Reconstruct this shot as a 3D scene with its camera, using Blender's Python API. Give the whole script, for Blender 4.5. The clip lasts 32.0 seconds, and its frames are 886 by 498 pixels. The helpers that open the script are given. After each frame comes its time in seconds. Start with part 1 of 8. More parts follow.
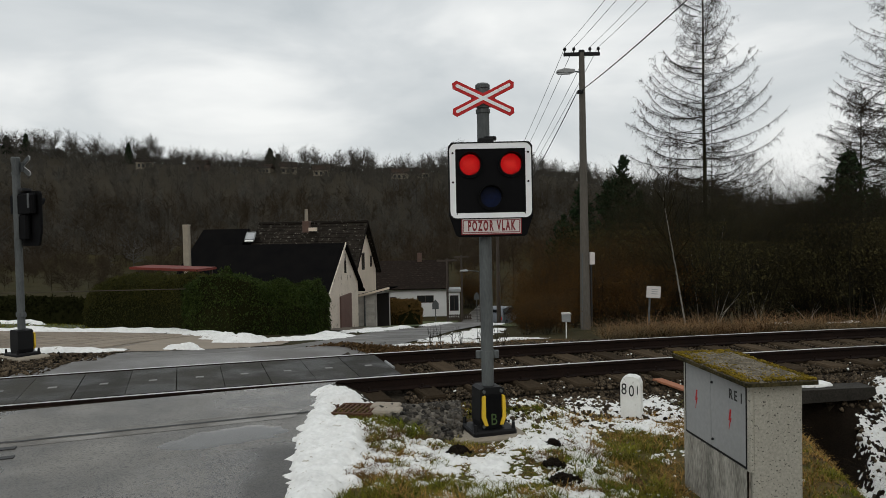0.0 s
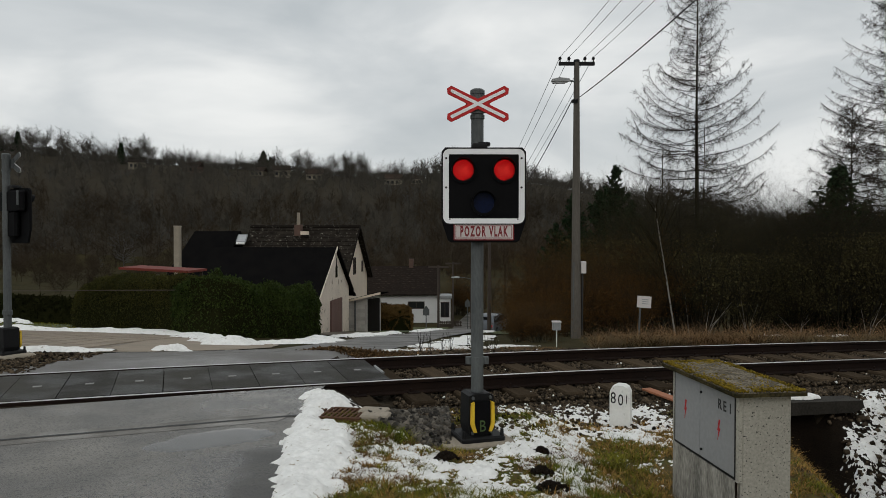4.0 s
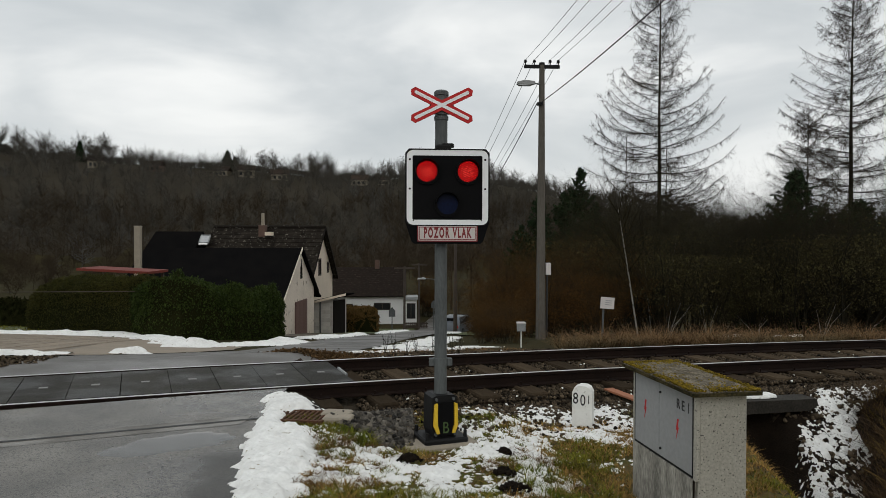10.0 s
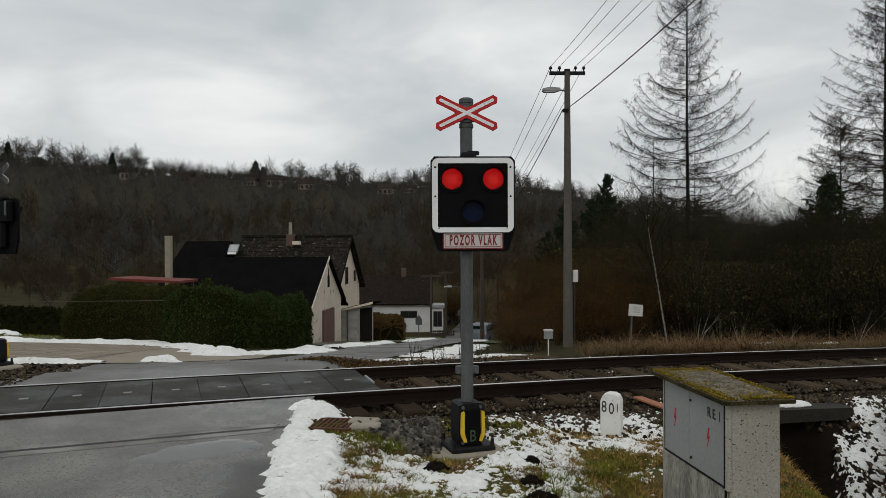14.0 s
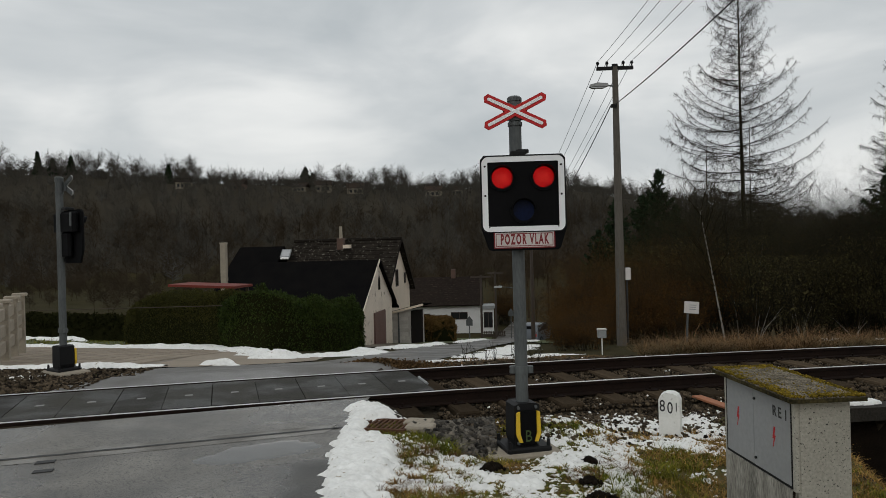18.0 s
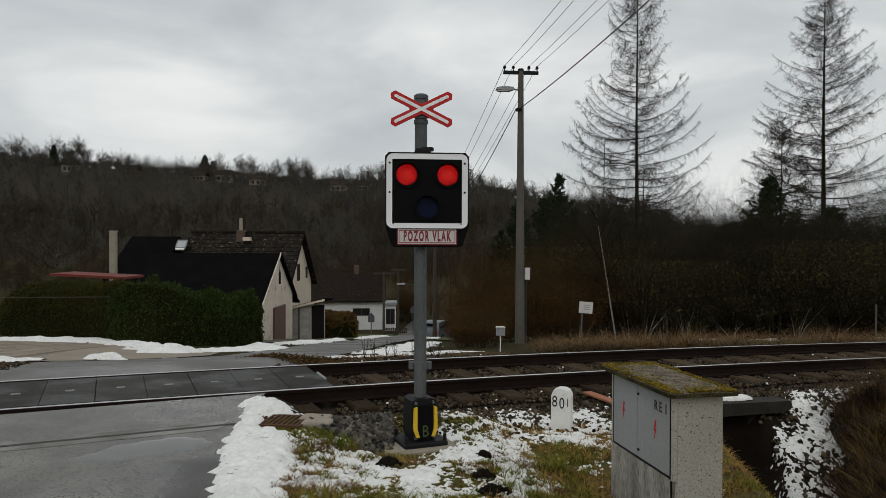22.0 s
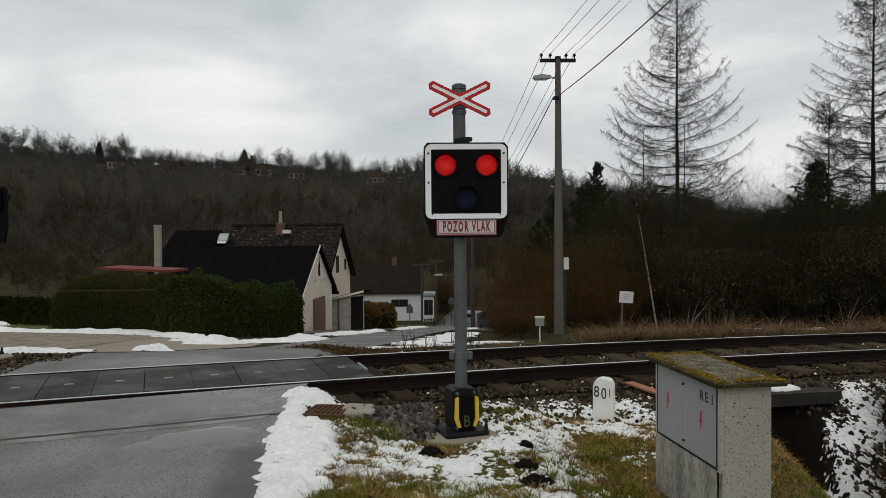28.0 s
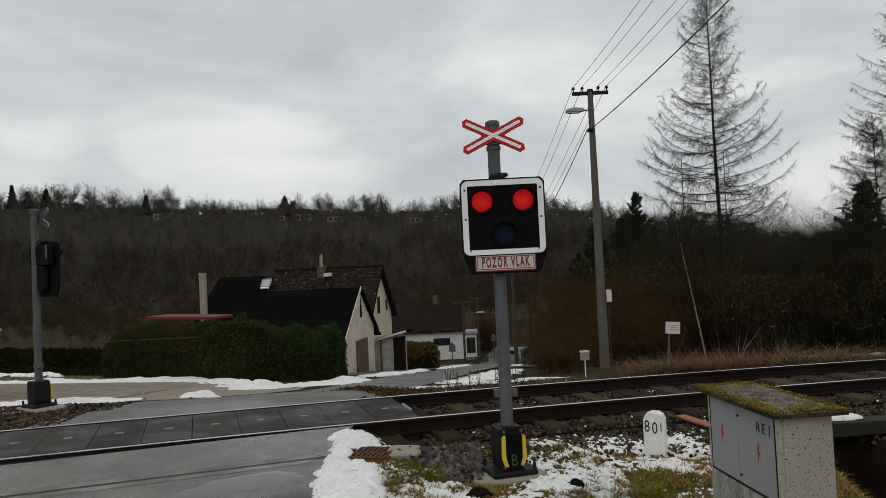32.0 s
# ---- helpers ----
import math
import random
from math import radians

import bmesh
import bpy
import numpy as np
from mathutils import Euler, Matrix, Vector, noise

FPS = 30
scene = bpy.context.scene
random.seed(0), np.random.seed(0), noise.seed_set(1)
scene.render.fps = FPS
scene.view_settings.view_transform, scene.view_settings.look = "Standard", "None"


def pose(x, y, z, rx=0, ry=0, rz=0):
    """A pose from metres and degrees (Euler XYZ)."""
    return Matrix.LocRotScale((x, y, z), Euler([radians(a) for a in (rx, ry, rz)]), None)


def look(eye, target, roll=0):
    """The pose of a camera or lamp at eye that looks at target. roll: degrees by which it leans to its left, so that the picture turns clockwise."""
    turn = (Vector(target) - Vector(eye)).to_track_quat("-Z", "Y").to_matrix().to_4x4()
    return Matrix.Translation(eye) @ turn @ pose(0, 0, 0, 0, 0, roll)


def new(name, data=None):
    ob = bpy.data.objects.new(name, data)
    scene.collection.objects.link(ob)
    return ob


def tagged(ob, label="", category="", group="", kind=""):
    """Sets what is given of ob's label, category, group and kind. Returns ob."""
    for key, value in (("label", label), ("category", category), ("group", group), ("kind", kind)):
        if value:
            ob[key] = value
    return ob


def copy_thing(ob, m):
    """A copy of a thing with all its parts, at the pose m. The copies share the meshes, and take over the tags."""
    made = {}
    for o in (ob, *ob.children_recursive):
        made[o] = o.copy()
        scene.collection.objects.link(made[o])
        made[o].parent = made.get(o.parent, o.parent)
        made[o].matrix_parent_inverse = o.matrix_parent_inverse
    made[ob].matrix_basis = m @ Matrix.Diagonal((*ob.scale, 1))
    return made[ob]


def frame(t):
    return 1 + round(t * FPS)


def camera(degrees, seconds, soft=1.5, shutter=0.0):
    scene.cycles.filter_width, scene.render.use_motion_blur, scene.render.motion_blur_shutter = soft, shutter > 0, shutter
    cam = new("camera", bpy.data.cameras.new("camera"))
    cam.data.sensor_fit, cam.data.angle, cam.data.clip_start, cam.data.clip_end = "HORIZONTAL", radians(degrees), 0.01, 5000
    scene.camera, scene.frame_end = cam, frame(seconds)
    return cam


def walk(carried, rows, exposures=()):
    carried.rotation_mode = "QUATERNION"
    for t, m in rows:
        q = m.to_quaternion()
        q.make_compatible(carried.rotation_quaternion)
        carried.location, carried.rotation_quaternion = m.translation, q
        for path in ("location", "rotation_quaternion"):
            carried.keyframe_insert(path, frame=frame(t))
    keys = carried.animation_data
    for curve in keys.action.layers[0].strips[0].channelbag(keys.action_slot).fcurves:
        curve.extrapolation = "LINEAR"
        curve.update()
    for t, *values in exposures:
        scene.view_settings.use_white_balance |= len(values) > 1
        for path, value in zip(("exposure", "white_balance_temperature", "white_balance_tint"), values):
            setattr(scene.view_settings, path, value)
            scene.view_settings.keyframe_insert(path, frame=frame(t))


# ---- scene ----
cam = camera(64.4, 32.0, soft=0.65)

PATH = [
    (0, (0.0018, 0.0124, 1.6240), (0.0005, 2.0124, 1.5707), -1.15),
    (0.5, (0.0075, 0.0132, 1.6211), (0.0244, 2.0131, 1.5678), -1.25),
    (1, (0.0125, 0.0175, 1.6214), (0.0230, 2.0175, 1.5569), -1.42),
    (1.5, (0.0188, 0.0220, 1.6214), (0.0607, 2.0216, 1.5355), -1.16),
    (2, (0.0215, 0.0267, 1.6217), (0.0864, 2.0257, 1.5574), -1.22),
    (2.5, (0.0176, 0.0303, 1.6217), (0.0664, 2.0297, 1.5643), -0.82),
    (4.5, (0.0010, 0.0282, 1.6069), (0.0234, 2.0281, 1.5757), 0.04),
    (5, (0.0077, 0.0245, 1.6059), (0.0538, 2.0240, 1.5591), 0.52),
    (5.5, (0.0135, 0.0265, 1.6073), (0.0796, 2.0254, 1.5591), -0.59),
    (6, (0.0208, 0.0293, 1.6077), (0.1138, 2.0271, 1.4950), -1.30),
    (6.5, (0.0212, 0.0313, 1.6085), (0.0942, 2.0300, 1.5164), -1.21),
    (7, (0.0203, 0.0291, 1.6095), (0.1052, 2.0273, 1.5173), -0.95),
    (7.5, (0.0200, 0.0260, 1.6079), (0.1367, 2.0226, 1.5375), -0.67),
    (8, (0.0242, 0.0273, 1.6124), (0.1297, 2.0245, 1.6009), -0.61),
    (8.5, (0.0293, 0.0277, 1.6116), (0.1599, 2.0234, 1.5948), -0.21),
    (9, (0.0300, 0.0298, 1.6111), (0.1915, 2.0232, 1.5805), 0.41),
    (9.5, (0.0268, 0.0284, 1.6104), (0.1467, 2.0249, 1.6080), -0.49),
    (10, (0.0269, 0.0384, 1.6112), (0.1440, 2.0349, 1.5799), 0.17),
    (10.5, (0.0285, 0.0471, 1.6127), (0.1228, 2.0449, 1.6230), 0.15),
    (11, (0.0278, 0.0531, 1.6143), (0.1155, 2.0511, 1.6274), -0.11),
    (11.5, (0.0291, 0.0495, 1.6146), (0.0838, 2.0488, 1.6319), -0.32),
    (12, (0.0301, 0.0437, 1.6146), (0.0848, 2.0429, 1.6328), -0.51),
    (12.5, (0.0332, 0.0415, 1.6139), (0.0819, 2.0409, 1.6356), -0.68),
    (13, (0.0331, 0.0409, 1.6151), (0.0927, 2.0401, 1.6201), -0.55),
    (13.5, (0.0326, 0.0398, 1.6120), (0.0930, 2.0389, 1.5971), -0.15),
    (15.5, (0.0234, 0.0409, 1.6027), (0.0019, 2.0408, 1.6278), -1.64),
    (16, (0.0212, 0.0401, 1.6009), (0.0337, 2.0401, 1.5982), -1.15),
    (16.5, (0.0185, 0.0477, 1.6038), (-0.0167, 2.0474, 1.6258), -1.72),
    (17, (0.0142, 0.0483, 1.6026), (-0.0127, 2.0481, 1.6114), -1.16),
    (17.5, (0.0124, 0.0510, 1.6035), (-0.0460, 2.0502, 1.6135), -1.65),
    (18, (0.0107, 0.0493, 1.6009), (-0.0852, 2.0470, 1.5974), -1.52),
    (18.5, (0.0163, 0.0359, 1.5979), (0.0726, 2.0351, 1.6041), -0.18),
    (19, (0.0202, 0.0275, 1.5950), (0.2239, 2.0171, 1.6002), 1.32),
    (19.5, (0.0253, 0.0227, 1.5937), (0.2562, 2.0094, 1.6313), 0.88),
    (20, (0.0276, 0.0193, 1.5932), (0.2592, 2.0059, 1.6107), 0.72),
    (20.5, (0.0274, 0.0230, 1.5936), (0.2000, 2.0155, 1.5942), -0.06),
    (21, (0.0291, 0.0264, 1.5937), (0.1878, 2.0201, 1.5722), -0.01),
    (21.5, (0.0255, 0.0283, 1.5939), (0.1677, 2.0232, 1.5856), 0.08),
    (22, (0.0237, 0.0309, 1.5937), (0.1993, 2.0232, 1.5783), 0.20),
    (22.5, (0.0213, 0.0310, 1.5918), (0.1672, 2.0256, 1.5622), 0.42),
    (23, (0.0195, 0.0299, 1.5938), (0.2058, 2.0212, 1.5852), 0.43),
    (23.5, (0.0166, 0.0280, 1.5932), (0.1813, 2.0212, 1.5886), 0.01),
    (24, (0.0165, 0.0255, 1.5938), (0.1560, 2.0207, 1.5794), -0.41),
    (24.5, (0.0157, 0.0207, 1.5921), (0.1559, 2.0158, 1.5849), -0.60),
    (26.5, (0.0178, 0.0115, 1.5936), (0.1641, 2.0061, 1.6079), 0.07),
    (27, (0.0162, 0.0130, 1.5935), (0.1386, 2.0093, 1.5811), -0.87),
    (27.5, (0.0138, 0.0175, 1.5902), (0.0949, 2.0159, 1.5396), -0.72),
    (28, (0.0043, 0.0367, 1.5903), (0.0743, 2.0355, 1.5490), -0.44),
    (28.5, (0.0058, 0.0368, 1.5883), (0.0627, 2.0360, 1.5460), -0.52),
    (29, (0.0068, 0.0338, 1.5887), (0.0584, 2.0331, 1.5521), -0.09),
    (29.5, (0.0069, 0.0342, 1.5894), (0.0677, 2.0333, 1.5697), -0.02),
    (30, (0.0058, 0.0326, 1.5877), (0.0885, 2.0309, 1.5725), 0.06),
    (30.5, (0.0058, 0.0353, 1.5878), (0.1706, 2.0285, 1.5775), -1.12),
    (31, (0.0067, 0.0441, 1.5854), (0.0621, 2.0434, 1.5311), -0.80),
    (31.5, (0.0081, 0.0472, 1.5823), (0.1050, 2.0448, 1.5815), -1.09),
    (32, (0.0074, 0.0464, 1.5860), (-0.0318, 2.0460, 1.6549), -2.71),
]
EXPOSURES = [(0, 0), (2, 0), (4.5, -0.15), (5, -0.16), (6, 0.02), (8, 0), (10, 0), (13, -0.12), (16, -0.13), (19, -0.19), (24, -0.15), (27, -0.12), (29.5, -0.01), (31, -0.02), (32, -0.18)]
walk(cam, [(t, look(eye, target, roll)) for t, eye, target, roll in PATH], EXPOSURES)

# ---------------------------------------------------------------- world and light
world = bpy.data.worlds.new("overcast_sky")
scene.world = world
world.use_nodes = True
wn, wl = world.node_tree.nodes, world.node_tree.links
wn.clear()
w_out = wn.new("ShaderNodeOutputWorld")
w_bg = wn.new("ShaderNodeBackground")
w_sky = wn.new("ShaderNodeTexSky")
w_sky.sky_type = "NISHITA"
w_sky.sun_disc = False
w_sky.sun_elevation = radians(22)
w_sky.sun_rotation = radians(160)
w_sky.air_density, w_sky.dust_density, w_sky.ozone_density = 1.0, 3.0, 1.0
w_tc = wn.new("ShaderNodeTexCoord")
w_map = wn.new("ShaderNodeMapping")
w_map.inputs["Scale"].default_value = (1.0, 1.0, 2.6)
w_map.inputs["Location"].default_value = (0.35, 0.2, 0.1)
w_n1 = wn.new("ShaderNodeTexNoise")
w_n1.inputs["Scale"].default_value = 2.6
w_n1.inputs["Detail"].default_value = 5
w_n1.inputs["Roughness"].default_value = 0.5
w_n1.inputs["Distortion"].default_value = 0.35
w_r1 = wn.new("ShaderNodeValToRGB")
w_r1.color_ramp.elements[0].position = 0.33
w_r1.color_ramp.elements[0].color = (0.56, 0.60, 0.62, 1)
w_r1.color_ramp.elements[1].position = 0.68
w_r1.color_ramp.elements[1].color = (0.965, 0.975, 0.96, 1)
el = w_r1.color_ramp.elements.new(0.50)
el.color = (0.705, 0.735, 0.745, 1)
# cloud cover grows brighter towards the zenith, as under any overcast sky
w_sep = wn.new("ShaderNodeSeparateXYZ")
w_up = wn.new("ShaderNodeMapRange")
w_up.inputs["From Min"].default_value = 0.15
w_up.inputs["From Max"].default_value = 0.9
w_up.inputs["To Min"].default_value = 1.0
w_up.inputs["To Max"].default_value = 1.1
w_mul = wn.new("ShaderNodeVectorMath")
w_mul.operation = "SCALE"
w_skys = wn.new("ShaderNodeVectorMath")
w_skys.operation = "SCALE"
w_skys.inputs["Scale"].default_value = 0.08
w_mix = wn.new("ShaderNodeMix")
w_mix.data_type = "RGBA"
w_mix.inputs["Factor"].default_value = 0.93
wl.new(w_tc.outputs["Generated"], w_map.inputs["Vector"])
wl.new(w_map.outputs["Vector"], w_n1.inputs["Vector"])
wl.new(w_n1.outputs["Fac"], w_r1.inputs["Fac"])
wl.new(w_tc.outputs["Generated"], w_sep.inputs["Vector"])
wl.new(w_sep.outputs["Z"], w_up.inputs["Value"])
wl.new(w_r1.outputs["Color"], w_mul.inputs[0])
wl.new(w_up.outputs["Result"], w_mul.inputs["Scale"])
wl.new(w_sky.outputs["Color"], w_skys.inputs[0])
wl.new(w_skys.outputs[0], w_mix.inputs["A"])
wl.new(w_mul.outputs[0], w_mix.inputs["B"])
wl.new(w_mix.outputs["Result"], w_bg.inputs["Color"])
w_bg.inputs["Strength"].default_value = 1.0
wl.new(w_bg.outputs["Background"], w_out.inputs["Surface"])

sun = new("sun", bpy.data.lights.new("sun", "SUN"))
sun.data.energy = 0.4
sun.data.angle = radians(25)
sun.data.color = (1.0, 0.97, 0.92)
sun.matrix_basis = look((-6, -14, 12), (0, 6, 0))


# ---------------------------------------------------------------- materials
def mat(name, a, b=None, rough=0.7, metal=0.0, scale=6.0, fine=60.0, bump=0.2, depth=0.01, contrast=0.5,
        rough_b=None, spots=None, spot_scale=20.0, spot_cut=0.62, vary=0.0, spec=0.5, stretch=(1, 1, 1), coat=0.0):
    """Two colours mixed by a large and a fine noise, optional spots of a third, relief from the fine noise."""
    m = bpy.data.materials.new(name)
    m.use_nodes = True
    n, l = m.node_tree.nodes, m.node_tree.links
    bsdf = n["Principled BSDF"]
    b = b or tuple(c * 0.75 for c in a)
    tc = n.new("ShaderNodeTexCoord")
    mp = n.new("ShaderNodeMapping")
    mp.inputs["Scale"].default_value = stretch
    l.new(tc.outputs["Object"], mp.inputs["Vector"])
    big, small = n.new("ShaderNodeTexNoise"), n.new("ShaderNodeTexNoise")
    for t, s, d in ((big, scale, 4), (small, fine, 5)):
        t.inputs["Scale"].default_value = s
        t.inputs["Detail"].default_value = d
        l.new(mp.outputs["Vector"], t.inputs["Vector"])
    add = n.new("ShaderNodeMath")
    add.operation = "MULTIPLY_ADD"
    add.inputs[1].default_value = 0.5
    l.new(small.outputs["Fac"], add.inputs[0])
    half = n.new("ShaderNodeMath")
    half.operation = "MULTIPLY"
    half.inputs[1].default_value = 0.5
    l.new(big.outputs["Fac"], half.inputs[0])
    l.new(half.outputs[0], add.inputs[2])
    ramp = n.new("ShaderNodeMapRange")
    ramp.inputs["From Min"].default_value = 0.5 - 0.5 * (1 - contrast) * 0.6 - 0.02
    ramp.inputs["From Max"].default_value = 0.5 + 0.5 * (1 - contrast) * 0.6 + 0.02
    l.new(add.outputs[0], ramp.inputs["Value"])
    mix = n.new("ShaderNodeMix")
    mix.data_type = "RGBA"
    mix.inputs["A"].default_value, mix.inputs["B"].default_value = (*a, 1), (*b, 1)
    l.new(ramp.outputs["Result"], mix.inputs["Factor"])
    col = mix.outputs["Result"]
    if spots:
        sp = n.new("ShaderNodeTexNoise")
        sp.inputs["Scale"].default_value = spot_scale
        sp.inputs["Detail"].default_value = 3
        l.new(mp.outputs["Vector"], sp.inputs["Vector"])
        cut = n.new("ShaderNodeMapRange")
        cut.inputs["From Min"].default_value, cut.inputs["From Max"].default_value = spot_cut - 0.02, spot_cut + 0.04
        l.new(sp.outputs["Fac"], cut.inputs["Value"])
        mix2 = n.new("ShaderNodeMix")
        mix2.data_type = "RGBA"
        mix2.inputs["B"].default_value = (*spots, 1)
        l.new(cut.outputs["Result"], mix2.inputs["Factor"])
        l.new(col, mix2.inputs["A"])
        col = mix2.outputs["Result"]
    if vary:
        info = n.new("ShaderNodeObjectInfo")
        geo = n.new("ShaderNodeNewGeometry")
        both = n.new("ShaderNodeMath")
        both.operation = "ADD"
        l.new(info.outputs["Random"], both.inputs[0])
        l.new(geo.outputs["Random Per Island"], both.inputs[1])
        frac = n.new("ShaderNodeMath")
        frac.operation = "FRACT"
        l.new(both.outputs[0], frac.inputs[0])
        rng = n.new("ShaderNodeMapRange")
        rng.inputs["To Min"].default_value, rng.inputs["To Max"].default_value = 1 - vary, 1 + vary
        l.new(frac.outputs[0], rng.inputs["Value"])
        sc = n.new("ShaderNodeVectorMath")
        sc.operation = "SCALE"
        l.new(col, sc.inputs[0])
        l.new(rng.outputs["Result"], sc.inputs["Scale"])
        col = sc.outputs[0]
    l.new(col, bsdf.inputs["Base Color"])
    bsdf.inputs["Metallic"].default_value = metal
    bsdf.inputs["Specular IOR Level"].default_value = spec
    bsdf.inputs["Coat Weight"].default_value = coat
    if rough_b is None:
        bsdf.inputs["Roughness"].default_value = rough
    else:
        rr = n.new("ShaderNodeMapRange")
        rr.inputs["From Min"].default_value, rr.inputs["From Max"].default_value = 0.40, 0.60
        rr.inputs["To Min"].default_value, rr.inputs["To Max"].default_value = rough, rough_b
        l.new(big.outputs["Fac"], rr.inputs["Value"])
        l.new(rr.outputs["Result"], bsdf.inputs["Roughness"])
    if bump:
        bp = n.new("ShaderNodeBump")
        bp.inputs["Strength"].default_value, bp.inputs["Distance"].default_value = bump, depth
        l.new(small.outputs["Fac"], bp.inputs["Height"])
        l.new(bp.outputs["Normal"], bsdf.inputs["Normal"])
    return m


def glow(name, colour, strength):
    m = bpy.data.materials.new(name)
    m.use_nodes = True
    bsdf = m.node_tree.nodes["Principled BSDF"]
    bsdf.inputs["Base Color"].default_value = (colour[0] * 0.08, colour[1] * 0.08, colour[2] * 0.08, 1)
    bsdf.inputs["Emission Color"].default_value = (*colour, 1)
    bsdf.inputs["Emission Strength"].default_value = strength
    bsdf.inputs["Roughness"].default_value = 0.3
    bsdf.inputs["Specular IOR Level"].default_value = 0.08
    return m


def asphalt(name):
    """Worn wet asphalt: stone grain, broad damp patches that shine, and a dark soaked strip along the melting snow."""
    m = mat(name, (0.084, 0.077, 0.066), (0.150, 0.137, 0.116), rough=0.2, rough_b=0.6, scale=1.6, fine=150, bump=0.45, depth=0.005, contrast=0.9, spots=(0.026, 0.025, 0.022), spot_scale=62, spot_cut=0.575)
    n, l = m.node_tree.nodes, m.node_tree.links
    bsdf = n["Principled BSDF"]

    def math_node(op, a, b, c=None):
        q = n.new("ShaderNodeMath")
        q.operation = op
        for k, v in enumerate((a, b, c)):
            if v is None:
                continue
            if isinstance(v, (int, float)):
                q.inputs[k].default_value = v
            else:
                l.new(v, q.inputs[k])
        return q.outputs[0]

    def ramp(value, lo, hi, to_lo, to_hi):
        q = n.new("ShaderNodeMapRange")
        q.interpolation_type = "SMOOTHSTEP"
        for key, v in (("From Min", lo), ("From Max", hi), ("To Min", to_lo), ("To Max", to_hi)):
            q.inputs[key].default_value = v
        l.new(value, q.inputs["Value"])
        return q.outputs["Result"]

    tc, xyz = n.new("ShaderNodeTexCoord"), n.new("ShaderNodeSeparateXYZ")
    l.new(tc.outputs["Object"], xyz.inputs[0])
    damp, hand = n.new("ShaderNodeTexNoise"), n.new("ShaderNodeTexNoise")
    for t, s in ((damp, 0.45), (hand, 3.0)):
        t.inputs["Scale"].default_value, t.inputs["Detail"].default_value = s, 5
        l.new(tc.outputs["Object"], t.inputs["Vector"])
    # metres from the snow's foot, less where the road rises to the joint
    edge = math_node("MULTIPLY_ADD", xyz.outputs["Y"], 0.16, xyz.outputs["X"])
    edge = math_node("MULTIPLY_ADD", hand.outputs["Fac"], 0.45, edge)
    soaked = math_node("MULTIPLY", ramp(edge, -0.60, -0.20, 0.0, 1.0), ramp(xyz.outputs["Y"], 5.2, 5.75, 1.0, 0.0))
    wet = ramp(damp.outputs["Fac"], 0.40, 0.60, 0.0, 1.0)
    tone = math_node("MULTIPLY", ramp(hand.outputs["Fac"], 0.35, 0.65, 0.86, 1.14), ramp(damp.outputs["Fac"], 0.40, 0.60, 0.84, 1.08))
    tone = math_node("MULTIPLY", tone, ramp(soaked, 0.0, 1.0, 1.0, 0.50))
    sc = n.new("ShaderNodeVectorMath")
    sc.operation = "SCALE"
    l.new(bsdf.inputs["Base Color"].links[0].from_socket, sc.inputs[0])
    l.new(tone, sc.inputs["Scale"])
    l.new(sc.outputs[0], bsdf.inputs["Base Color"])
    l.new(math_node("MAXIMUM", ramp(wet, 0.0, 1.0, 0.16, 0.38), math_node("MULTIPLY", soaked, 0.45)), bsdf.inputs["Roughness"])
    return m


M_ASPHALT = asphalt("worn_wet_asphalt")
M_WETDARK = mat("wet_dark_concrete", (0.034, 0.030, 0.024), (0.015, 0.013, 0.010), rough=0.8, scale=5, fine=40, bump=0.6, contrast=0.7, spec=0.2)
M_LANE = mat("lane_asphalt", (0.056, 0.050, 0.043), (0.092, 0.083, 0.071), rough=0.28, rough_b=0.55, scale=0.6, fine=60, bump=0.2, contrast=0.6, spec=0.45)
M_EARTH = mat("verge_earth_and_moss", (0.055, 0.062, 0.012), (0.110, 0.070, 0.026), rough=0.95, scale=2.5, fine=30, bump=0.8, depth=0.03, contrast=0.7, spots=(0.025, 0.018, 0.010), spot_scale=9, spec=0.2)
M_FIELD = mat("dry_brown_meadow", (0.046, 0.036, 0.016), (0.022, 0.022, 0.008), rough=0.95, scale=0.25, fine=6, bump=0.5, depth=0.1, contrast=0.6, spec=0.05)
# base colour lifted to carry the distance haze over the hillside
M_WOODFLOOR = mat("hazed_hill_wood_litter", (0.051, 0.045, 0.035), (0.041, 0.036, 0.027), rough=1.0, scale=0.02, fine=0.25, bump=0.4, depth=0.6, contrast=0.6, spec=0.0)
M_SNOW = mat("old_snow", (0.88, 0.88, 0.855), (0.72, 0.715, 0.69), rough=0.75, scale=5, fine=26, bump=0.45, depth=0.03, contrast=0.6, spots=(0.42, 0.38, 0.31), spot_scale=17, spot_cut=0.67, spec=0.15)
M_BALLAST = mat("crushed_stone", (0.016, 0.012, 0.008), (0.098, 0.074, 0.049), rough=0.85, scale=8, fine=60, bump=0.4, vary=0.95, spec=0.06)
M_RUBBLE = mat("grey_slaty_stone", (0.022, 0.020, 0.017), (0.130, 0.115, 0.094), rough=0.75, scale=9, fine=50, bump=0.4, vary=0.9, spec=0.15)
M_BALLAST_BED = mat("dark_ballast_bed", (0.018, 0.014, 0.009), (0.046, 0.036, 0.024), rough=0.95, scale=6, fine=28, bump=1.0, depth=0.04, contrast=0.8, spec=0.1)
M_RAIL = mat("rusty_rail_steel", (0.018, 0.010, 0.007), (0.008, 0.005, 0.004), rough=0.85, scale=3, fine=40, bump=0.3, metal=0.0, spec=0.12)
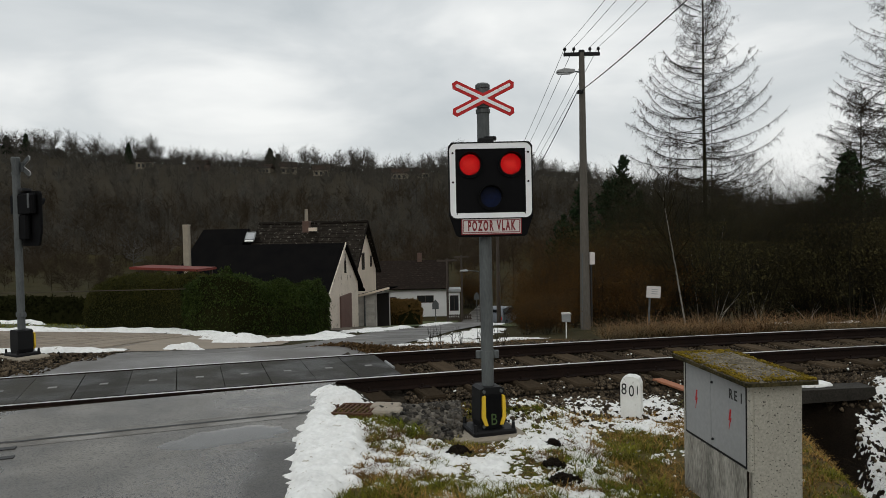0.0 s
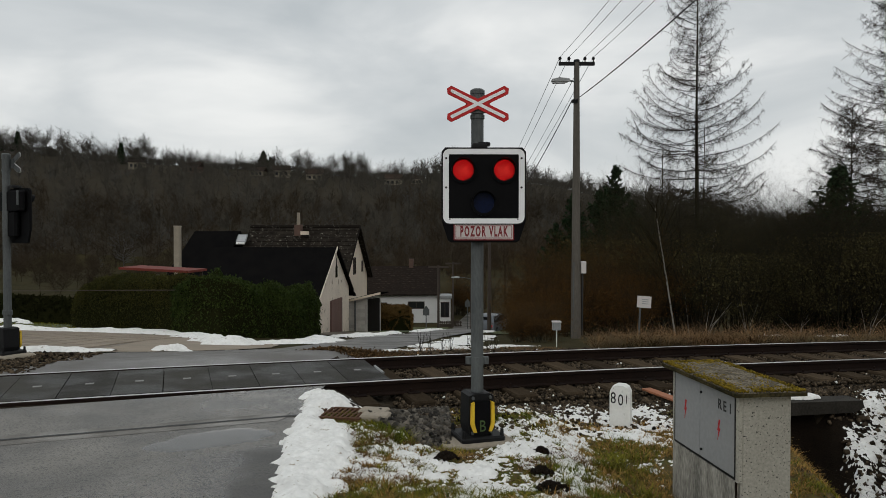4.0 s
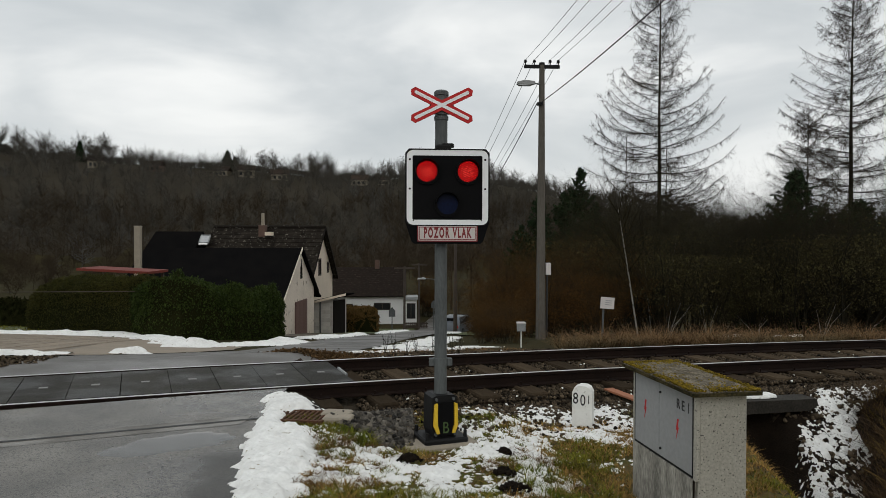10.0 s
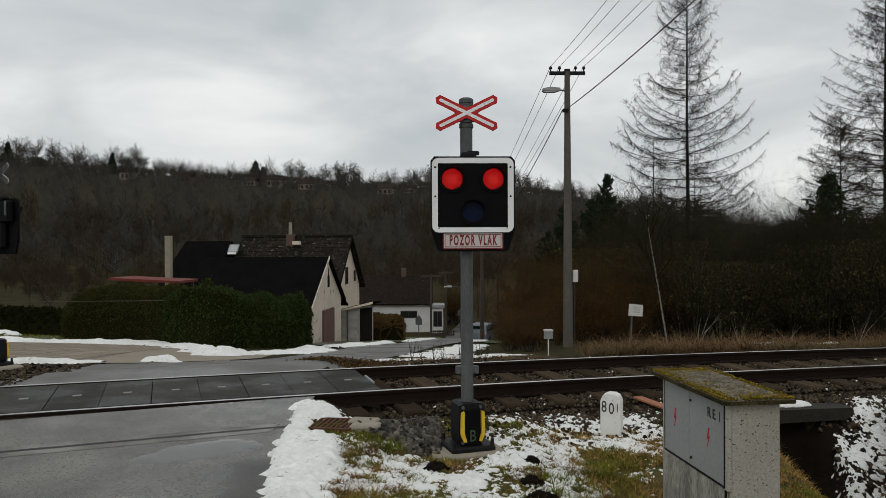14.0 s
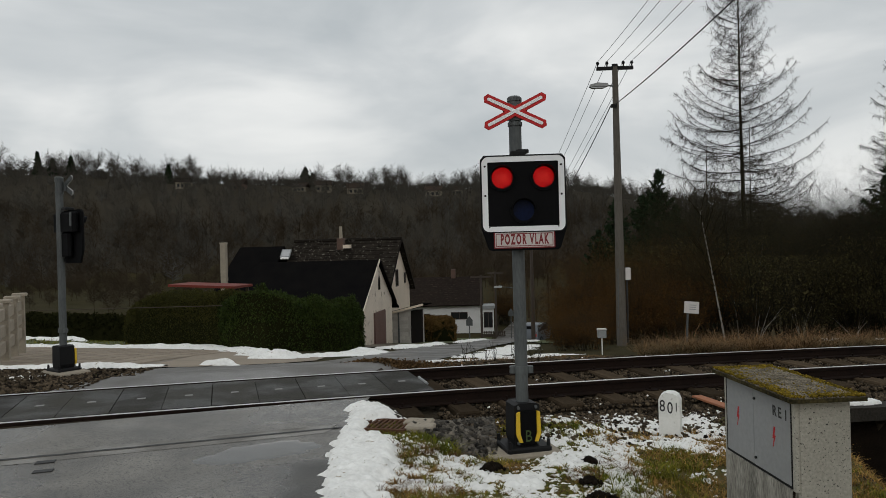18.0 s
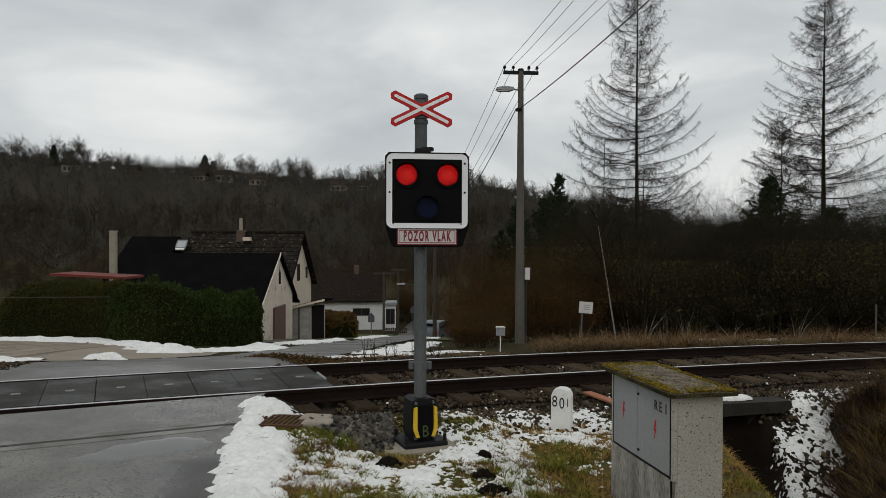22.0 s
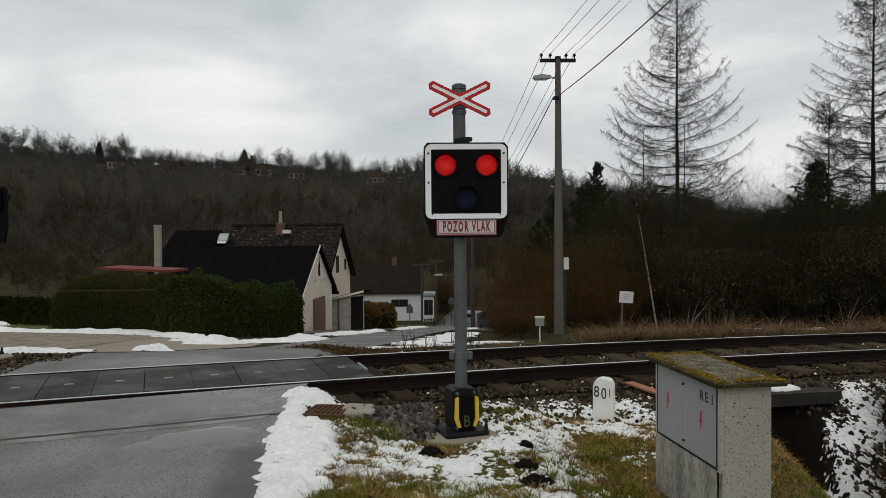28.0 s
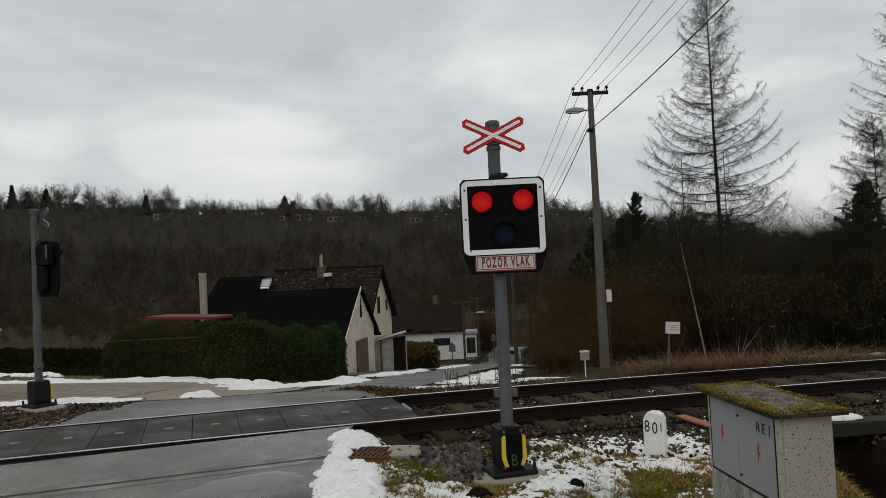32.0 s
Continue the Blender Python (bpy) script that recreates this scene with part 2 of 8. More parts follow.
M_RAILTOP = mat("polished_rail_head", (0.62, 0.61, 0.59), (0.44, 0.43, 0.41), rough=0.28, metal=1.0, scale=2, fine=60, bump=0.05)
M_SLEEPER = mat("weathered_sleeper", (0.034, 0.025, 0.016), (0.074, 0.054, 0.035), rough=1.0, scale=5, fine=40, bump=0.5, vary=0.4, stretch=(3, 0.3, 1), spec=0.03)
M_PANEL = mat("rubber_crossing_panel", (0.017, 0.0165, 0.014), (0.044, 0.041, 0.034), rough=0.42, rough_b=0.75, scale=1.5, fine=50, bump=0.5, vary=0.3, contrast=0.8, spec=0.13)
M_MARK = mat("grey_inset", (0.26, 0.25, 0.24), (0.15, 0.15, 0.145), rough=0.6)
M_CONC = mat("weathered_concrete", (0.43, 0.41, 0.355), (0.29, 0.275, 0.235), rough=0.85, scale=1.3, fine=60, bump=0.6, depth=0.006, contrast=0.6, spots=(0.050, 0.046, 0.039), spot_scale=85, spot_cut=0.64, spec=0.15)
M_PLINTH = mat("grainy_dark_concrete", (0.40, 0.38, 0.33), (0.150, 0.143, 0.125), rough=0.9, stretch=(1, 1, 0.22), scale=9, fine=90, bump=0.8, depth=0.006, contrast=0.7, spec=0.1)
M_PUDDLE = mat("rain_puddle", (0.040, 0.038, 0.034), (0.058, 0.055, 0.048), rough=0.06, rough_b=0.22, scale=1.2, fine=20, bump=0.03, spec=0.4)
M_CONC_DARK = mat("stained_concrete", (0.22, 0.205, 0.18), (0.11, 0.104, 0.09), rough=0.9, scale=4, fine=45, bump=0.6, depth=0.008, contrast=0.7, spec=0.2)
M_ROOFSLAB = mat("mossy_concrete_slab", (0.225, 0.195, 0.150), (0.100, 0.086, 0.062), rough=0.95, scale=9, fine=70, bump=0.7, depth=0.006, contrast=0.9, spots=(0.026, 0.021, 0.012), spot_scale=95, spot_cut=0.56, spec=0.06)
M_ALGAE = mat("algae_blackened_concrete", (0.072, 0.058, 0.026), (0.020, 0.018, 0.010), rough=0.95, scale=7, fine=50, bump=0.6, contrast=0.8, spec=0.06)
M_MOSS = mat("yellow_green_moss", (0.270, 0.185, 0.022), (0.110, 0.085, 0.016), rough=1.0, scale=12, fine=80, bump=1.0, depth=0.02, contrast=0.6, vary=0.5, spec=0.05)
M_STEELGREY = mat("grey_painted_steel", (0.300, 0.305, 0.305), (0.235, 0.240, 0.240), rough=0.5, scale=1.6, fine=30, bump=0.08, contrast=0.5)
M_GALV = mat("galvanised_steel", (0.115, 0.124, 0.124), (0.062, 0.067, 0.068), rough=0.6, metal=0.15, scale=7, fine=60, bump=0.1, contrast=0.5, stretch=(1, 1, 0.3), spec=0.25)
M_BLACK = mat("black_plastic", (0.007, 0.007, 0.008), (0.012, 0.012, 0.012), rough=0.55, scale=6, fine=60, bump=0.05, spec=0.14)
M_MATTBLACK = mat("matt_black_board", (0.003, 0.003, 0.0035), (0.005, 0.005, 0.0055), rough=0.7, scale=4, fine=40, bump=0.03, spec=0.08)
M_WHITE = mat("white_reflective_sheet", (0.86, 0.87, 0.88), (0.78, 0.79, 0.80), rough=0.45, scale=3, fine=40, bump=0.02, contrast=0.2)
M_SIGNWHITE = mat("off_white_sign_face", (0.60, 0.565, 0.545), (0.50, 0.47, 0.45), rough=0.5, scale=4, fine=40, bump=0.02, contrast=0.3)
M_RED = mat("red_sign_paint", (0.52, 0.022, 0.022), (0.44, 0.018, 0.020), rough=0.6, scale=4, fine=40, bump=0.02, spec=0.25)
M_SIGNRED = mat("dark_red_lettering", (0.20, 0.008, 0.012), (0.15, 0.007, 0.010), rough=0.55, scale=4, fine=40, bump=0)
M_YELLOW = mat("yellow_plastic", (0.72, 0.47, 0.02), (0.58, 0.37, 0.02), rough=0.5, scale=5, fine=40, bump=0.05)
M_GREENPAINT = mat("green_paint", (0.05, 0.09, 0.02), rough=0.6)
M_PAINTWHITE = mat("chipped_white_paint", (0.80, 0.80, 0.77), (0.66, 0.66, 0.62), rough=0.7, scale=6, fine=40, bump=0.3, contrast=0.4, spots=(0.35, 0.33, 0.3), spot_scale=22, spot_cut=0.68)
M_INK = mat("black_lettering", (0.012, 0.012, 0.012), rough=0.6, bump=0)
M_RUST = mat("rusty_cast_iron", (0.115, 0.055, 0.030), (0.060, 0.032, 0.020), rough=0.85, scale=10, fine=60, bump=0.4, spec=0.15)
M_RUSTPLATE = mat("orange_rusty_plate", (0.36, 0.13, 0.055), (0.25, 0.10, 0.05), rough=0.8, scale=6, fine=50, bump=0.3)
# molehill soil; the same near-black also stands for shade in the culvert
M_SOIL_SHADE = mat("black_soil_and_shade", (0.008, 0.006, 0.004), (0.016, 0.011, 0.007), rough=1.0, scale=9, fine=50, bump=1.0, depth=0.02, spec=0.1)
M_GRASS = mat("winter_grass_green", (0.078, 0.104, 0.008), (0.165, 0.138, 0.015), rough=0.8, scale=1.4, fine=8, bump=0, vary=0.6, contrast=0.6, spec=0.12)
M_STRAW = mat("dead_straw_grass", (0.33, 0.20, 0.060), (0.18, 0.105, 0.030), rough=0.85, scale=1.4, fine=8, bump=0, vary=0.6, contrast=0.6, spec=0.12)
M_DRYGRASS = mat("tall_dry_embankment_grass", (0.180, 0.108, 0.050), (0.080, 0.048, 0.024), rough=0.9, scale=0.5, fine=4, bump=0, vary=0.6, spec=0.05)
M_DULLGRASS = mat("dull_matted_grass", (0.110, 0.076, 0.038), (0.050, 0.040, 0.020), rough=0.9, scale=0.5, fine=4, bump=0, vary=0.6, spec=0.05)
M_BARK = mat("bare_bark", (0.034, 0.030, 0.020), (0.014, 0.0125, 0.009), rough=0.95, scale=3, fine=30, bump=0.4, spec=0.05)
M_TWIG = mat("brown_twigs", (0.040, 0.032, 0.016), (0.011, 0.009, 0.005), rough=0.95, scale=0.5, fine=6, bump=0, vary=0.6, spec=0.03)
M_TWIGRED = mat("russet_twigs", (0.120, 0.062, 0.018), (0.040, 0.023, 0.009), rough=0.95, scale=0.4, fine=5, bump=0, vary=0.5, spec=0.05)
M_LARCHTWIG = mat("grey_larch_twigs", (0.042, 0.032, 0.022), (0.020, 0.015, 0.011), rough=0.95, scale=0.6, fine=6, bump=0, vary=0.4, spec=0.05)
M_BIRCH = mat("pale_birch_bark", (0.26, 0.24, 0.205), (0.13, 0.115, 0.095), rough=0.8, scale=3, fine=20, bump=0.2, spots=(0.03, 0.03, 0.03), spot_scale=6, spot_cut=0.58)
# bark tone of the hill trees, paled in the colour for distance haze
M_FARWOOD = mat("hazed_far_wood", (0.068, 0.063, 0.053), (0.055, 0.050, 0.041), rough=1.0, scale=0.02, fine=0.2, bump=0, vary=0.10, spec=0.0)
M_NEEDLE = mat("dark_spruce_needles", (0.010, 0.021, 0.009), (0.019, 0.033, 0.013), rough=0.85, scale=1.0, fine=10, bump=0, vary=0.5, spec=0.1)
M_THUJA = mat("clipped_conifer_hedge", (0.050, 0.046, 0.009), (0.024, 0.027, 0.008), rough=0.85, scale=0.7, fine=9, bump=0, vary=0.45, spec=0.1)
M_IVY = mat("dark_ivy_leaves", (0.020, 0.034, 0.007), (0.036, 0.050, 0.010), rough=0.75, scale=0.9, fine=9, bump=0, vary=0.45, spec=0.08)
# shade among hedge leaves as a colour; also the low dark hedge's foliage
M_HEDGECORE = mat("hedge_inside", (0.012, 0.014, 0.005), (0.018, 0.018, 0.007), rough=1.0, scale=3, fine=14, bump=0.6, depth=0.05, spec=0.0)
M_BROWNHEDGE = mat("brown_beech_leaves", (0.185, 0.108, 0.034), (0.090, 0.056, 0.019), rough=0.9, scale=1, fine=8, bump=0, vary=0.4, spec=0.1)
M_PLASTER = mat("cream_plaster", (0.78, 0.69, 0.58), (0.62, 0.54, 0.45), rough=0.9, scale=0.9, fine=10, bump=0.3, contrast=0.6, spec=0.2, spots=(0.36, 0.31, 0.25), spot_scale=2.2, spot_cut=0.64)
M_PLASTER2 = mat("beige_plaster", (0.74, 0.63, 0.51), (0.62, 0.53, 0.42), rough=0.9, scale=0.9, fine=10, bump=0.3, contrast=0.5, spec=0.2)
M_WALLWHITE = mat("white_house_wall", (0.66, 0.66, 0.65), (0.56, 0.56, 0.55), rough=0.9, scale=1.0, fine=14, bump=0.2)
M_HILLWALL = mat("weathered_ochre_wall", (0.24, 0.21, 0.155), (0.16, 0.14, 0.11), rough=0.95, scale=0.5, fine=6, bump=0.2, spec=0.1)
M_BLOCK = mat("grey_concrete_block", (0.46, 0.435, 0.40), (0.35, 0.33, 0.30), rough=0.9, scale=3, fine=30, bump=0.3, vary=0.16)
M_ROOFBLACK = mat("black_roofing_felt", (0.0045, 0.0045, 0.005), (0.009, 0.0085, 0.008), rough=0.95, scale=1.5, fine=20, bump=0.3, spec=0.0)
M_ROOFTILE = mat("mottled_old_roof_tile", (0.014, 0.011, 0.009), (0.025, 0.021, 0.016), rough=0.95, scale=1.5, fine=12, bump=0.3, vary=0.5, spots=(0.12, 0.112, 0.095), spot_scale=7.5, spot_cut=0.635, spec=0.05)
M_ROOFBROWN = mat("brown_roof_tile", (0.034, 0.023, 0.017), (0.021, 0.015, 0.012), rough=0.95, scale=1, fine=12, bump=0.3, vary=0.55, spots=(0.040, 0.031, 0.023), spot_scale=4.6, spot_cut=0.58, spec=0.1)
M_REDROOF = mat("red_metal_roof", (0.17, 0.030, 0.020), (0.12, 0.026, 0.018), rough=0.7, scale=2, fine=20, bump=0.1, spec=0.2)
M_DOORBROWN = mat("brown_plank_door", (0.16, 0.088, 0.070), (0.12, 0.066, 0.053), rough=0.7, scale=3, fine=30, bump=0.2, stretch=(1, 1, 0.2))
M_DARKOPEN = mat("dark_stained_boards", (0.014, 0.011, 0.009), (0.009, 0.007, 0.006), rough=0.95, scale=3, fine=20, bump=0.2, spec=0.05)
M_PAVER = mat("sandy_paving_block", (0.29, 0.24, 0.185), (0.215, 0.18, 0.14), rough=0.8, scale=2.0, fine=40, bump=0.25, vary=0.14, spec=0.2)
M_PAVBED = mat("paving_joint_sand", (0.20, 0.170, 0.132), rough=0.95, scale=4, fine=40)
M_LAWN = mat("green_lawn", (0.050, 0.072, 0.016), (0.072, 0.078, 0.022), rough=0.9, scale=0.8, fine=12, bump=0.5, depth=0.04)
M_POLECONC = mat("grey_concrete_pole", (0.125, 0.113, 0.096), (0.078, 0.070, 0.060), rough=0.85, scale=1.5, fine=25, bump=0.2, stretch=(1, 1, 0.25), spec=0.15)
M_WOODPOLE = mat("dark_wooden_pole", (0.060, 0.045, 0.034), (0.04, 0.03, 0.023), rough=0.9, scale=2, fine=20, bump=0.2)
M_WIRE = mat("dark_cable", (0.02, 0.02, 0.02), rough=0.6, bump=0)
M_WIREGREY = mat("bare_line_wire", (0.20, 0.20, 0.205), rough=0.5, bump=0, metal=0.4)
M_CARPAINT = mat("dark_blue_grey_car_paint", (0.115, 0.130, 0.150), (0.090, 0.102, 0.118), rough=0.4, scale=1, fine=20, bump=0, coat=0.1)
M_GLASS = mat("dark_window_glass", (0.012, 0.013, 0.015), (0.018, 0.019, 0.02), rough=0.12, scale=1, fine=10, bump=0, spec=0.35)
M_TYRE = mat("tyre_rubber", (0.014, 0.014, 0.014), rough=0.85)
M_BRICK = mat("chimney_brick", (0.120, 0.068, 0.050), (0.070, 0.044, 0.034), rough=0.9, scale=4, fine=25, bump=0.4)
M_WOODFRAME = mat("brown_window_frame", (0.06, 0.04, 0.03), rough=0.7)
M_BLUELENS = mat("dark_blue_lens", (0.002, 0.008, 0.040), (0.001, 0.004, 0.018), rough=0.35, scale=10, fine=60, bump=0.1, spec=0.10)
M_DARKRED = mat("unlit_red_lens", (0.110, 0.005, 0.006), (0.060, 0.002, 0.003), rough=0.4, scale=20, fine=90, bump=0.1, spec=0.1)
M_REDGLOW = glow("lit_red_lens", (1.0, 0.010, 0.010), 0.80)
# slats added for the blink; their faint glow stands for the dimmed lens
M_LOUVRE = glow("dim_red_blink_slats", (1.0, 0.010, 0.012), 0.20)
M_REDCORE = glow("lit_red_lens_core", (1.0, 0.050, 0.035), 1.7)
M_METALSHEET = mat("pale_sheet_metal", (0.27, 0.28, 0.28), (0.20, 0.21, 0.21), rough=0.5, scale=6, fine=40)
M_LAMPGLASS = mat("street_lamp_cover", (0.45, 0.46, 0.47), rough=0.3)
M_MASONRY = mat("pale_fence_stone", (0.33, 0.285, 0.22), (0.235, 0.205, 0.16), rough=0.9, scale=4, fine=30, bump=0.4)


# ---------------------------------------------------------------- mesh helpers
class Geo:
    """Collects vertices and faces of one mesh."""

    def __init__(self):
        self.v, self.f = [], []

    def add(self, verts, faces):
        k = len(self.v)
        self.v += [tuple(p) for p in verts]
        self.f += [tuple(i + k for i in q) for q in faces]
        return self

    def box(self, x0, x1, y0, y1, z0, z1, m=None, c=0.0):
        """A box, its upright and top edges cut back by c."""
        if c:
            def ring(z, d):
                return [(x0 + c + d, y0 + d, z), (x1 - c - d, y0 + d, z), (x1 - d, y0 + c + d, z), (x1 - d, y1 - c - d, z),
                        (x1 - c - d, y1 - d, z), (x0 + c + d, y1 - d, z), (x0 + d, y1 - c - d, z), (x0 + d, y0 + c + d, z)]
            vs = ring(z0, 0) + ring(z1 - c, 0) + ring(z1, c * 0.7)
            fs = [tuple(range(7, -1, -1)), tuple(range(16, 24))]
            for r in (0, 8):
                fs += [(r + i, r + (i + 1) % 8, r + 8 + (i + 1) % 8, r + 8 + i) for i in range(8)]
        else:
            vs = [(x, y, z) for z in (z0, z1) for x, y in ((x0, y0), (x1, y0), (x1, y1), (x0, y1))]
            fs = [(3, 2, 1, 0), (4, 5, 6, 7), (0, 1, 5, 4), (1, 2, 6, 5), (2, 3, 7, 6), (3, 0, 4, 7)]
        if m is not None:
            vs = [m @ Vector(p) for p in vs]
        return self.add(vs, fs)

    def tube(self, pts, radii, n=12, caps=True):
        """A round tube through points."""
        pts = [Vector(p) for p in pts]
        if not hasattr(radii, "__len__"):
            radii = [radii] * len(pts)
        vs, fs = [], []
        for i, p in enumerate(pts):
            d = (pts[min(i + 1, len(pts) - 1)] - pts[max(i - 1, 0)]).normalized()
            a = d.cross(Vector((0, 0, 1)) if abs(d.z) < 0.9 else Vector((0, 1, 0))).normalized()
            b = d.cross(a)
            for j in range(n):
                t = 2 * math.pi * j / n
                vs.append(p + (a * math.cos(t) + b * math.sin(t)) * radii[i])
        for i in range(len(pts) - 1):
            fs += [(i * n + (j + 1) % n, i * n + j, (i + 1) * n + j, (i + 1) * n + (j + 1) % n) for j in range(n)]
        if caps:
            fs += [tuple(range(n)), tuple(reversed(range((len(pts) - 1) * n, len(pts) * n)))]
        return self.add(vs, fs)

    def prism(self, poly, axis, a, b):
        """A polygon of (u, v) pulled along an axis from a to b. x: u=y, v=z; y: u=x, v=z; z: u=x, v=y."""
        put = {"x": lambda u, v, w: (w, u, v), "y": lambda u, v, w: (u, w, v), "z": lambda u, v, w: (u, v, w)}[axis]
        n = len(poly)
        vs = [put(u, v, a) for u, v in poly] + [put(u, v, b) for u, v in poly]
        fs = [tuple(range(n)), tuple(reversed(range(n, 2 * n)))] + [(j, i, n + i, n + j) for i in range(n) for j in [(i + 1) % n]]
        return self.add(vs, fs)

    def ring(self, outer, inner, axis, a, b):
        """A frame between two outlines of equal count, pulled along an axis."""
        put = {"x": lambda u, v, w: (w, u, v), "y": lambda u, v, w: (u, w, v), "z": lambda u, v, w: (u, v, w)}[axis]
        n = len(outer)
        vs = [put(u, v, w) for w in (a, b) for o in (outer, inner) for u, v in o]
        fs = []
        for i in range(n):
            j = (i + 1) % n
            fs += [(i, j, n + j, n + i), (3 * n + i, 3 * n + j, 2 * n + j, 2 * n + i), (2 * n + i, 2 * n + j, j, i), (n + i, n + j, 3 * n + j, 3 * n + i)]
        return self.add(vs, fs)

    def mesh(self, name, material, smooth=False):
        me = bpy.data.meshes.new(name)
        me.from_pydata(self.v, [], self.f)
        me.materials.append(material)
        bm = bmesh.new()
        bm.from_mesh(me)
        bmesh.ops.recalc_face_normals(bm, faces=bm.faces)
        bm.to_mesh(me)
        bm.free()
        if smooth:
            me.polygons.foreach_set("use_smooth", [True] * len(me.polygons))
            me.set_sharp_from_angle(angle=radians(40))
        return me


def part(name, geo, material, parent=None, label="", smooth=False):
    """One mesh object under a thing or a part."""
    ob = new(name, geo.mesh(name, material, smooth) if isinstance(geo, Geo) else geo)
    ob.parent = parent
    return tagged(ob, label) if label else ob


def thing(name, at, label, category, group="", rz=0.0, kind=""):
    """An Empty at the thing's base."""
    ob = new(name)
    ob.empty_display_size = 0.1
    ob.matrix_basis = pose(*at, 0, 0, rz)
    return tagged(ob, label, category, group, kind)


def round_rect(x0, x1, z0, z1, r, n=5):
    out = []
    for cx, cz, a in ((x1 - r, z1 - r, 0), (x0 + r, z1 - r, 90), (x0 + r, z0 + r, 180), (x1 - r, z0 + r, 270)):
        out += [(cx + r * math.cos(radians(a + 90 * i / n)), cz + r * math.sin(radians(a + 90 * i / n))) for i in range(n + 1)]
    return out


def circle(cx, cz, r, n=28):
    return [(cx + r * math.cos(2 * math.pi * i / n), cz + r * math.sin(2 * math.pi * i / n)) for i in range(n)]


def array_mesh(name, co, faces, material):
    """A mesh from arrays: co (n, 3), faces (m, k)."""
    me = bpy.data.meshes.new(name)
    m, k = faces.shape
    me.vertices.add(len(co))
    me.vertices.foreach_set("co", np.ascontiguousarray(co, dtype=np.float32).ravel())
    me.loops.add(m * k)
    me.loops.foreach_set("vertex_index", np.ascontiguousarray(faces, dtype=np.int32).ravel())
    me.polygons.add(m)
    me.polygons.foreach_set("loop_start", np.arange(0, m * k, k, dtype=np.int32))
    me.polygons.foreach_set("loop_total", np.full(m, k, dtype=np.int32))
    me.update(calc_edges=True)
    me.materials.append(material)
    return me


def twig_mesh(name, segs, material):
    """Three-sided tapered sticks: segs (n, 8) of start, end and the two radii."""
    s = np.asarray(segs, dtype=float)
    p, q, r0, r1 = s[:, :3], s[:, 3:6], s[:, 6:7], s[:, 7:8]
    d = q - p
    d /= np.maximum(np.linalg.norm(d, axis=1, keepdims=True), 1e-6)
    ref = np.where(np.abs(d[:, 2:3]) < 0.9, [[0.0, 0.0, 1.0]], [[1.0, 0.0, 0.0]])
    a = np.cross(d, ref)
    a /= np.linalg.norm(a, axis=1, keepdims=True)
    b = np.cross(d, a)
    co = np.empty((len(s), 6, 3))
    for j in range(3):
        t = 2 * math.pi * j / 3
        w = a * math.cos(t) + b * math.sin(t)
        co[:, j], co[:, 3 + j] = p + w * r0, q + w * r1
    k = np.arange(len(s))[:, None] * 6
    f = np.concatenate([k + np.array([[j, (j + 1) % 3, 3 + (j + 1) % 3, 3 + j]]) for j in range(3)])
    return array_mesh(name, co.reshape(-1, 3), f, material)


def flat_twig_mesh(name, segs, material):
    """Far twigs as narrow upright strips, two triangles each."""
    s = np.asarray(segs, dtype=float)
    p, q, r0, r1 = s[:, :3], s[:, 3:6], s[:, 6:7], s[:, 7:8]
    a = np.cross(q - p, np.array([[0.0, 1.0, 0.0]]) + 0 * p)
    a /= np.maximum(np.linalg.norm(a, axis=1, keepdims=True), 1e-6)
    co = np.stack([p - a * r0, p + a * r0, q + a * r1, q - a * r1], 1)
    return array_mesh(name, co.reshape(-1, 3), np.arange(4 * len(s)).reshape(-1, 4), material)


def leaf_mesh(name, at, size, material, up=0.0, rng=None, long=1.6):
    """Small four-cornered leaves at the points, turned at random; up pulls their long side upright."""
    rng = rng or np.random.default_rng(5)
    n = len(at)
    a = rng.normal(size=(n, 3))
    a[:, 2] += up * np.sign(a[:, 2] + 1e-9)
    a /= np.linalg.norm(a, axis=1, keepdims=True)
    b = np.cross(a, rng.normal(size=(n, 3)))
    b /= np.linalg.norm(b, axis=1, keepdims=True)
    s = (size * rng.uniform(0.6, 1.3, n))[:, None]
    co = np.stack([at - a * s * long, at + b * s * 0.6, at + a * s * long, at - b * s * 0.6], 1).reshape(-1, 3)
    return array_mesh(name, co, np.arange(4 * n).reshape(-1, 4), material)


def text_mesh(words, size, material, thick=0.001, narrow=1.0, bold=0.0, space=1.0):
    """Flat lettering in the x-z plane, facing -y, centred."""
    cu = bpy.data.curves.new("lettering", "FONT")
    cu.body, cu.size, cu.align_x, cu.align_y, cu.extrude = words, size, "CENTER", "CENTER", thick
    cu.resolution_u = 3
    cu.offset, cu.space_character = bold, space
    tmp = new("lettering", cu)
    me = bpy.data.meshes.new_from_object(tmp.evaluated_get(bpy.context.evaluated_depsgraph_get()))
    bpy.data.objects.remove(tmp)
    me.transform(Matrix.Rotation(radians(90), 4, "X") @ Matrix.Diagonal((narrow, 1, 1, 1)))
    me.materials.clear()
    me.materials.append(material)
    return me


def wob(x, y, s=1.0, k=0.0):
    return noise.noise(Vector((x * s, y * s, k)))


def frac(x, y, s, k=0.0, octaves=4):
    return noise.fractal(Vector((x * s, y * s, k)), 1.0, 2.0, octaves)


# ---------------------------------------------------------------- the lie of the land
def smooth(a, b, x):
    t = min(1.0, max(0.0, (x - a) / (b - a)))
    return t * t * (3 - 2 * t)


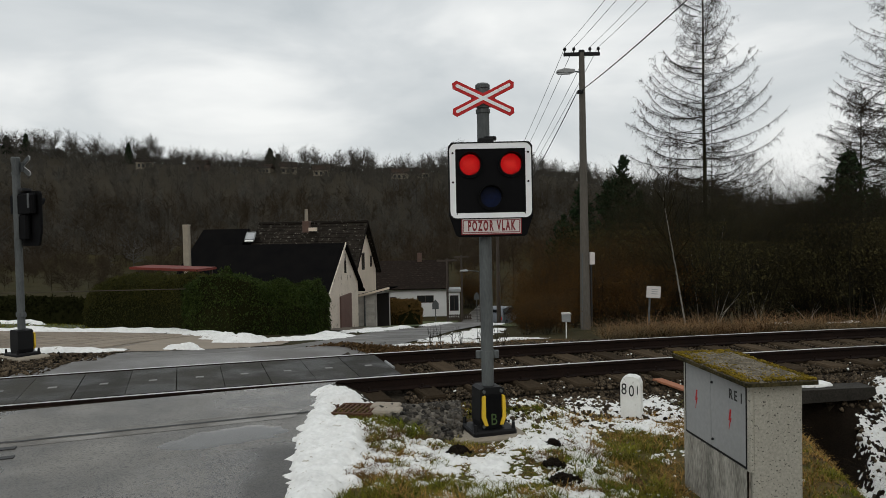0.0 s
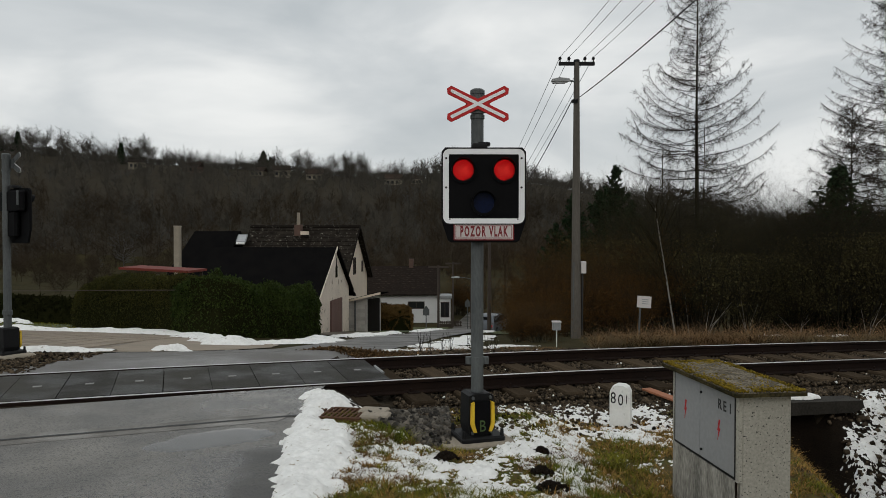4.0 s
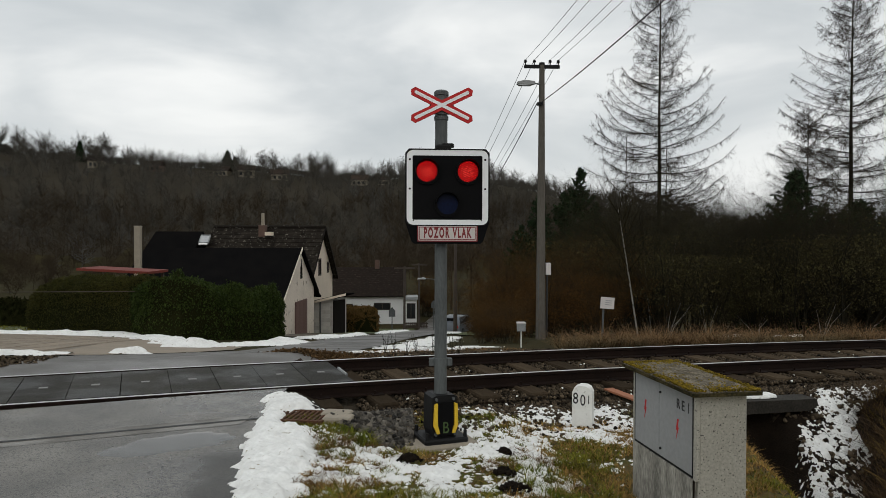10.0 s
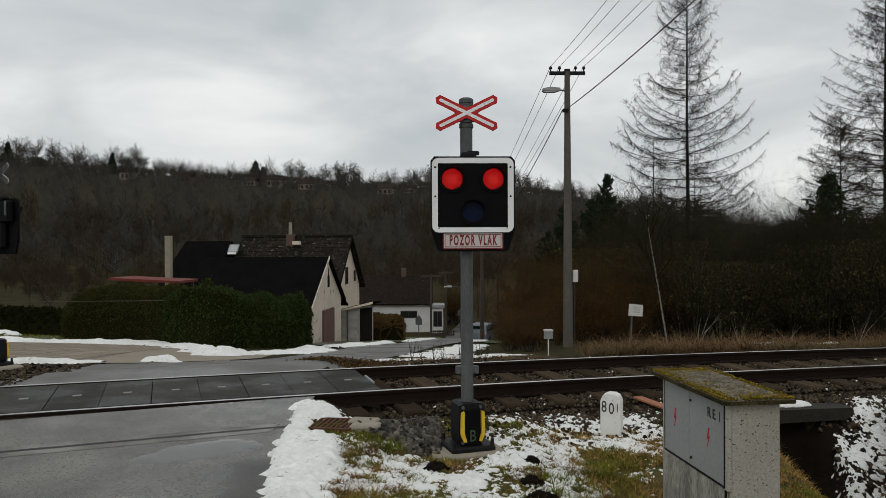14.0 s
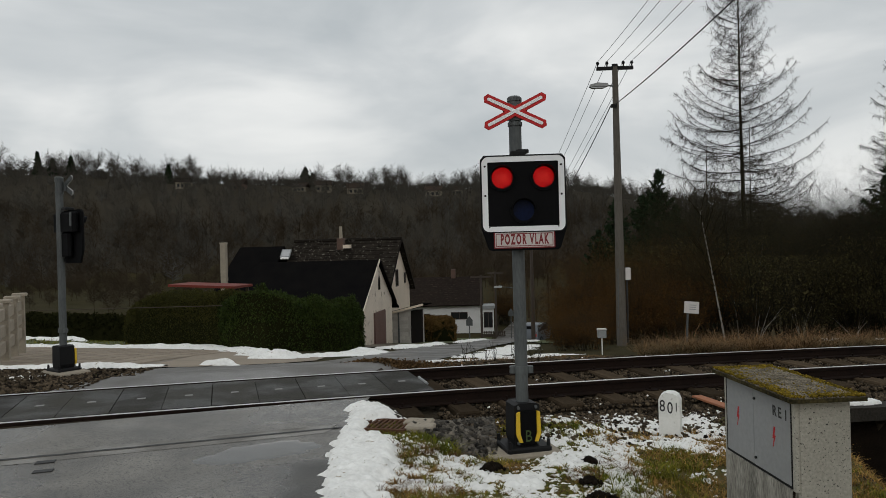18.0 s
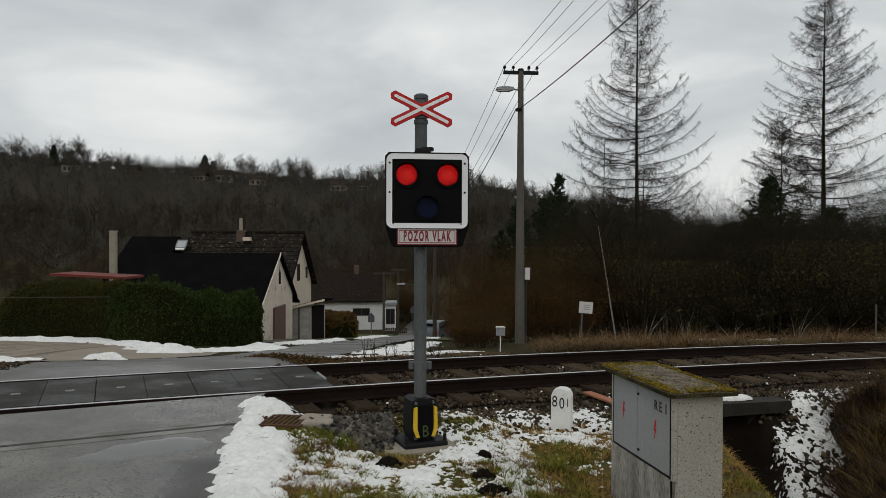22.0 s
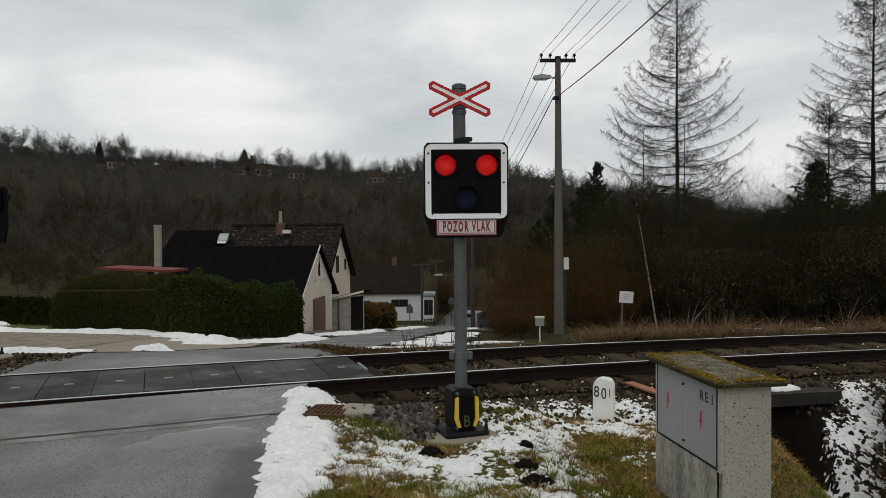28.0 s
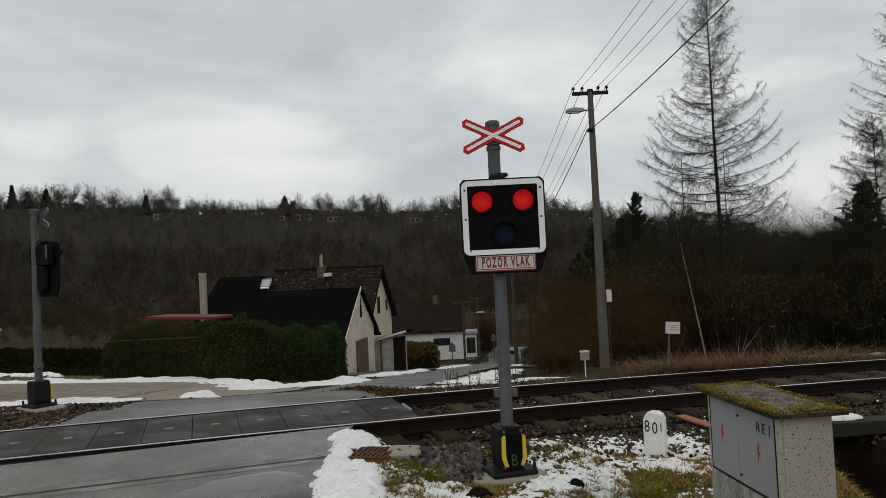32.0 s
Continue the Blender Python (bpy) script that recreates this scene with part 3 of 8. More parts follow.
def rail_y(x):
    """The near rail: a curve that bends towards the camera's right."""
    return 8.03 + 0.3324 * x - 0.0071 * x * x


def track(x, off):
    """A point of the track beside the near rail's place at x, off metres beyond that rail."""
    k = 0.3324 - 0.0142 * x
    n = math.hypot(1, k)
    return Vector((x - k / n * off, rail_y(x) + off / n, -0.0171 * x))


def beside(x, y):
    """Metres from the track's middle, beyond it positive."""
    return (y - rail_y(x)) / math.hypot(1, 0.3324 - 0.0142 * x) - 0.753


CREST = ((-700, -420, -208, -165, -143, -80, -40, 20, 57, 105, 150, 260, 700), (66, 55, 41.5, 38.2, 37.6, 31.8, 30.6, 28.6, 25.0, 15.5, 7.0, 3.0, 6))


def hill_z(x, y):
    top = float(np.interp(x, *CREST)) + 2.5 * wob(x, 0, 0.018)
    t = min(1.0, max(0.0, (y - 185) / 145))
    return -7.6 + (top + 7.6) * (0.25 * t + 0.75 * smooth(0, 1, t)) + 1.2 * wob(x, y, 0.03) * smooth(0, 0.2, t)


def far_z(x, y):
    z = -0.12 - 0.125 * max(0, y - 10.3) + 0.04 * max(0, -x - 4) * smooth(8, 16, y) * (1 - smooth(40, 90, -x))
    z = max(z, -6.95) - 0.5 * smooth(3.6, 5.5, x) * smooth(40, 54, y) * (1 - smooth(64, 90, y))
    return hill_z(x, y) if y > 185 else z + (hill_z(x, 185) - z) * smooth(120, 185, y)


def ditch(x, y):
    """How far the drain ditch by the culvert sinks the ground."""
    d = x - (3.75 + 0.22 * (y - 5))
    side = smooth(-0.95, -0.25, d) if d < 0 else 1 - smooth(0.7, 2.6, d)
    wall = 1 - smooth(7.9, 8.25, y - 0.1 * (x - 4))
    slope = 1 - smooth(6.2, 8.45, y - 0.28 * (x - 4))
    k = smooth(4.15, 4.5, x)
    return -0.98 * side * (wall + (slope - wall) * k) * smooth(1.0, 3.5, y)


def near_z(x, y):
    z = -0.02 - 0.04 * smooth(-1, 0.5, x) - 0.17 * smooth(0.5, 1.6, x) + 0.02 * frac(x, y, 1.3) * smooth(-1.2, -0.4, x)
    z += -0.06 * math.exp(-((x + 0.28) ** 2 / 0.08 + (y - 4.05) ** 2 / 0.02))
    z -= 0.07 * math.exp(-((x - 0.32) ** 2 / 0.22 + (y - 5.75) ** 2 / 0.16))
    return z + (ditch(x, y) if x > 2 else 0)


def ground_z(x, y):
    s, zt = beside(x, y), -0.0171 * x
    bed = zt - (0.034 + 0.188 * smooth(-1.35, -0.8, x + 0.35 * (min(y, 8.5) - 8)))
    if s > 0:
        return bed + (far_z(x, y) - bed) * smooth(1.5, 2.6, s)
    return bed + (near_z(x, y) - bed) * smooth(1.3, 2.2, -s)


def steps(*spans):
    out = []
    for a, b, d in spans:
        out += list(np.arange(a, b - 1e-6, d))
    return out


def sheet(name, xs, ys, fz, material, keep=None):
    """A sheet of ground over the grid, as one mesh."""
    co = np.array([(x, y, fz(x, y)) for y in ys for x in xs])
    nx, ny = len(xs), len(ys)
    f = [(j * nx + i, j * nx + i + 1, (j + 1) * nx + i + 1, (j + 1) * nx + i) for j in range(ny - 1) for i in range(nx - 1)
         if keep is None or keep(0.5 * (xs[i] + xs[i + 1]), 0.5 * (ys[j] + ys[j + 1]))]
    me = array_mesh(name, co, np.array(f), material)
    me.polygons.foreach_set("use_smooth", [True] * len(me.polygons))
    return me


XS = steps((-900, -330, 60), (-330, -30, 8), (-30, -9, 1.5), (-9, -1.5, 0.5), (-1.5, 7, 0.14), (7, 20, 0.7), (20, 60, 4), (60, 180, 12), (180, 901, 60))
YS = steps((-400, -40, 60), (-40, -4, 4), (-4, 2, 0.5), (2, 9.4, 0.14), (9.4, 26, 0.5), (26, 70, 2.2), (70, 190, 8), (190, 345, 9), (345, 1000, 80))
me = sheet("ground", XS, YS, ground_z, M_EARTH)
me.materials.append(M_FIELD)
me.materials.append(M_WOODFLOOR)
me.materials.append(M_BALLAST_BED)
me.materials.append(M_SOIL_SHADE)
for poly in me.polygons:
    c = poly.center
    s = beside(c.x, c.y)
    # index 4, the near-black, where the ditch is deeper than about 0.22 m
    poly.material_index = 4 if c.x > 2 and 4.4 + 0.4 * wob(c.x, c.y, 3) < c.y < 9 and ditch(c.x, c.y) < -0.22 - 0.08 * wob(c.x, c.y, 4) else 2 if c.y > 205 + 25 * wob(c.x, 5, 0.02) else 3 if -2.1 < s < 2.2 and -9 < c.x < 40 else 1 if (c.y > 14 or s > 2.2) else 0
ground = tagged(new("ground", me), "sloping ground of earth, moss, brown meadow and wooded hillside", "ground", kind="structure")


def ribbon(name, rows, fz, lift, material, across=10, label="", category="road"):
    """A surface laid over the ground between a left and a right edge; rows of (x left, y left, x right, y right)."""
    co, f = [], []
    fine = []
    for (a, b) in zip(rows, rows[1:]):
        n = max(2, int(math.hypot(b[0] - a[0], b[1] - a[1]) / 0.4))
        fine += [tuple(a[k] + (b[k] - a[k]) * i / n for k in range(4)) for i in range(n)]
    fine.append(rows[-1])
    for xl, yl, xr, yr in fine:
        for i in range(across + 1):
            x, y = xl + (xr - xl) * i / across, yl + (yr - yl) * i / across
            edge = 0.06 * wob(x, y, 2.2) if i in (0, across) else 0
            co.append((x + edge, y, fz(x, y) + lift))
    w = across + 1
    for j in range(len(fine) - 1):
        f += [(j * w + i, j * w + i + 1, (j + 1) * w + i + 1, (j + 1) * w + i) for i in range(across)]
    me = array_mesh(name, np.array(co), np.array(f), material)
    me.polygons.foreach_set("use_smooth", [True] * len(me.polygons))
    return tagged(new(name, me), label, category, kind="structure")


def road_rail_edge(x):
    return track(x, -0.039).y


# near road: up to the near rail
rows = [(-14, -40, -0.45, -40), (-14, -20, -0.45, -20)]
for i in range(40):
    u = i / 39
    rows.append((-14 + 0 * u, -6 + (road_rail_edge(-14) + 6) * u, -0.45 - 0.75 * smooth(0.45, 1, u), -6 + (road_rail_edge(-1.2) + 6) * u))
road = ribbon("road", rows, lambda x, y: ground_z(x, y) + 0.012 * smooth(-1.5, -0.95, beside(x, y)), 0.014, M_ASPHALT, 40, "wet dark grey asphalt road leading over the tracks")
# beyond the far rail: the apron and the lane that drops into the village
far_edge = [track(x, 1.507 + 0.055) for x in (-6.0, -0.75)]
lane_rows = [(-4.9, far_edge[0].y + 0.36, -1.15, far_edge[1].y - 0.05), (-5.2, 10.2, -1.0, 10.2), (-4.75, 11.25, -0.95, 11.2), (-3.4, 12.2, -0.85, 12.0), (-2.9, 12.9, -0.75, 13), (-2.7, 15.5, -0.4, 16),
             (-2.5, 22, 0.1, 22), (-2.0, 26, 0.6, 26), (-1.2, 30, 1.2, 30), (-0.6, 38, 2.2, 38), (0.1, 48, 3.3, 48), (0.8, 58, 4.2, 58), (1.9, 68, 5.5, 68), (4, 80, 9, 74)]
lane = ribbon("lane", lane_rows, lambda x, y: ground_z(x, y) + 0.05 * smooth(18, 34, y), 0.010, M_LANE, 10, "grey asphalt lane dropping towards the village houses")


# ---------------------------------------------------------------- railway
def swept(profile, off, x0, x1, dx, dz=0.0):
    """A profile of (across, up) swept along the track."""
    g = Geo()
    xs = list(np.arange(x0, x1 + 1e-6, dx))
    vs, n = [], len(profile)
    for x in xs:
        for u, v in profile:
            p = track(x, off + u)
            vs.append((p.x, p.y, -0.0171 * x + v + dz))
    fs = [(i * n + j, i * n + (j + 1) % n, (i + 1) * n + (j + 1) % n, (i + 1) * n + j) for i in range(len(xs) - 1) for j in range(n)]
    fs += [tuple(range(n)), tuple(reversed(range((len(xs) - 1) * n, len(xs) * n)))]
    return g.add(vs, fs)


RAIL = [(-0.062, -0.150), (0.062, -0.150), (0.062, -0.138), (0.012, -0.122), (0.009, -0.045), (0.034, -0.034), (0.035, -0.006), (0.028, 0.0),
        (-0.028, 0.0), (-0.035, -0.006), (-0.034, -0.034), (-0.009, -0.045), (-0.012, -0.122), (-0.062, -0.138)]
railway = thing("railway_track", (0, 0, 0), "single railway track with rusty rails on ballast, curving", "railway track", kind="structure")
for off in (0.0, 1.507):
    r = part("rail", swept(RAIL, off, -24, 36, 0.6), M_RAIL, railway, "rusty steel rail", smooth=True)
    part("running_surface", swept([(-0.024, -0.002), (0.013, 0.0005), (0.012, 0.003), (-0.012, 0.003), (-0.024, 0.0014), (-0.0315, -0.003)], off, -24, 36, 0.6), M_RAILTOP, r, "shiny worn rail head")

sleeper_me = Geo().box(-0.12, 0.12, -1.25, 1.25, -0.14, 0.0, c=0.02).mesh("sleeper", M_SLEEPER)
clip = Geo().box(-0.07, 0.07, -0.13, 0.13, 0, 0.012, c=0.004)
clip.tube([(-0.03, -0.085, 0.01), (-0.03, -0.085, 0.05)], 0.013, 6).tube([(0.03, 0.085, 0.01), (0.03, 0.085, 0.05)], 0.013, 6)
clip_me = clip.mesh("rail_plate", M_RAIL)
x = -0.85
while x < 22:
    k = 0.3324 - 0.0142 * x
    p = track(x, 0.753)
    ob = new("sleeper", sleeper_me)
    ob.parent = railway
    ob.matrix_basis = pose(p.x, p.y, -0.0171 * x - 0.140, 0, 0, math.degrees(math.atan(k)) + random.uniform(-1, 1))
    for off in (-0.753, 0.753):
        c = new("rail_plate", clip_me)
        c.parent = ob
        c.matrix_basis = pose(0, off, 0.001)
    x += 0.58

# rubber crossing panels between the rails
panels = thing("level_crossing_deck", (0, 0, 0), "black rubber crossing panels laid between the rails", "level crossing", kind="structure")
x = -0.475
i = 0
while x > -13:
    w = 0.45
    k = 0.3324 - 0.0142 * x
    g0, g1 = (0.0026, 0.0006) if i % 2 else (0.0006, 0.0026)
    g = Geo()
    corner = [track(x - g0, 0.075), track(x - w + g1, 0.075), track(x - w + g1, 1.43), track(x - g0, 1.43)]
    mid = sum(corner, Vector()) / 4
    vs = [Vector((p.x, p.y, p.z - 0.10)) for p in corner] + [Vector((p.x, p.y, p.z - 0.014)) for p in corner]
    vs += [Vector((*(p + (mid - p).normalized() * 0.007).xy, p.z - 0.004)) for p in corner]
    g.add(vs, [(0, 1, 2, 3)] + [(a + j, a + (j + 1) % 4, a + 4 + (j + 1) % 4, a + 4 + j) for a in (0, 4) for j in range(4)] + [(8, 9, 10, 11)])
    slab = part("rubber_panel", g, M_PANEL, panels)
    p = track(x - 0.225, 0.72)
    part("lifting_inset", Geo().box(-0.042, 0.042, -0.032, 0.032, -0.004, 0.004, pose(p.x, p.y, p.z - 0.003, 0, 0, math.degrees(math.atan(k)))), M_MARK, slab, "small pale lifting socket")
    x -= w
    i += 1
part("end_strip", Geo().tube([(*track(-0.455, 0.50).xy, 0.0), (*track(-0.455, 0.92).xy, 0.004)], 0.016, 6), M_METALSHEET, panels, "pale steel edge strip")


def stone_apron(x, y):
    """Where the heap of larger stones between drain and signal lies."""
    return -0.62 < x < 0.12 and y > 5.62 + (-1.15 * x if x < 0 else 0.6 * x) + 0.10 * wob(x, y, 5) and y < 7.2


# crushed stone
rng = np.random.default_rng(11)
cube = np.array([(sx, sy, sz) for sz in (-1, 1) for sx, sy in ((-1, -1), (1, -1), (1, 1), (-1, 1))], float)
cube_faces = np.array([(3, 2, 1, 0), (4, 5, 6, 7), (0, 1, 5, 4), (1, 2, 6, 5), (2, 3, 7, 6), (3, 0, 4, 7)])


def stones(name, spots, sizes, material):
    n = len(spots)
    co = cube[None] * rng.uniform(0.55, 1.0, (n, 8, 3)) * np.array(sizes)[:, None, None] * rng.uniform(0.45, 1.25, (n, 1, 3))
    q = rng.normal(size=(n, 4))
    q /= np.linalg.norm(q, axis=1, keepdims=True)
    w, x, y, z = q.T
    rot = np.array([[1 - 2 * (y * y + z * z), 2 * (x * y - z * w), 2 * (x * z + y * w)], [2 * (x * y + z * w), 1 - 2 * (x * x + z * z), 2 * (y * z - x * w)],
                    [2 * (x * z - y * w), 2 * (y * z + x * w), 1 - 2 * (x * x + y * y)]]).transpose(2, 0, 1)
    co = np.einsum("nij,nkj->nki", rot, co) + np.array(spots)[:, None]
    f = (np.arange(n)[:, None, None] * 8 + cube_faces[None]).reshape(-1, 4)
    return array_mesh(name, co.reshape(-1, 3), f, material)


spots, sizes = [], []
for _ in range(105000):
    x, s = rng.uniform(-1.6, 13), rng.uniform(-2.75, 2.5)
    p = track(x, s + 0.753)
    if abs(abs(s) - 0.753) < 0.07 or (x < -0.46 and abs(s) < 1.0) or (p.x < -0.9 and abs(s) < 1.6) or (p.x < -1.5):
        continue
    if p.x < -0.55 + 0.25 * (8.0 - p.y) and s < 0:
        continue
    if s < -2.0 and rng.random() < 0.55 or s < -2.45 and p.x > 0.9 and rng.random() < 0.5:
        continue
    if abs(p.x + 0.75) < 0.4 and abs(p.y - 6.42) < 0.26:
        continue
    if ditch(p.x, p.y) < -0.25:
        continue
    if rng.random() < 0.25 + max(0, p.x - 7) * 0.08:
        continue
    along = ((x + 0.85) / 0.58) % 1.0
    if abs(s) < 1.28 and (along < 0.24 or along > 0.76) and rng.random() < (0.93 if abs(s) < 0.9 else 0.72):
        continue
    r = rng.uniform(0.009, 0.024) * (1.3 if s < -1.75 and p.x < 0.6 else 1.0)
    z = ground_z(p.x, p.y)
    spots.append((p.x, p.y, z + r * rng.uniform(-0.1, 0.6) + (0.035 if abs(s) < 1.35 else 0)))
    sizes.append(r)
rubble, rubble_sizes = [], []
for _ in range(3600):
    x, y = rng.uniform(-0.65, 0.15), rng.uniform(5.5, 7.2)
    if stone_apron(x, y):
        r = rng.uniform(0.013, 0.036)
        rubble.append((x, y, ground_z(x, y) + r * rng.uniform(0.0, 0.7)))
        rubble_sizes.append(r)
for _ in range(500):
    x, y = rng.uniform(4.1, 5.6), rng.uniform(6.4, 8.4)
    if not 0.585 < x / y < 0.70:
        continue
    r = rng.uniform(0.010, 0.032)
    spots.append((x, y, ground_z(x, y) + r * 0.5))
    sizes.append(r)
tagged(new("ballast", stones("ballast", spots, sizes, M_BALLAST)), "loose crushed grey-brown ballast stones round the track", "ballast", kind="stuff")
tagged(new("rubble", stones("rubble", rubble, rubble_sizes, M_RUBBLE)), "heap of broken grey slaty stones beside the drain", "rubble", kind="stuff")
spots, sizes = [], []
for _ in range(6000):
    x, y = rng.uniform(-7.5, -4.6), rng.uniform(7.6, 10.6)
    if beside(x, y) < 0.9 or x > -4.7 - 0.12 * (y - 8.4):
        continue
    r = rng.uniform(0.010, 0.028)
    spots.append((x, y, ground_z(x, y) + r * 0.3))
    sizes.append(r)
tagged(new("gravel", stones("gravel", spots, sizes, M_BALLAST)), "brown gravel at the foot of the far crossing signal", "gravel", kind="stuff")


spots, sizes = [], []
while len(spots) < 420:
    x, s = rng.uniform(-0.4, 11), rng.uniform(-2.7, 2.1)
    p = track(x, s + 0.753)
    if abs(abs(s) - 0.753) < 0.12 or ditch(p.x, p.y) < -0.2 or frac(p.x, p.y, 1.4, 6.0) < rng.uniform(-0.3, 0.5):
        continue
    r = rng.uniform(0.006, 0.020)
    spots.append((p.x, p.y, ground_z(p.x, p.y) + (0.045 if abs(s) < 1.35 else 0.018)))
    sizes.append(r)
tagged(new("snow_flecks", stones("snow_flecks", spots, sizes, M_SNOW)), "last small flecks of snow on the ballast", "snow", kind="stuff")


# ---------------------------------------------------------------- crossing signals
def crossing_signal(at, rz, label, lit, cx):
    """Post with crossbuck, lamp board, warning plate and striped base; the base of the post is at z 0 and the face looks to -y."""
    t = thing("crossing_signal", at, label, "railway signal", "crossing signals", rz)
    foot = pose(0, 0, -0.068, 0, 0, 17) @ Matrix.Diagonal((1, 1, 1.04, 1)) if lit else Matrix()
    part("concrete_footing", Geo().box(-0.37, 0.27, -0.21, 0.21, -0.18, 0.045, c=0.02), M_MASONRY, t, "stained concrete footing").matrix_basis = foot
    plate = part("base_plate", Geo().box(-0.19, 0.19, -0.17, 0.17, 0.045, 0.085, c=0.015), M_BLACK, t, "black iron base plate")
    plate.matrix_basis = foot
    for bx in (-0.165, 0.165):
        for by in (-0.145, 0.145):
            part("bolt", Geo().tube([(bx, by, 0.08), (bx, by, 0.135)], [0.018, 0.014], 8), M_BLACK, plate)
    shell = [(-0.115, 0.085), (0.115, 0.085), (0.135, 0.14), (0.128, 0.40), (0.085, 0.415), (-0.085, 0.415), (-0.128, 0.40), (-0.135, 0.14)]
    base = part("pedestal_housing", Geo().prism(shell, "y", -0.10, 0.11), M_BLACK, t, "black pedestal housing")
    base.matrix_basis = foot @ Matrix.Diagonal((0.84, 1, 1, 1))
    part("front_cover", Geo().prism([(-0.075, 0.10), (0.075, 0.10), (0.085, 0.16), (0.08, 0.36), (-0.08, 0.36), (-0.085, 0.16)], "y", -0.128, -0.10), M_MATTBLACK, base)
    for sgn in (-1, 1):
        part("yellow_stripe", Geo().prism([(sgn * 0.062, 0.12), (sgn * 0.095, 0.12), (sgn * 0.125, 0.18), (sgn * 0.118, 0.35), (sgn * 0.088, 0.36), (sgn * 0.088, 0.19)], "y", -0.142, -0.115), M_YELLOW, base, "yellow plastic warning stripe")
        part("cover_bolt", Geo().tube([(sgn * 0.09, -0.10, 0.385), (sgn * 0.09, -0.118, 0.385)], 0.014, 8), M_GALV, base, "bright cover bolt")
        part("cover_bolt", Geo().tube([(sgn * 0.098, -0.10, 0.108), (sgn * 0.098, -0.125, 0.108)], 0.012, 8), M_GALV, base, "bright cover bolt")
    if lit:
        m = text_mesh("B", 0.13, M_GREENPAINT)
        part("letter", m, None, base, "faded green letter B").matrix_basis = pose(0.0, -0.131, 0.16)
    part("pole", Geo().tube([(0, 0, 0.30), (0, 0, 2.875)], 0.052, 20), M_GALV, t, "grey galvanised pole", smooth=True)
    part("pole_cap", Geo().tube([(0, 0, 2.855), (0, 0, 2.885), (0, 0, 2.898)], [0.061, 0.061, 0.045], 20), M_GALV, t, "pole end cap", smooth=True)
    clampp = part("clamp", Geo().tube([(0, 0, 0.595), (0, 0, 0.66)], 0.062, 20), M_GALV, t, smooth=True)
    for sgn in (-1, 1):
        part("clamp_lug", Geo().box(sgn * 0.075 - 0.022, sgn * 0.075 + 0.022, -0.03, 0.03, 0.598, 0.657, c=0.006), M_GALV, clampp)
    # crossbuck
    buck = part("crossbuck_bracket", Geo().box(-0.10, 0.10, -0.062, -0.045, 2.69, 2.82, c=0.004).tube([(0, 0, 2.65), (0, 0, 2.68)], 0.06, 16).tube([(0, 0, 2.82), (0, 0, 2.85)], 0.06, 16), M_GALV, t, "steel crossbuck bracket")
    for sgn in (-1, 1):
        m = pose(0, 0, 2.762, 0, sgn * 26.2, 0)
        depth = -0.0815 if sgn < 0 else -0.0800
        arm = Geo().prism([(-0.285, 0), (-0.262, -0.037), (0.262, -0.037), (0.285, 0), (0.262, 0.037), (-0.262, 0.037)], "y", depth, -0.064)
        arm.v = [tuple(m @ Vector(p)) for p in arm.v]
        a = part("crossbuck_arm", arm, M_RED if lit else M_STEELGREY, buck, "red-edged white crossbuck arm" if lit else "grey metal crossbuck arm")
        face = Geo().prism([(-0.250, -0.006), (-0.242, -0.013), (0.242, -0.013), (0.250, -0.006), (0.250, 0.006), (0.242, 0.013), (-0.242, 0.013), (-0.250, 0.006)], "y", depth - 0.003, depth)
        face.v = [tuple(m @ Vector(p)) for p in face.v]
        part("white_stripe", face, M_WHITE, buck, "white reflective stripe")
        rearf = Geo().prism([(-0.28, 0), (-0.26, -0.034), (0.26, -0.034), (0.28, 0), (0.26, 0.034), (-0.26, 0.034)], "y", -0.064, -0.060 - (0.002 if sgn < 0 else 0))
        rearf.v = [tuple(m @ Vector(p)) for p in rearf.v]
        part("arm_back", rearf, M_GALV, buck, "bare grey back of the arm")
    # lamp board: backing, white frame, lamps
    back = [(cx - 0.348, 1.80), (cx - 0.348, 2.365), (cx - 0.318, 2.40), (cx + 0.318, 2.40), (cx + 0.348, 2.365), (cx + 0.348, 1.80), (cx + 0.295, 1.635), (cx + 0.27, 1.618), (cx - 0.27, 1.618), (cx - 0.295, 1.635)]
    board = part("lamp_board", Geo().prism(back, "y", -0.105, -0.075), M_MATTBLACK, t, "black lamp board with chamfered foot")
    part("board_rim", Geo().ring(round_rect(cx - 0.345, cx + 0.345, 1.765, 2.397, 0.06), round_rect(cx - 0.336, cx + 0.336, 1.774, 2.388, 0.055), "y", -0.116, -0.105), M_BLACK, board)
    part("white_frame", Geo().ring(round_rect(cx - 0.336, cx + 0.336, 1.774, 2.388, 0.055), round_rect(cx - 0.288, cx + 0.288, 1.816, 2.343, 0.008), "y", -0.114, -0.105), M_WHITE, board, "white reflective border frame")
    for bx in (-0.31, 0.31):
        for bz in (2.07, 2.31):
            part("rivet", Geo().tube([(cx + bx, -0.113, bz), (cx + bx, -0.120, bz)], 0.009, 8), M_BLACK, board)
    for bx in (-0.28, 0.28):
        part("screw", Geo().tube([(cx + bx, -0.113, 1.81), (cx + bx, -0.118, 1.81)], 0.006, 8), M_BLACK, board)
    part("terminal_box", Geo().box(cx - 0.10, cx + 0.03, -0.11, 0.03, 2.40, 2.435, c=0.012).box(cx - 0.05, cx + 0.055, -0.10, 0.0, 2.42, 2.447, c=0.01), M_BLACK, t, "small black bracket above the board")
    lamp_z, lx = 2.213, 0.169
    grilles = []
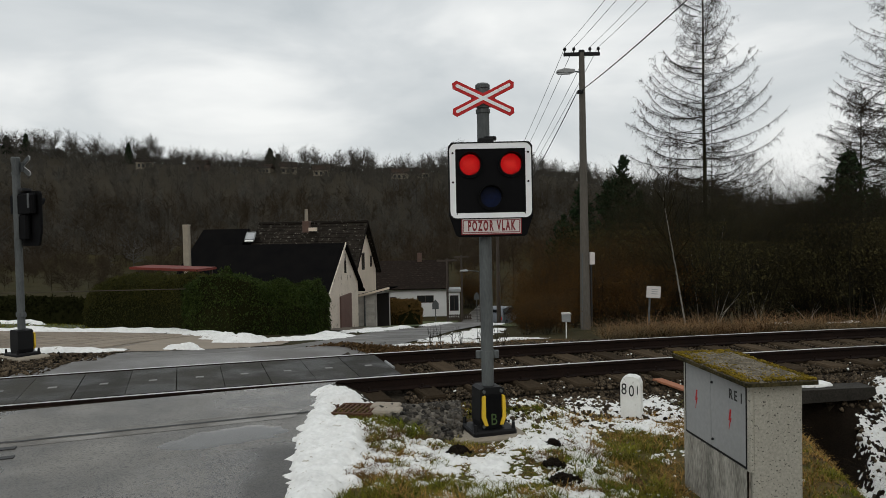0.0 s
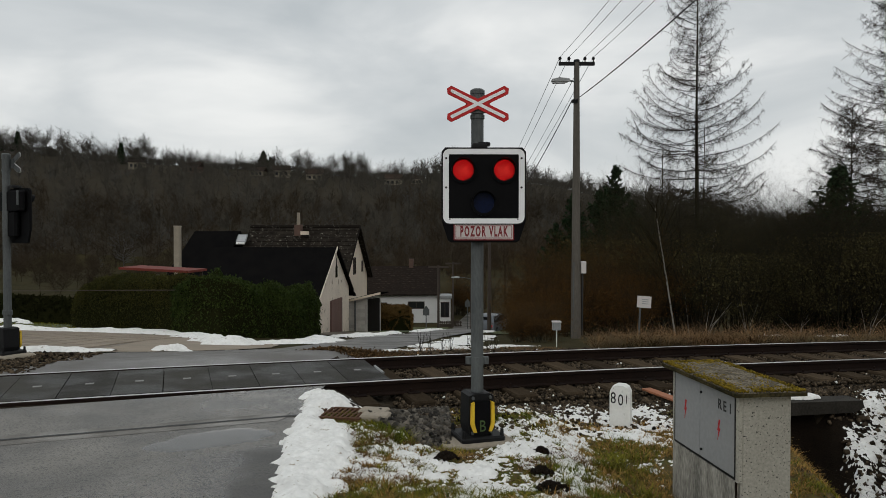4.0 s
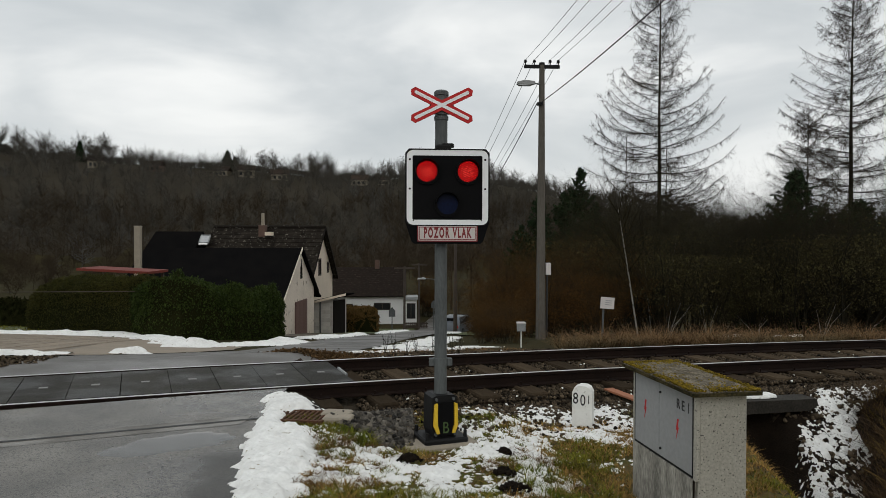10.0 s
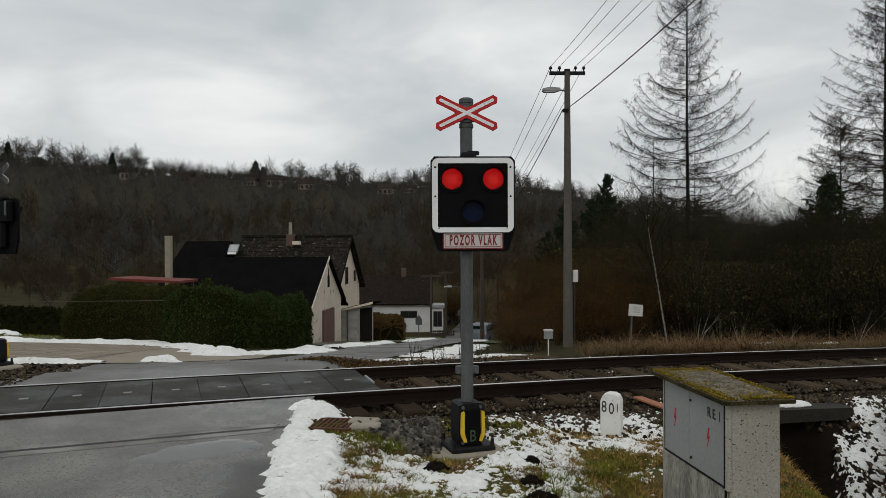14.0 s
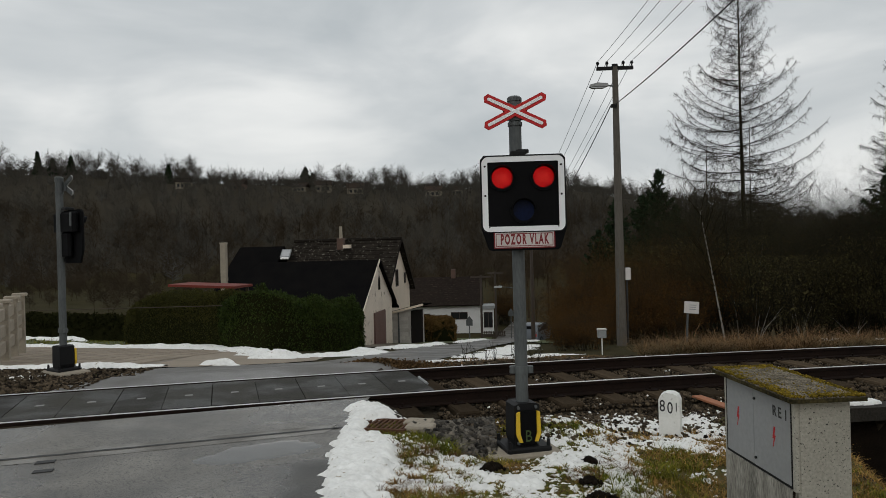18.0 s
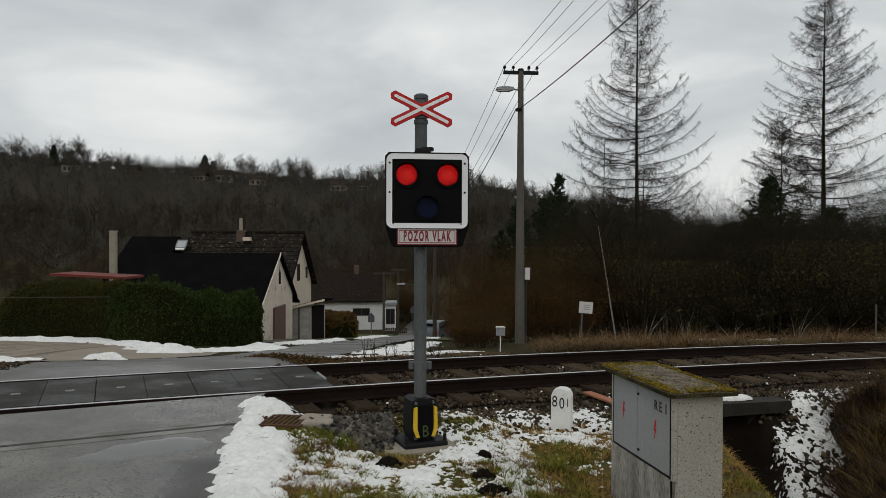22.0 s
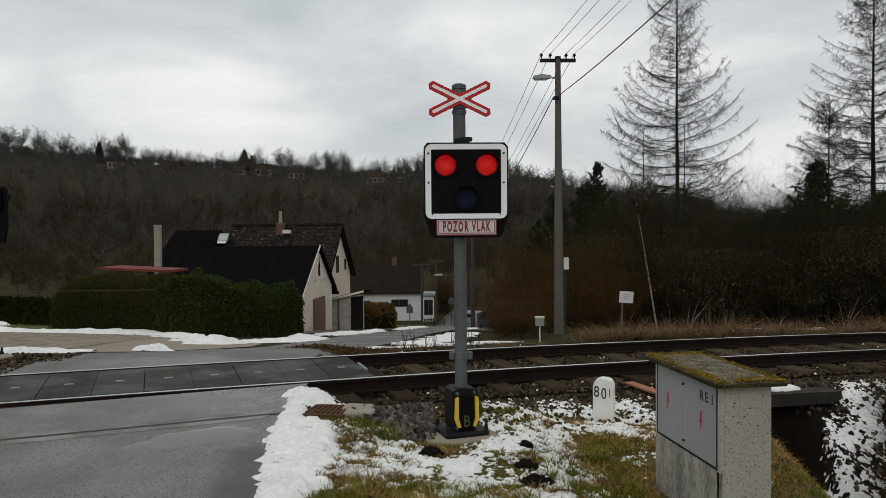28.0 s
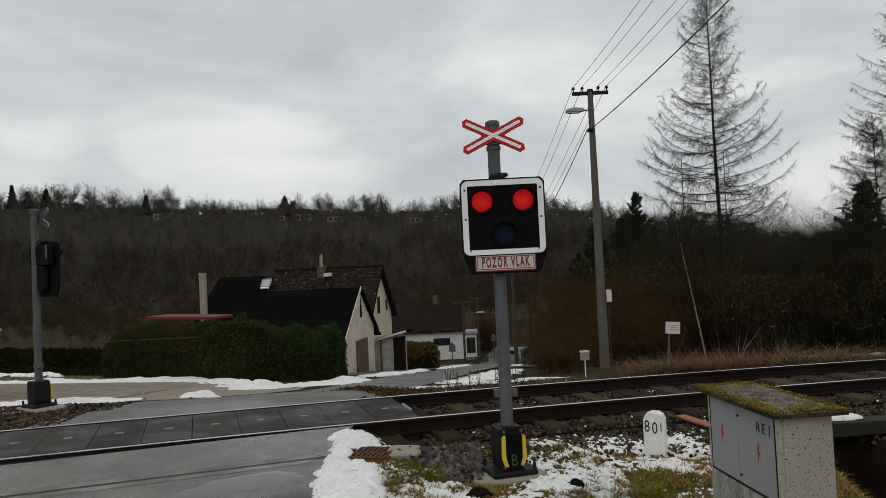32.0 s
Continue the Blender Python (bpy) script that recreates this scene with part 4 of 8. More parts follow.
    for sgn in (-1, 1):
        c = (cx + sgn * lx, lamp_z)
        bez = part("lamp_bezel", Geo().ring(circle(*c, 0.107), circle(*c, 0.088), "y", -0.125, -0.105), M_MATTBLACK, board, "round black lamp bezel")
        lens = part("red_lens", Geo().prism(circle(*c, 0.087, 32), "y", -0.1085, -0.106), M_DARKRED, board, "round dark red signal lens")
        hood = Geo()
        vs, fs, n = [], [], 20
        for j in range(n + 1):
            a = radians(-5 + 190 * j / n)
            for y, r in ((-0.11, 0.100), (-0.235, 0.096), (-0.235, 0.092), (-0.11, 0.096)):
                vs.append((c[0] + r * math.cos(a), y if y > -0.2 else y + 0.06 * (1 - max(0, math.sin(a))), c[1] + r * math.sin(a)))
        for j in range(n):
            fs += [(4 * j + q, 4 * j + (q + 1) % 4, 4 * j + 4 + (q + 1) % 4, 4 * j + 4 + q) for q in range(4)]
        fs += [(0, 1, 2, 3), tuple(4 * n + q for q in (3, 2, 1, 0))]
        part("lamp_hood", hood.add(vs, fs), M_MATTBLACK, board, "black lamp visor", smooth=True)
        if not lit:
            continue
        # slanting bright streaks at the lens, hottest in the middle, and an added red louvre that slides over them for
        # the blink
        pitch, rl = 0.0140, np.random.default_rng(5)
        louvre = Geo()
        outer, core = Geo(), Geo()
        for j in range(-6, 7):
            v = j * pitch
            half = math.sqrt(max(0.0, 0.083 ** 2 - v * v))
            u = -half
            while half > 0.012 and u < half - 0.004:
                w = min(rl.uniform(0.012, 0.034), half - u)
                g = core if math.hypot(u + w / 2, v) < 0.050 * rl.uniform(0.6, 1.2) else outer
                hi, lo = rl.uniform(0.0020, 0.0052), rl.uniform(0.0020, 0.0052)
                g.prism([(u, v - lo), (u + w, v - lo * 0.8), (u + w, v + hi), (u, v + hi * 0.8)], "y", -0.1105, -0.1090)
                u += w + rl.uniform(0.001, 0.008)
        for g, m, words in ((outer, M_REDGLOW, "glowing red light streaks"), (core, M_REDCORE, "brightest red light streaks")):
            tagged(part("light_streaks", g, m, board, words), kind="stuff").matrix_basis = pose(c[0], 0, c[1], 0, -24, 0)
        for j in range(-7, 7):
            v = (j + 0.5) * pitch
            half = math.sqrt(max(0.0, 0.085 ** 2 - v * v))
            if half > 0.012:
                louvre.prism([(-half, v - 0.0049), (half, v - 0.0049), (half, v + 0.0049), (-half, v + 0.0049)], "y", -0.1125, -0.1113)
        lv = part("lamp_louvre", louvre, M_LOUVRE, board, "red slats added to make the lamp blink")
        lv.matrix_basis = pose(c[0], 0, c[1], 0, -24, 0)
        grilles.append((lv, c))
    c = (cx - 0.0, 1.945)
    part("lamp_bezel", Geo().ring(circle(*c, 0.107), circle(*c, 0.085), "y", -0.125, -0.105), M_MATTBLACK, board, "round black lamp bezel")
    part("blue_lens", Geo().prism(circle(*c, 0.085, 28), "y", -0.110, -0.106), M_BLUELENS, board, "unlit dark blue lens")
    vs, fs, n = [], [], 18
    for j in range(n + 1):
        a = radians(10 + 160 * j / n)
        for y, r in ((-0.11, 0.100), (-0.20, 0.097), (-0.20, 0.093), (-0.11, 0.096)):
            vs.append((c[0] + r * math.cos(a), y, c[1] + r * math.sin(a)))
    for j in range(n):
        fs += [(4 * j + q, 4 * j + (q + 1) % 4, 4 * j + 4 + (q + 1) % 4, 4 * j + 4 + q) for q in range(4)]
    fs += [(0, 1, 2, 3), tuple(4 * n + q for q in (3, 2, 1, 0))]
    part("lamp_hood", Geo().add(vs, fs), M_MATTBLACK, board, "black lamp visor", smooth=True)
    # warning plate
    plate = part("warning_plate", Geo().box(cx - 0.247, cx + 0.247, -0.112, -0.105, 1.638, 1.772), M_SIGNWHITE, board, "off-white warning plate with red border")
    part("plate_edge", Geo().ring(round_rect(cx - 0.249, cx + 0.249, 1.636, 1.774, 0.006, 2), round_rect(cx - 0.240, cx + 0.240, 1.645, 1.765, 0.004, 2), "y", -0.1155, -0.112), M_SIGNRED, plate)
    part("plate_border", Geo().ring(round_rect(cx - 0.233, cx + 0.233, 1.652, 1.758, 0.004, 2), round_rect(cx - 0.228, cx + 0.228, 1.658, 1.752, 0.003, 2), "y", -0.1145, -0.112), M_SIGNRED, plate)
    if lit:
        o = part("lettering", text_mesh("POZOR VLAK", 0.112, M_SIGNRED, 0.0012, 0.45, 0.0046, 1.36), None, plate, "red words POZOR VLAK")
        o.matrix_basis = pose(cx, -0.1135, 1.705)
    # rear side of the lamp board
    part("rear_housing", Geo().box(cx - 0.30, cx + 0.30, -0.075, 0.02, 2.08, 2.37, c=0.03), M_MATTBLACK, board, "black lamp housing")
    part("rear_housing", Geo().box(cx - 0.13, cx + 0.13, -0.075, 0.01, 1.72, 2.07, c=0.03), M_MATTBLACK, board, "black lamp housing")
    part("mounting_strip", Geo().box(cx + 0.10, cx + 0.13, 0.01, 0.03, 1.70, 2.12, c=0.004), M_GALV, board, "grey mounting strip")
    part("mounting_strip", Geo().box(cx - 0.26, cx - 0.22, 0.02, 0.035, 2.16, 2.36, c=0.004), M_GALV, board, "grey mounting strip")
    return t, grilles


SIG_X, SIG_Y, SIG_Z = 0.355, 5.93, -0.055
signal, grilles = crossing_signal((SIG_X, SIG_Y, SIG_Z), 0, "grey crossing signal with crossbuck, two red lamps and warning plate", True, 0.047)
far_signal, _ = crossing_signal((-6.12, 10.15, -0.10), 147, "crossing signal seen from behind, beyond the tracks", False, -0.12)

# ---------------------------------------------------------------- trackside things
# switch cabinet of concrete with steel doors
cab = thing("trackside_cabinet", (1.692, 5.0, -0.30), "weathered concrete cabinet with grey steel doors and mossy slab roof", "electrical cabinet", rz=5.7)
L, W, H = 0.885, 0.335, 0.985
cb = Geo()
cb.box(0.0, 0.03, -L + 0.03, -0.001, 0.0, 0.462, c=0.006)
part("plinth", cb, M_PLINTH, cab, "concrete lower body")
body = part("body", Geo().box(0.022, W, -L, 0.0, 0.0, H, c=0.012), M_CONC, cab, "speckled concrete upper body")
for y0, y1 in ((-L, -L + 0.035), (-0.035, 0.0)):
    part("corner_post", Geo().box(0.001, 0.03, y0, y1, 0.46, H, c=0.006), M_CONC, cab)
for i, (y0, y1) in enumerate(((-L + 0.04, -L / 2 + 0.03), (-L / 2 + 0.034, -0.04))):
    d = part("door", Geo().box(0.0, 0.022, y0, y1, 0.482, H - 0.028, c=0.004), M_STEELGREY, cab, "grey steel cabinet door")
    c = (y0 + y1) / 2 - (0.03 if i == 0 else -0.02)
    bolt = [(0.0, 0.06), (0.016, 0.06), (0.004, 0.008), (0.018, 0.008), (-0.014, -0.07), (-0.003, -0.012), (-0.017, -0.012)]
    zc = 0.72 if i == 0 else 0.74
    part("lightning_mark", Geo().prism([(c - u, zc + v) for u, v in bolt], "x", -0.002, 0.0), M_RED, d, "red lightning flash")
part("latch", Geo().tube([(0.002, -L / 2 + 0.01, 0.90), (-0.010, -L / 2 + 0.01, 0.90)], 0.008, 10), M_BLACK, cab, "black latch")
part("latch", Geo().tube([(0.002, -L / 2 + 0.005, 0.53), (-0.010, -L / 2 + 0.005, 0.53)], 0.008, 10), M_BLACK, cab, "black latch")
for y0, y1 in ((-L + 0.034, -L + 0.0405), (-0.0405, -0.034)):
    part("door_gap", Geo().box(-0.0015, 0.012, y0, y1, 0.47, H - 0.02), M_BLACK, cab, "dark gap beside the door")
part("door_gap", Geo().box(-0.001, 0.012, -L + 0.04, -0.04, 0.468, 0.4815), M_BLACK, cab, "dark gap under the doors")
for words, dy in (("R", 0.215), ("E", 0.155), ("1", 0.088)):
    o = part("letter", text_mesh(words, 0.088, M_INK, 0.001, 0.9, 0.001), None, cab, "black painted character of RE 1")
    o.matrix_basis = pose(-0.0015, -L + dy, 0.875, 0, 0, -90)
crack = [(-L + 0.012, 0.46), (-L + 0.03, 0.46), (-L + 0.026, 0.33), (-L + 0.034, 0.25), (-L + 0.026, 0.12), (-L + 0.03, 0.0), (-L + 0.02, 0.0), (-L + 0.018, 0.12), (-L + 0.026, 0.25), (-L + 0.016, 0.33)]
part("crack", Geo().prism(crack, "x", -0.0025, 0.003), M_SOIL_SHADE, cab, "dark crack down the corner")
slab = Geo()
n1, n2 = 16, 8
x0, x1, y0, y1 = -0.05, W + 0.045, -L - 0.065, 0.055
vs = []
for j in range(n1 + 1):
    for i in range(n2 + 1):
        x, y = x0 + (x1 - x0) * i / n2, y0 + (y1 - y0) * j / n1
        e = 0.006 * wob(x * 3, y * 3, 4)
        vs.append((x + (e if i in (0, n2) else 0), y + (e if j in (0, n1) else 0), H + 0.034 + 0.005 * wob(x, y, 18) - (0.012 if i in (0, n2) or j in (0, n1) else 0)))
k = len(vs)
vs += [(v[0], v[1], H) for v in vs]
w = n2 + 1
fs = [(j * w + i, j * w + i + 1, (j + 1) * w + i + 1, (j + 1) * w + i) for j in range(n1) for i in range(n2)]
fs += [tuple(reversed([k + q for q in f])) for f in fs]
rim = [i for i in range(w)] + [j * w + n2 for j in range(1, n1 + 1)] + [n1 * w + i for i in range(n2 - 1, -1, -1)] + [j * w for j in range(n1 - 1, 0, -1)]
fs += [(rim[(i + 1) % len(rim)], rim[i], k + rim[i], k + rim[(i + 1) % len(rim)]) for i in range(len(rim))]
roof = part("roof_slab", slab.add(vs, fs), M_ROOFSLAB, cab, "dark lichened roof slab")
part("slab_edge", Geo().ring(round_rect(x0 - 0.009, x1 + 0.009, y0 - 0.009, y1 + 0.009, 0.012, 3), round_rect(x0 + 0.012, x1 - 0.012, y0 + 0.012, y1 - 0.012, 0.01, 3), "z", H - 0.003, H + 0.019), M_ALGAE, roof, "slab edge blackened by algae")
spots = []
for _ in range(15000):
    u, v = rng.random(2)
    e = min(u * 0.75, (1 - u) * 1.3, v * 1.0, 1 - v)
    if rng.random() < math.exp(-e * 12) and wob(u * 5, v * 9, 1.3) > -0.3:
        spots.append((x0 + (x1 - x0) * u, y0 + (y1 - y0) * v, H + 0.034 + rng.uniform(-0.008, 0.002)))
tagged(part("moss", stones("moss", spots, rng.uniform(0.002, 0.0065, len(spots)), M_MOSS), None, roof, "yellow-green moss along the slab edges"), kind="stuff")

# kilometre stone
st = thing("distance_stone", (1.80, 6.80, -0.315), "white painted trackside distance stone with black figures", "milestone", rz=-24)
out = [(-0.095, 0.0), (0.095, 0.0), (0.095, 0.43), (0.075, 0.475), (0.035, 0.495), (-0.03, 0.497), (-0.075, 0.475), (-0.095, 0.43)]
sg = Geo().prism(out, "y", -0.075, 0.075)
part("stone_block", sg, M_PAINTWHITE, st)
for words, size, x, z in (("8", 0.155, -0.060, 0.37), ("0", 0.155, 0.010, 0.355), ("1", 0.115, 0.066, 0.365)):
    part("figure", text_mesh(words, size, M_INK, 0.001, 0.72, 0.0005), None, st, "black painted figure").matrix_basis = pose(x, -0.0765, z)

# drain grate and kerb blocks by the road edge
gr = thing("drain_grate", (-0.86, 6.43, ground_z(-0.86, 6.43) + 0.03), "rusty cast iron drain grate beside the road", "drain grate", rz=-12)
part("grate_frame", Geo().ring(round_rect(-0.24, 0.24, -0.19, 0.19, 0.02, 2), round_rect(-0.21, 0.21, -0.16, 0.16, 0.01, 2), "z", -0.05, 0.0), M_RUST, gr)
for i in range(9):
    u = -0.185 + i * 0.046
    part("grate_bar", Geo().box(u - 0.011, u + 0.011, -0.165, 0.165, -0.035, -0.002, c=0.003), M_RUST, gr)
part("grate_bar", Geo().box(-0.21, 0.21, -0.012, 0.012, -0.04, -0.006), M_RUST, gr)
for i, (x, y, l) in enumerate(((-0.56, 6.50, 0.27), (-0.53, 6.31, 0.26))):
    kb = thing("kerb_block", (x, y, ground_z(x, y) + 0.01), "worn pale concrete kerb block", "kerb block", "kerb blocks", rz=-12)
    part("block", Geo().box(-l / 2, l / 2, -0.09, 0.09, -0.03, 0.045, c=0.015), M_MASONRY, kb)
# the drain channel across the road
ch = Geo()
for (x0, y0, x1, y1, w) in ((-9.0, 3.60, -3.5, 5.56, 0.021), (-3.5, 5.56, -1.05, 6.44, 0.021)):
    n = 24
    vs, fs = [], []
    for i in range(n + 1):
        x, y = x0 + (x1 - x0) * i / n, y0 + (y1 - y0) * i / n + 0.01 * wob(i, x0, 0.6)
        for d in (-w, w):
            vs.append((x, y + d, ground_z(x, y) + 0.0185))
    fs = [(2 * i, 2 * i + 2, 2 * i + 3, 2 * i + 1) for i in range(n)]
    ch.add(vs, fs)
tagged(part("road_joint", ch, M_INK), "dark open joint across the asphalt", "road joint", kind="structure")
strip_rows = [(-9.0, 3.70 - 0.16, -9.0, 3.70 + 0.05), (-3.5, 5.60 - 0.19, -3.5, 5.60 + 0.07), (-1.34, 6.39 - 0.2, -1.34, 6.39 + 0.08)]
ribbon("road_patch", strip_rows, ground_z, 0.0165, mat("worn_concrete_edging", (0.165, 0.150, 0.125), (0.095, 0.088, 0.078), rough=0.3, rough_b=0.6, scale=2, fine=50, contrast=0.6), 3, "paler concrete edging of the channel across the road", "road edging")
# shallow puddle along the joint
def puddle(x, y):
    u, v = (x + 1.78) + 0.36 * (y - 5.64), (y - 5.64) - 0.36 * (x + 1.78)
    return 1 - (u / 0.62) ** 2 - (v / 0.33) ** 2 + 0.35 * frac(x, y, 2.2, 8.0) + 0.25 * frac(x, y, 11, 2.0, 3)


me = sheet("puddle", steps((-3.6, -1.0, 0.04)), steps((4.7, 6.3, 0.04)), lambda x, y: ground_z(x, y) + 0.0141 + max(-0.004, min(0.0012, 0.006 * (puddle(x, y) - 0.35))), M_PUDDLE, lambda x, y: puddle(x, y) > -0.4 and x < -1.25 and y < 6.30 + 0.36 * (x + 1.34) - 0.02)
tagged(new("puddle", me), "shallow rain puddle on the asphalt beside the joint", "puddle", kind="stuff")
# manhole-like water key covers
for x, y in ((-3.42, 5.42), (-3.30, 5.20)):
    kc = thing("valve_cover", (x, y, ground_z(x, y) + 0.013), "small black iron valve cover in the asphalt", "valve cover", "valve covers", rz=19)
    part("cover", Geo().box(-0.07, 0.07, -0.035, 0.035, 0, 0.008, c=0.003), M_INK, kc)

sl2 = thing("sunken_slab", (-0.22, 3.98, ground_z(-0.22, 3.98)), "grey concrete slab sunk in the grass", "concrete slab", rz=4)
part("slab", Geo().box(-0.20, 0.20, -0.07, 0.07, -0.03, 0.035, c=0.012), M_CONC_DARK, sl2)

# orange rusty plate lying on the ballast
rp = thing("rusty_plate", (2.62, 7.92, ground_z(2.62, 7.92) + 0.05), "orange rusty steel plate lying on the ballast", "steel plate", rz=-74)
part("plate", Geo().box(-0.42, 0.42, -0.06, 0.06, 0, 0.022, c=0.004), M_RUSTPLATE, rp)

# culvert with head wall
cu = thing("culvert_headwall", (4.25, 7.95, 0), "dark concrete culvert head wall under the track", "culvert", rz=8, kind="structure")
part("lintel", Geo().prism([(-1.3, -0.40), (0.50, -0.385), (0.62, -0.33), (0.60, -0.25), (-1.3, -0.235)], "y", -0.10, 0.16), M_WETDARK, cu, "worn concrete lintel slab")
snow = Geo()
for u in np.arange(-1.28, 0.05, 0.11):
    v = 0.04 * wob(u, 3.0, 5.0)
    snow.box(u - 0.02, u + 0.13, 0.00 + v, 0.20 + v, -0.24, -0.205 + 0.02 * wob(u, 1.0, 6.0), c=0.02)
part("lintel_snow", snow, M_SNOW, cu, "uneven strip of snow on the lintel", smooth=True)
# culvert inside is near-black: the shade of the cavity put into the colour
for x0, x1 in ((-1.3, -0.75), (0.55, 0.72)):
    part("abutment", Geo().box(x0, x1, 0.05, 0.9, -1.6, -0.36), M_SOIL_SHADE, cu, "abutment coloured black for the culvert's shade")
part("back_wall", Geo().box(-0.75, 0.55, 1.7, 1.8, -1.6, -0.3), M_SOIL_SHADE, cu, "back of the pipe, coloured black for shade")
part("pipe_roof", Geo().box(-0.75, 0.55, 0.16, 1.7, -0.36, -0.30), M_SOIL_SHADE, cu, "underside of the deck, coloured black for shade")

# molehills
for x, y, r in ((0.08, 5.25, 0.085), (0.76, 5.03, 0.07), (0.77, 4.68, 0.085), (0.97, 4.27, 0.085), (1.09, 4.22, 0.075), (0.84, 5.55, 0.05)):
    spots, sizes = [], []
    for _ in range(190):
        a, u = rng.uniform(0, 6.28), min(1.3, abs(rng.normal(0, 0.55)))
        e = r * u * (1 + 0.35 * wob(math.cos(a) * 1.5 + 9 * x, math.sin(a) * 1.5 + 9 * y))
        spots.append((e * math.cos(a) * 1.25, e * math.sin(a), max(0.0, r * 0.5 * (1 - u * u))))
        sizes.append(rng.uniform(0.006, 0.020) * (1.2 - 0.5 * u))
    mh = new("molehill", stones("molehill", spots, sizes, M_SOIL_SHADE))
    mh.matrix_basis = pose(x, y, ground_z(x, y) + 0.012)
    tagged(mh, "heap of wet black soil crumbs in the snow", "molehill", "molehills", "stuff")


# ---------------------------------------------------------------- snow
def snow_depth(x, y):
    """Depth of snow on the near verge; below zero there is none."""
    p, q = 0.78 * x + 0.63 * y, 0.78 * y - 0.63 * x
    n1, n2, n3 = frac(x, y, 2.4, 3.0), frac(p, q, 8, 7.0, 3), frac(p + 0.4 * y, q - 0.3 * x, 22, 4.0, 2)
    left = float(np.interp(y, (3, 4.13, 4.7, 5.83, 6.55, 7.1, 7.45), (-0.88, -1.01, -1.11, -1.25, -1.26, -1.38, -1.46))) + 0.07 * n1 + 0.08 * n2 + 0.05 * n3
    right = float(np.interp(y, (3, 4.3, 5.2, 5.8, 6.3, 6.55, 6.72, 7.0, 7.5), (-0.60, -0.66, -0.60, -0.66, -0.99, -1.06, -0.80, -0.92, -1.1))) + 0.08 * n1 + 0.05 * n2
    top = 7.30 + 0.12 * n1
    n1, n2 = n1 + 0.05, n2
    bank = smooth(left - 0.03, left + 0.13, x) * (1 - smooth(right - 0.14, right + 0.14, x)) * (1 - smooth(top - 0.2, top + 0.1, y))
    n = n1 * 0.35 + n2 * 0.42 + n3 * 0.50
    patch = smooth(-0.30, 0.10, x) * (1 - smooth(1.18, 1.45, x)) * smooth(4.35, 4.65, y) * (1 - smooth(6.2, 6.6, y))
    patch -= 0.9 * math.exp(-((x + 0.05) ** 2 / 0.07 + (y - 5.70) ** 2 / 0.12)) + 0.6 * math.exp(-((x - 0.1) ** 2 / 0.25 + (y - 5.35) ** 2 / 0.015))
    patch -= 0.7 * math.exp(-((x - 0.25) ** 2 / 0.12 + (y - 6.1) ** 2 / 0.3))
    patch2 = smooth(0.35, 0.8, x) * (1 - smooth(2.2, 2.5, x)) * smooth(6.15, 6.4, y) * (1 - smooth(7.0 + 0.25 * x, 7.3 + 0.25 * x, y))
    low = smooth(0.10, 0.40, x) * (1 - smooth(1.25, 1.45, x)) * smooth(3.65, 3.85, y) * (1 - smooth(4.5, 4.8, y))
    mid = smooth(-0.85, -0.65, x) * (1 - smooth(-0.05, 0.30, x)) * smooth(4.45, 4.75, y) * (1 - smooth(5.7, 6.0, y))
    field = max(0.385 * patch, 0.345 * patch2, 0.41 * mid, 0.385 * low)
    thin = (field - 0.455 + 0.95 * n) * 0.06
    thick = (bank * 1.05 - 0.42 + 0.26 * n1 + 0.15 * n2 + 0.10 * n3) * 0.095
    if x < left - 0.16:
        return -0.03
    if x < left + 0.05 or stone_apron(x, y) or y > 7.4 + 0.25 * max(0, x):
        thin = -0.03
    return max(min(thin, 0.016 + 0.022 * n), thick * (1 + 0.20 * n2 + 0.10 * n3) if thick > 0 else thick, -0.03)


sx, sy = steps((-1.7, 2.6, 0.018)), steps((3.0, 7.9, 0.018))
me = sheet("snow", sx, sy, lambda x, y: ground_z(x, y) + 0.012 + snow_depth(x, y), M_SNOW, lambda x, y: snow_depth(x, y) > -0.022)
tagged(new("snow", me), "patchy melting snow bank along the road and verge", "snow", kind="stuff")


def bank_snow(x, y):
    u = x / y
    m = smooth(0.565, 0.60, u - 0.02 * (y - 7.5)) * (1 - smooth(0.685, 0.72, u + 0.02 * (7.3 - y))) * smooth(6.2, 6.7, y) * (1 - smooth(8.25, 8.6, y - 0.28 * (x - 4.5)))
    n = frac(x, y, 2.0, 1.0) * 0.50 + frac(x, y, 11, 2.0, 4) * 0.42 + frac(x, y, 27, 5.0, 2) * 0.42
    if m < 0.06:
        return -0.03
    return max(-0.03, min(0.03, (m * 0.52 - 0.66 + 1.15 * n) * 0.06))


sx, sy = steps((3.7, 6.6, 0.018)), steps((6.0, 9.2, 0.018))
me = sheet("snow", sx, sy, lambda x, y: ground_z(x, y) + 0.012 + bank_snow(x, y), M_SNOW, lambda x, y: bank_snow(x, y) > -0.022)
tagged(new("snow", me), "thin broken snow on the ditch bank", "snow", kind="stuff")


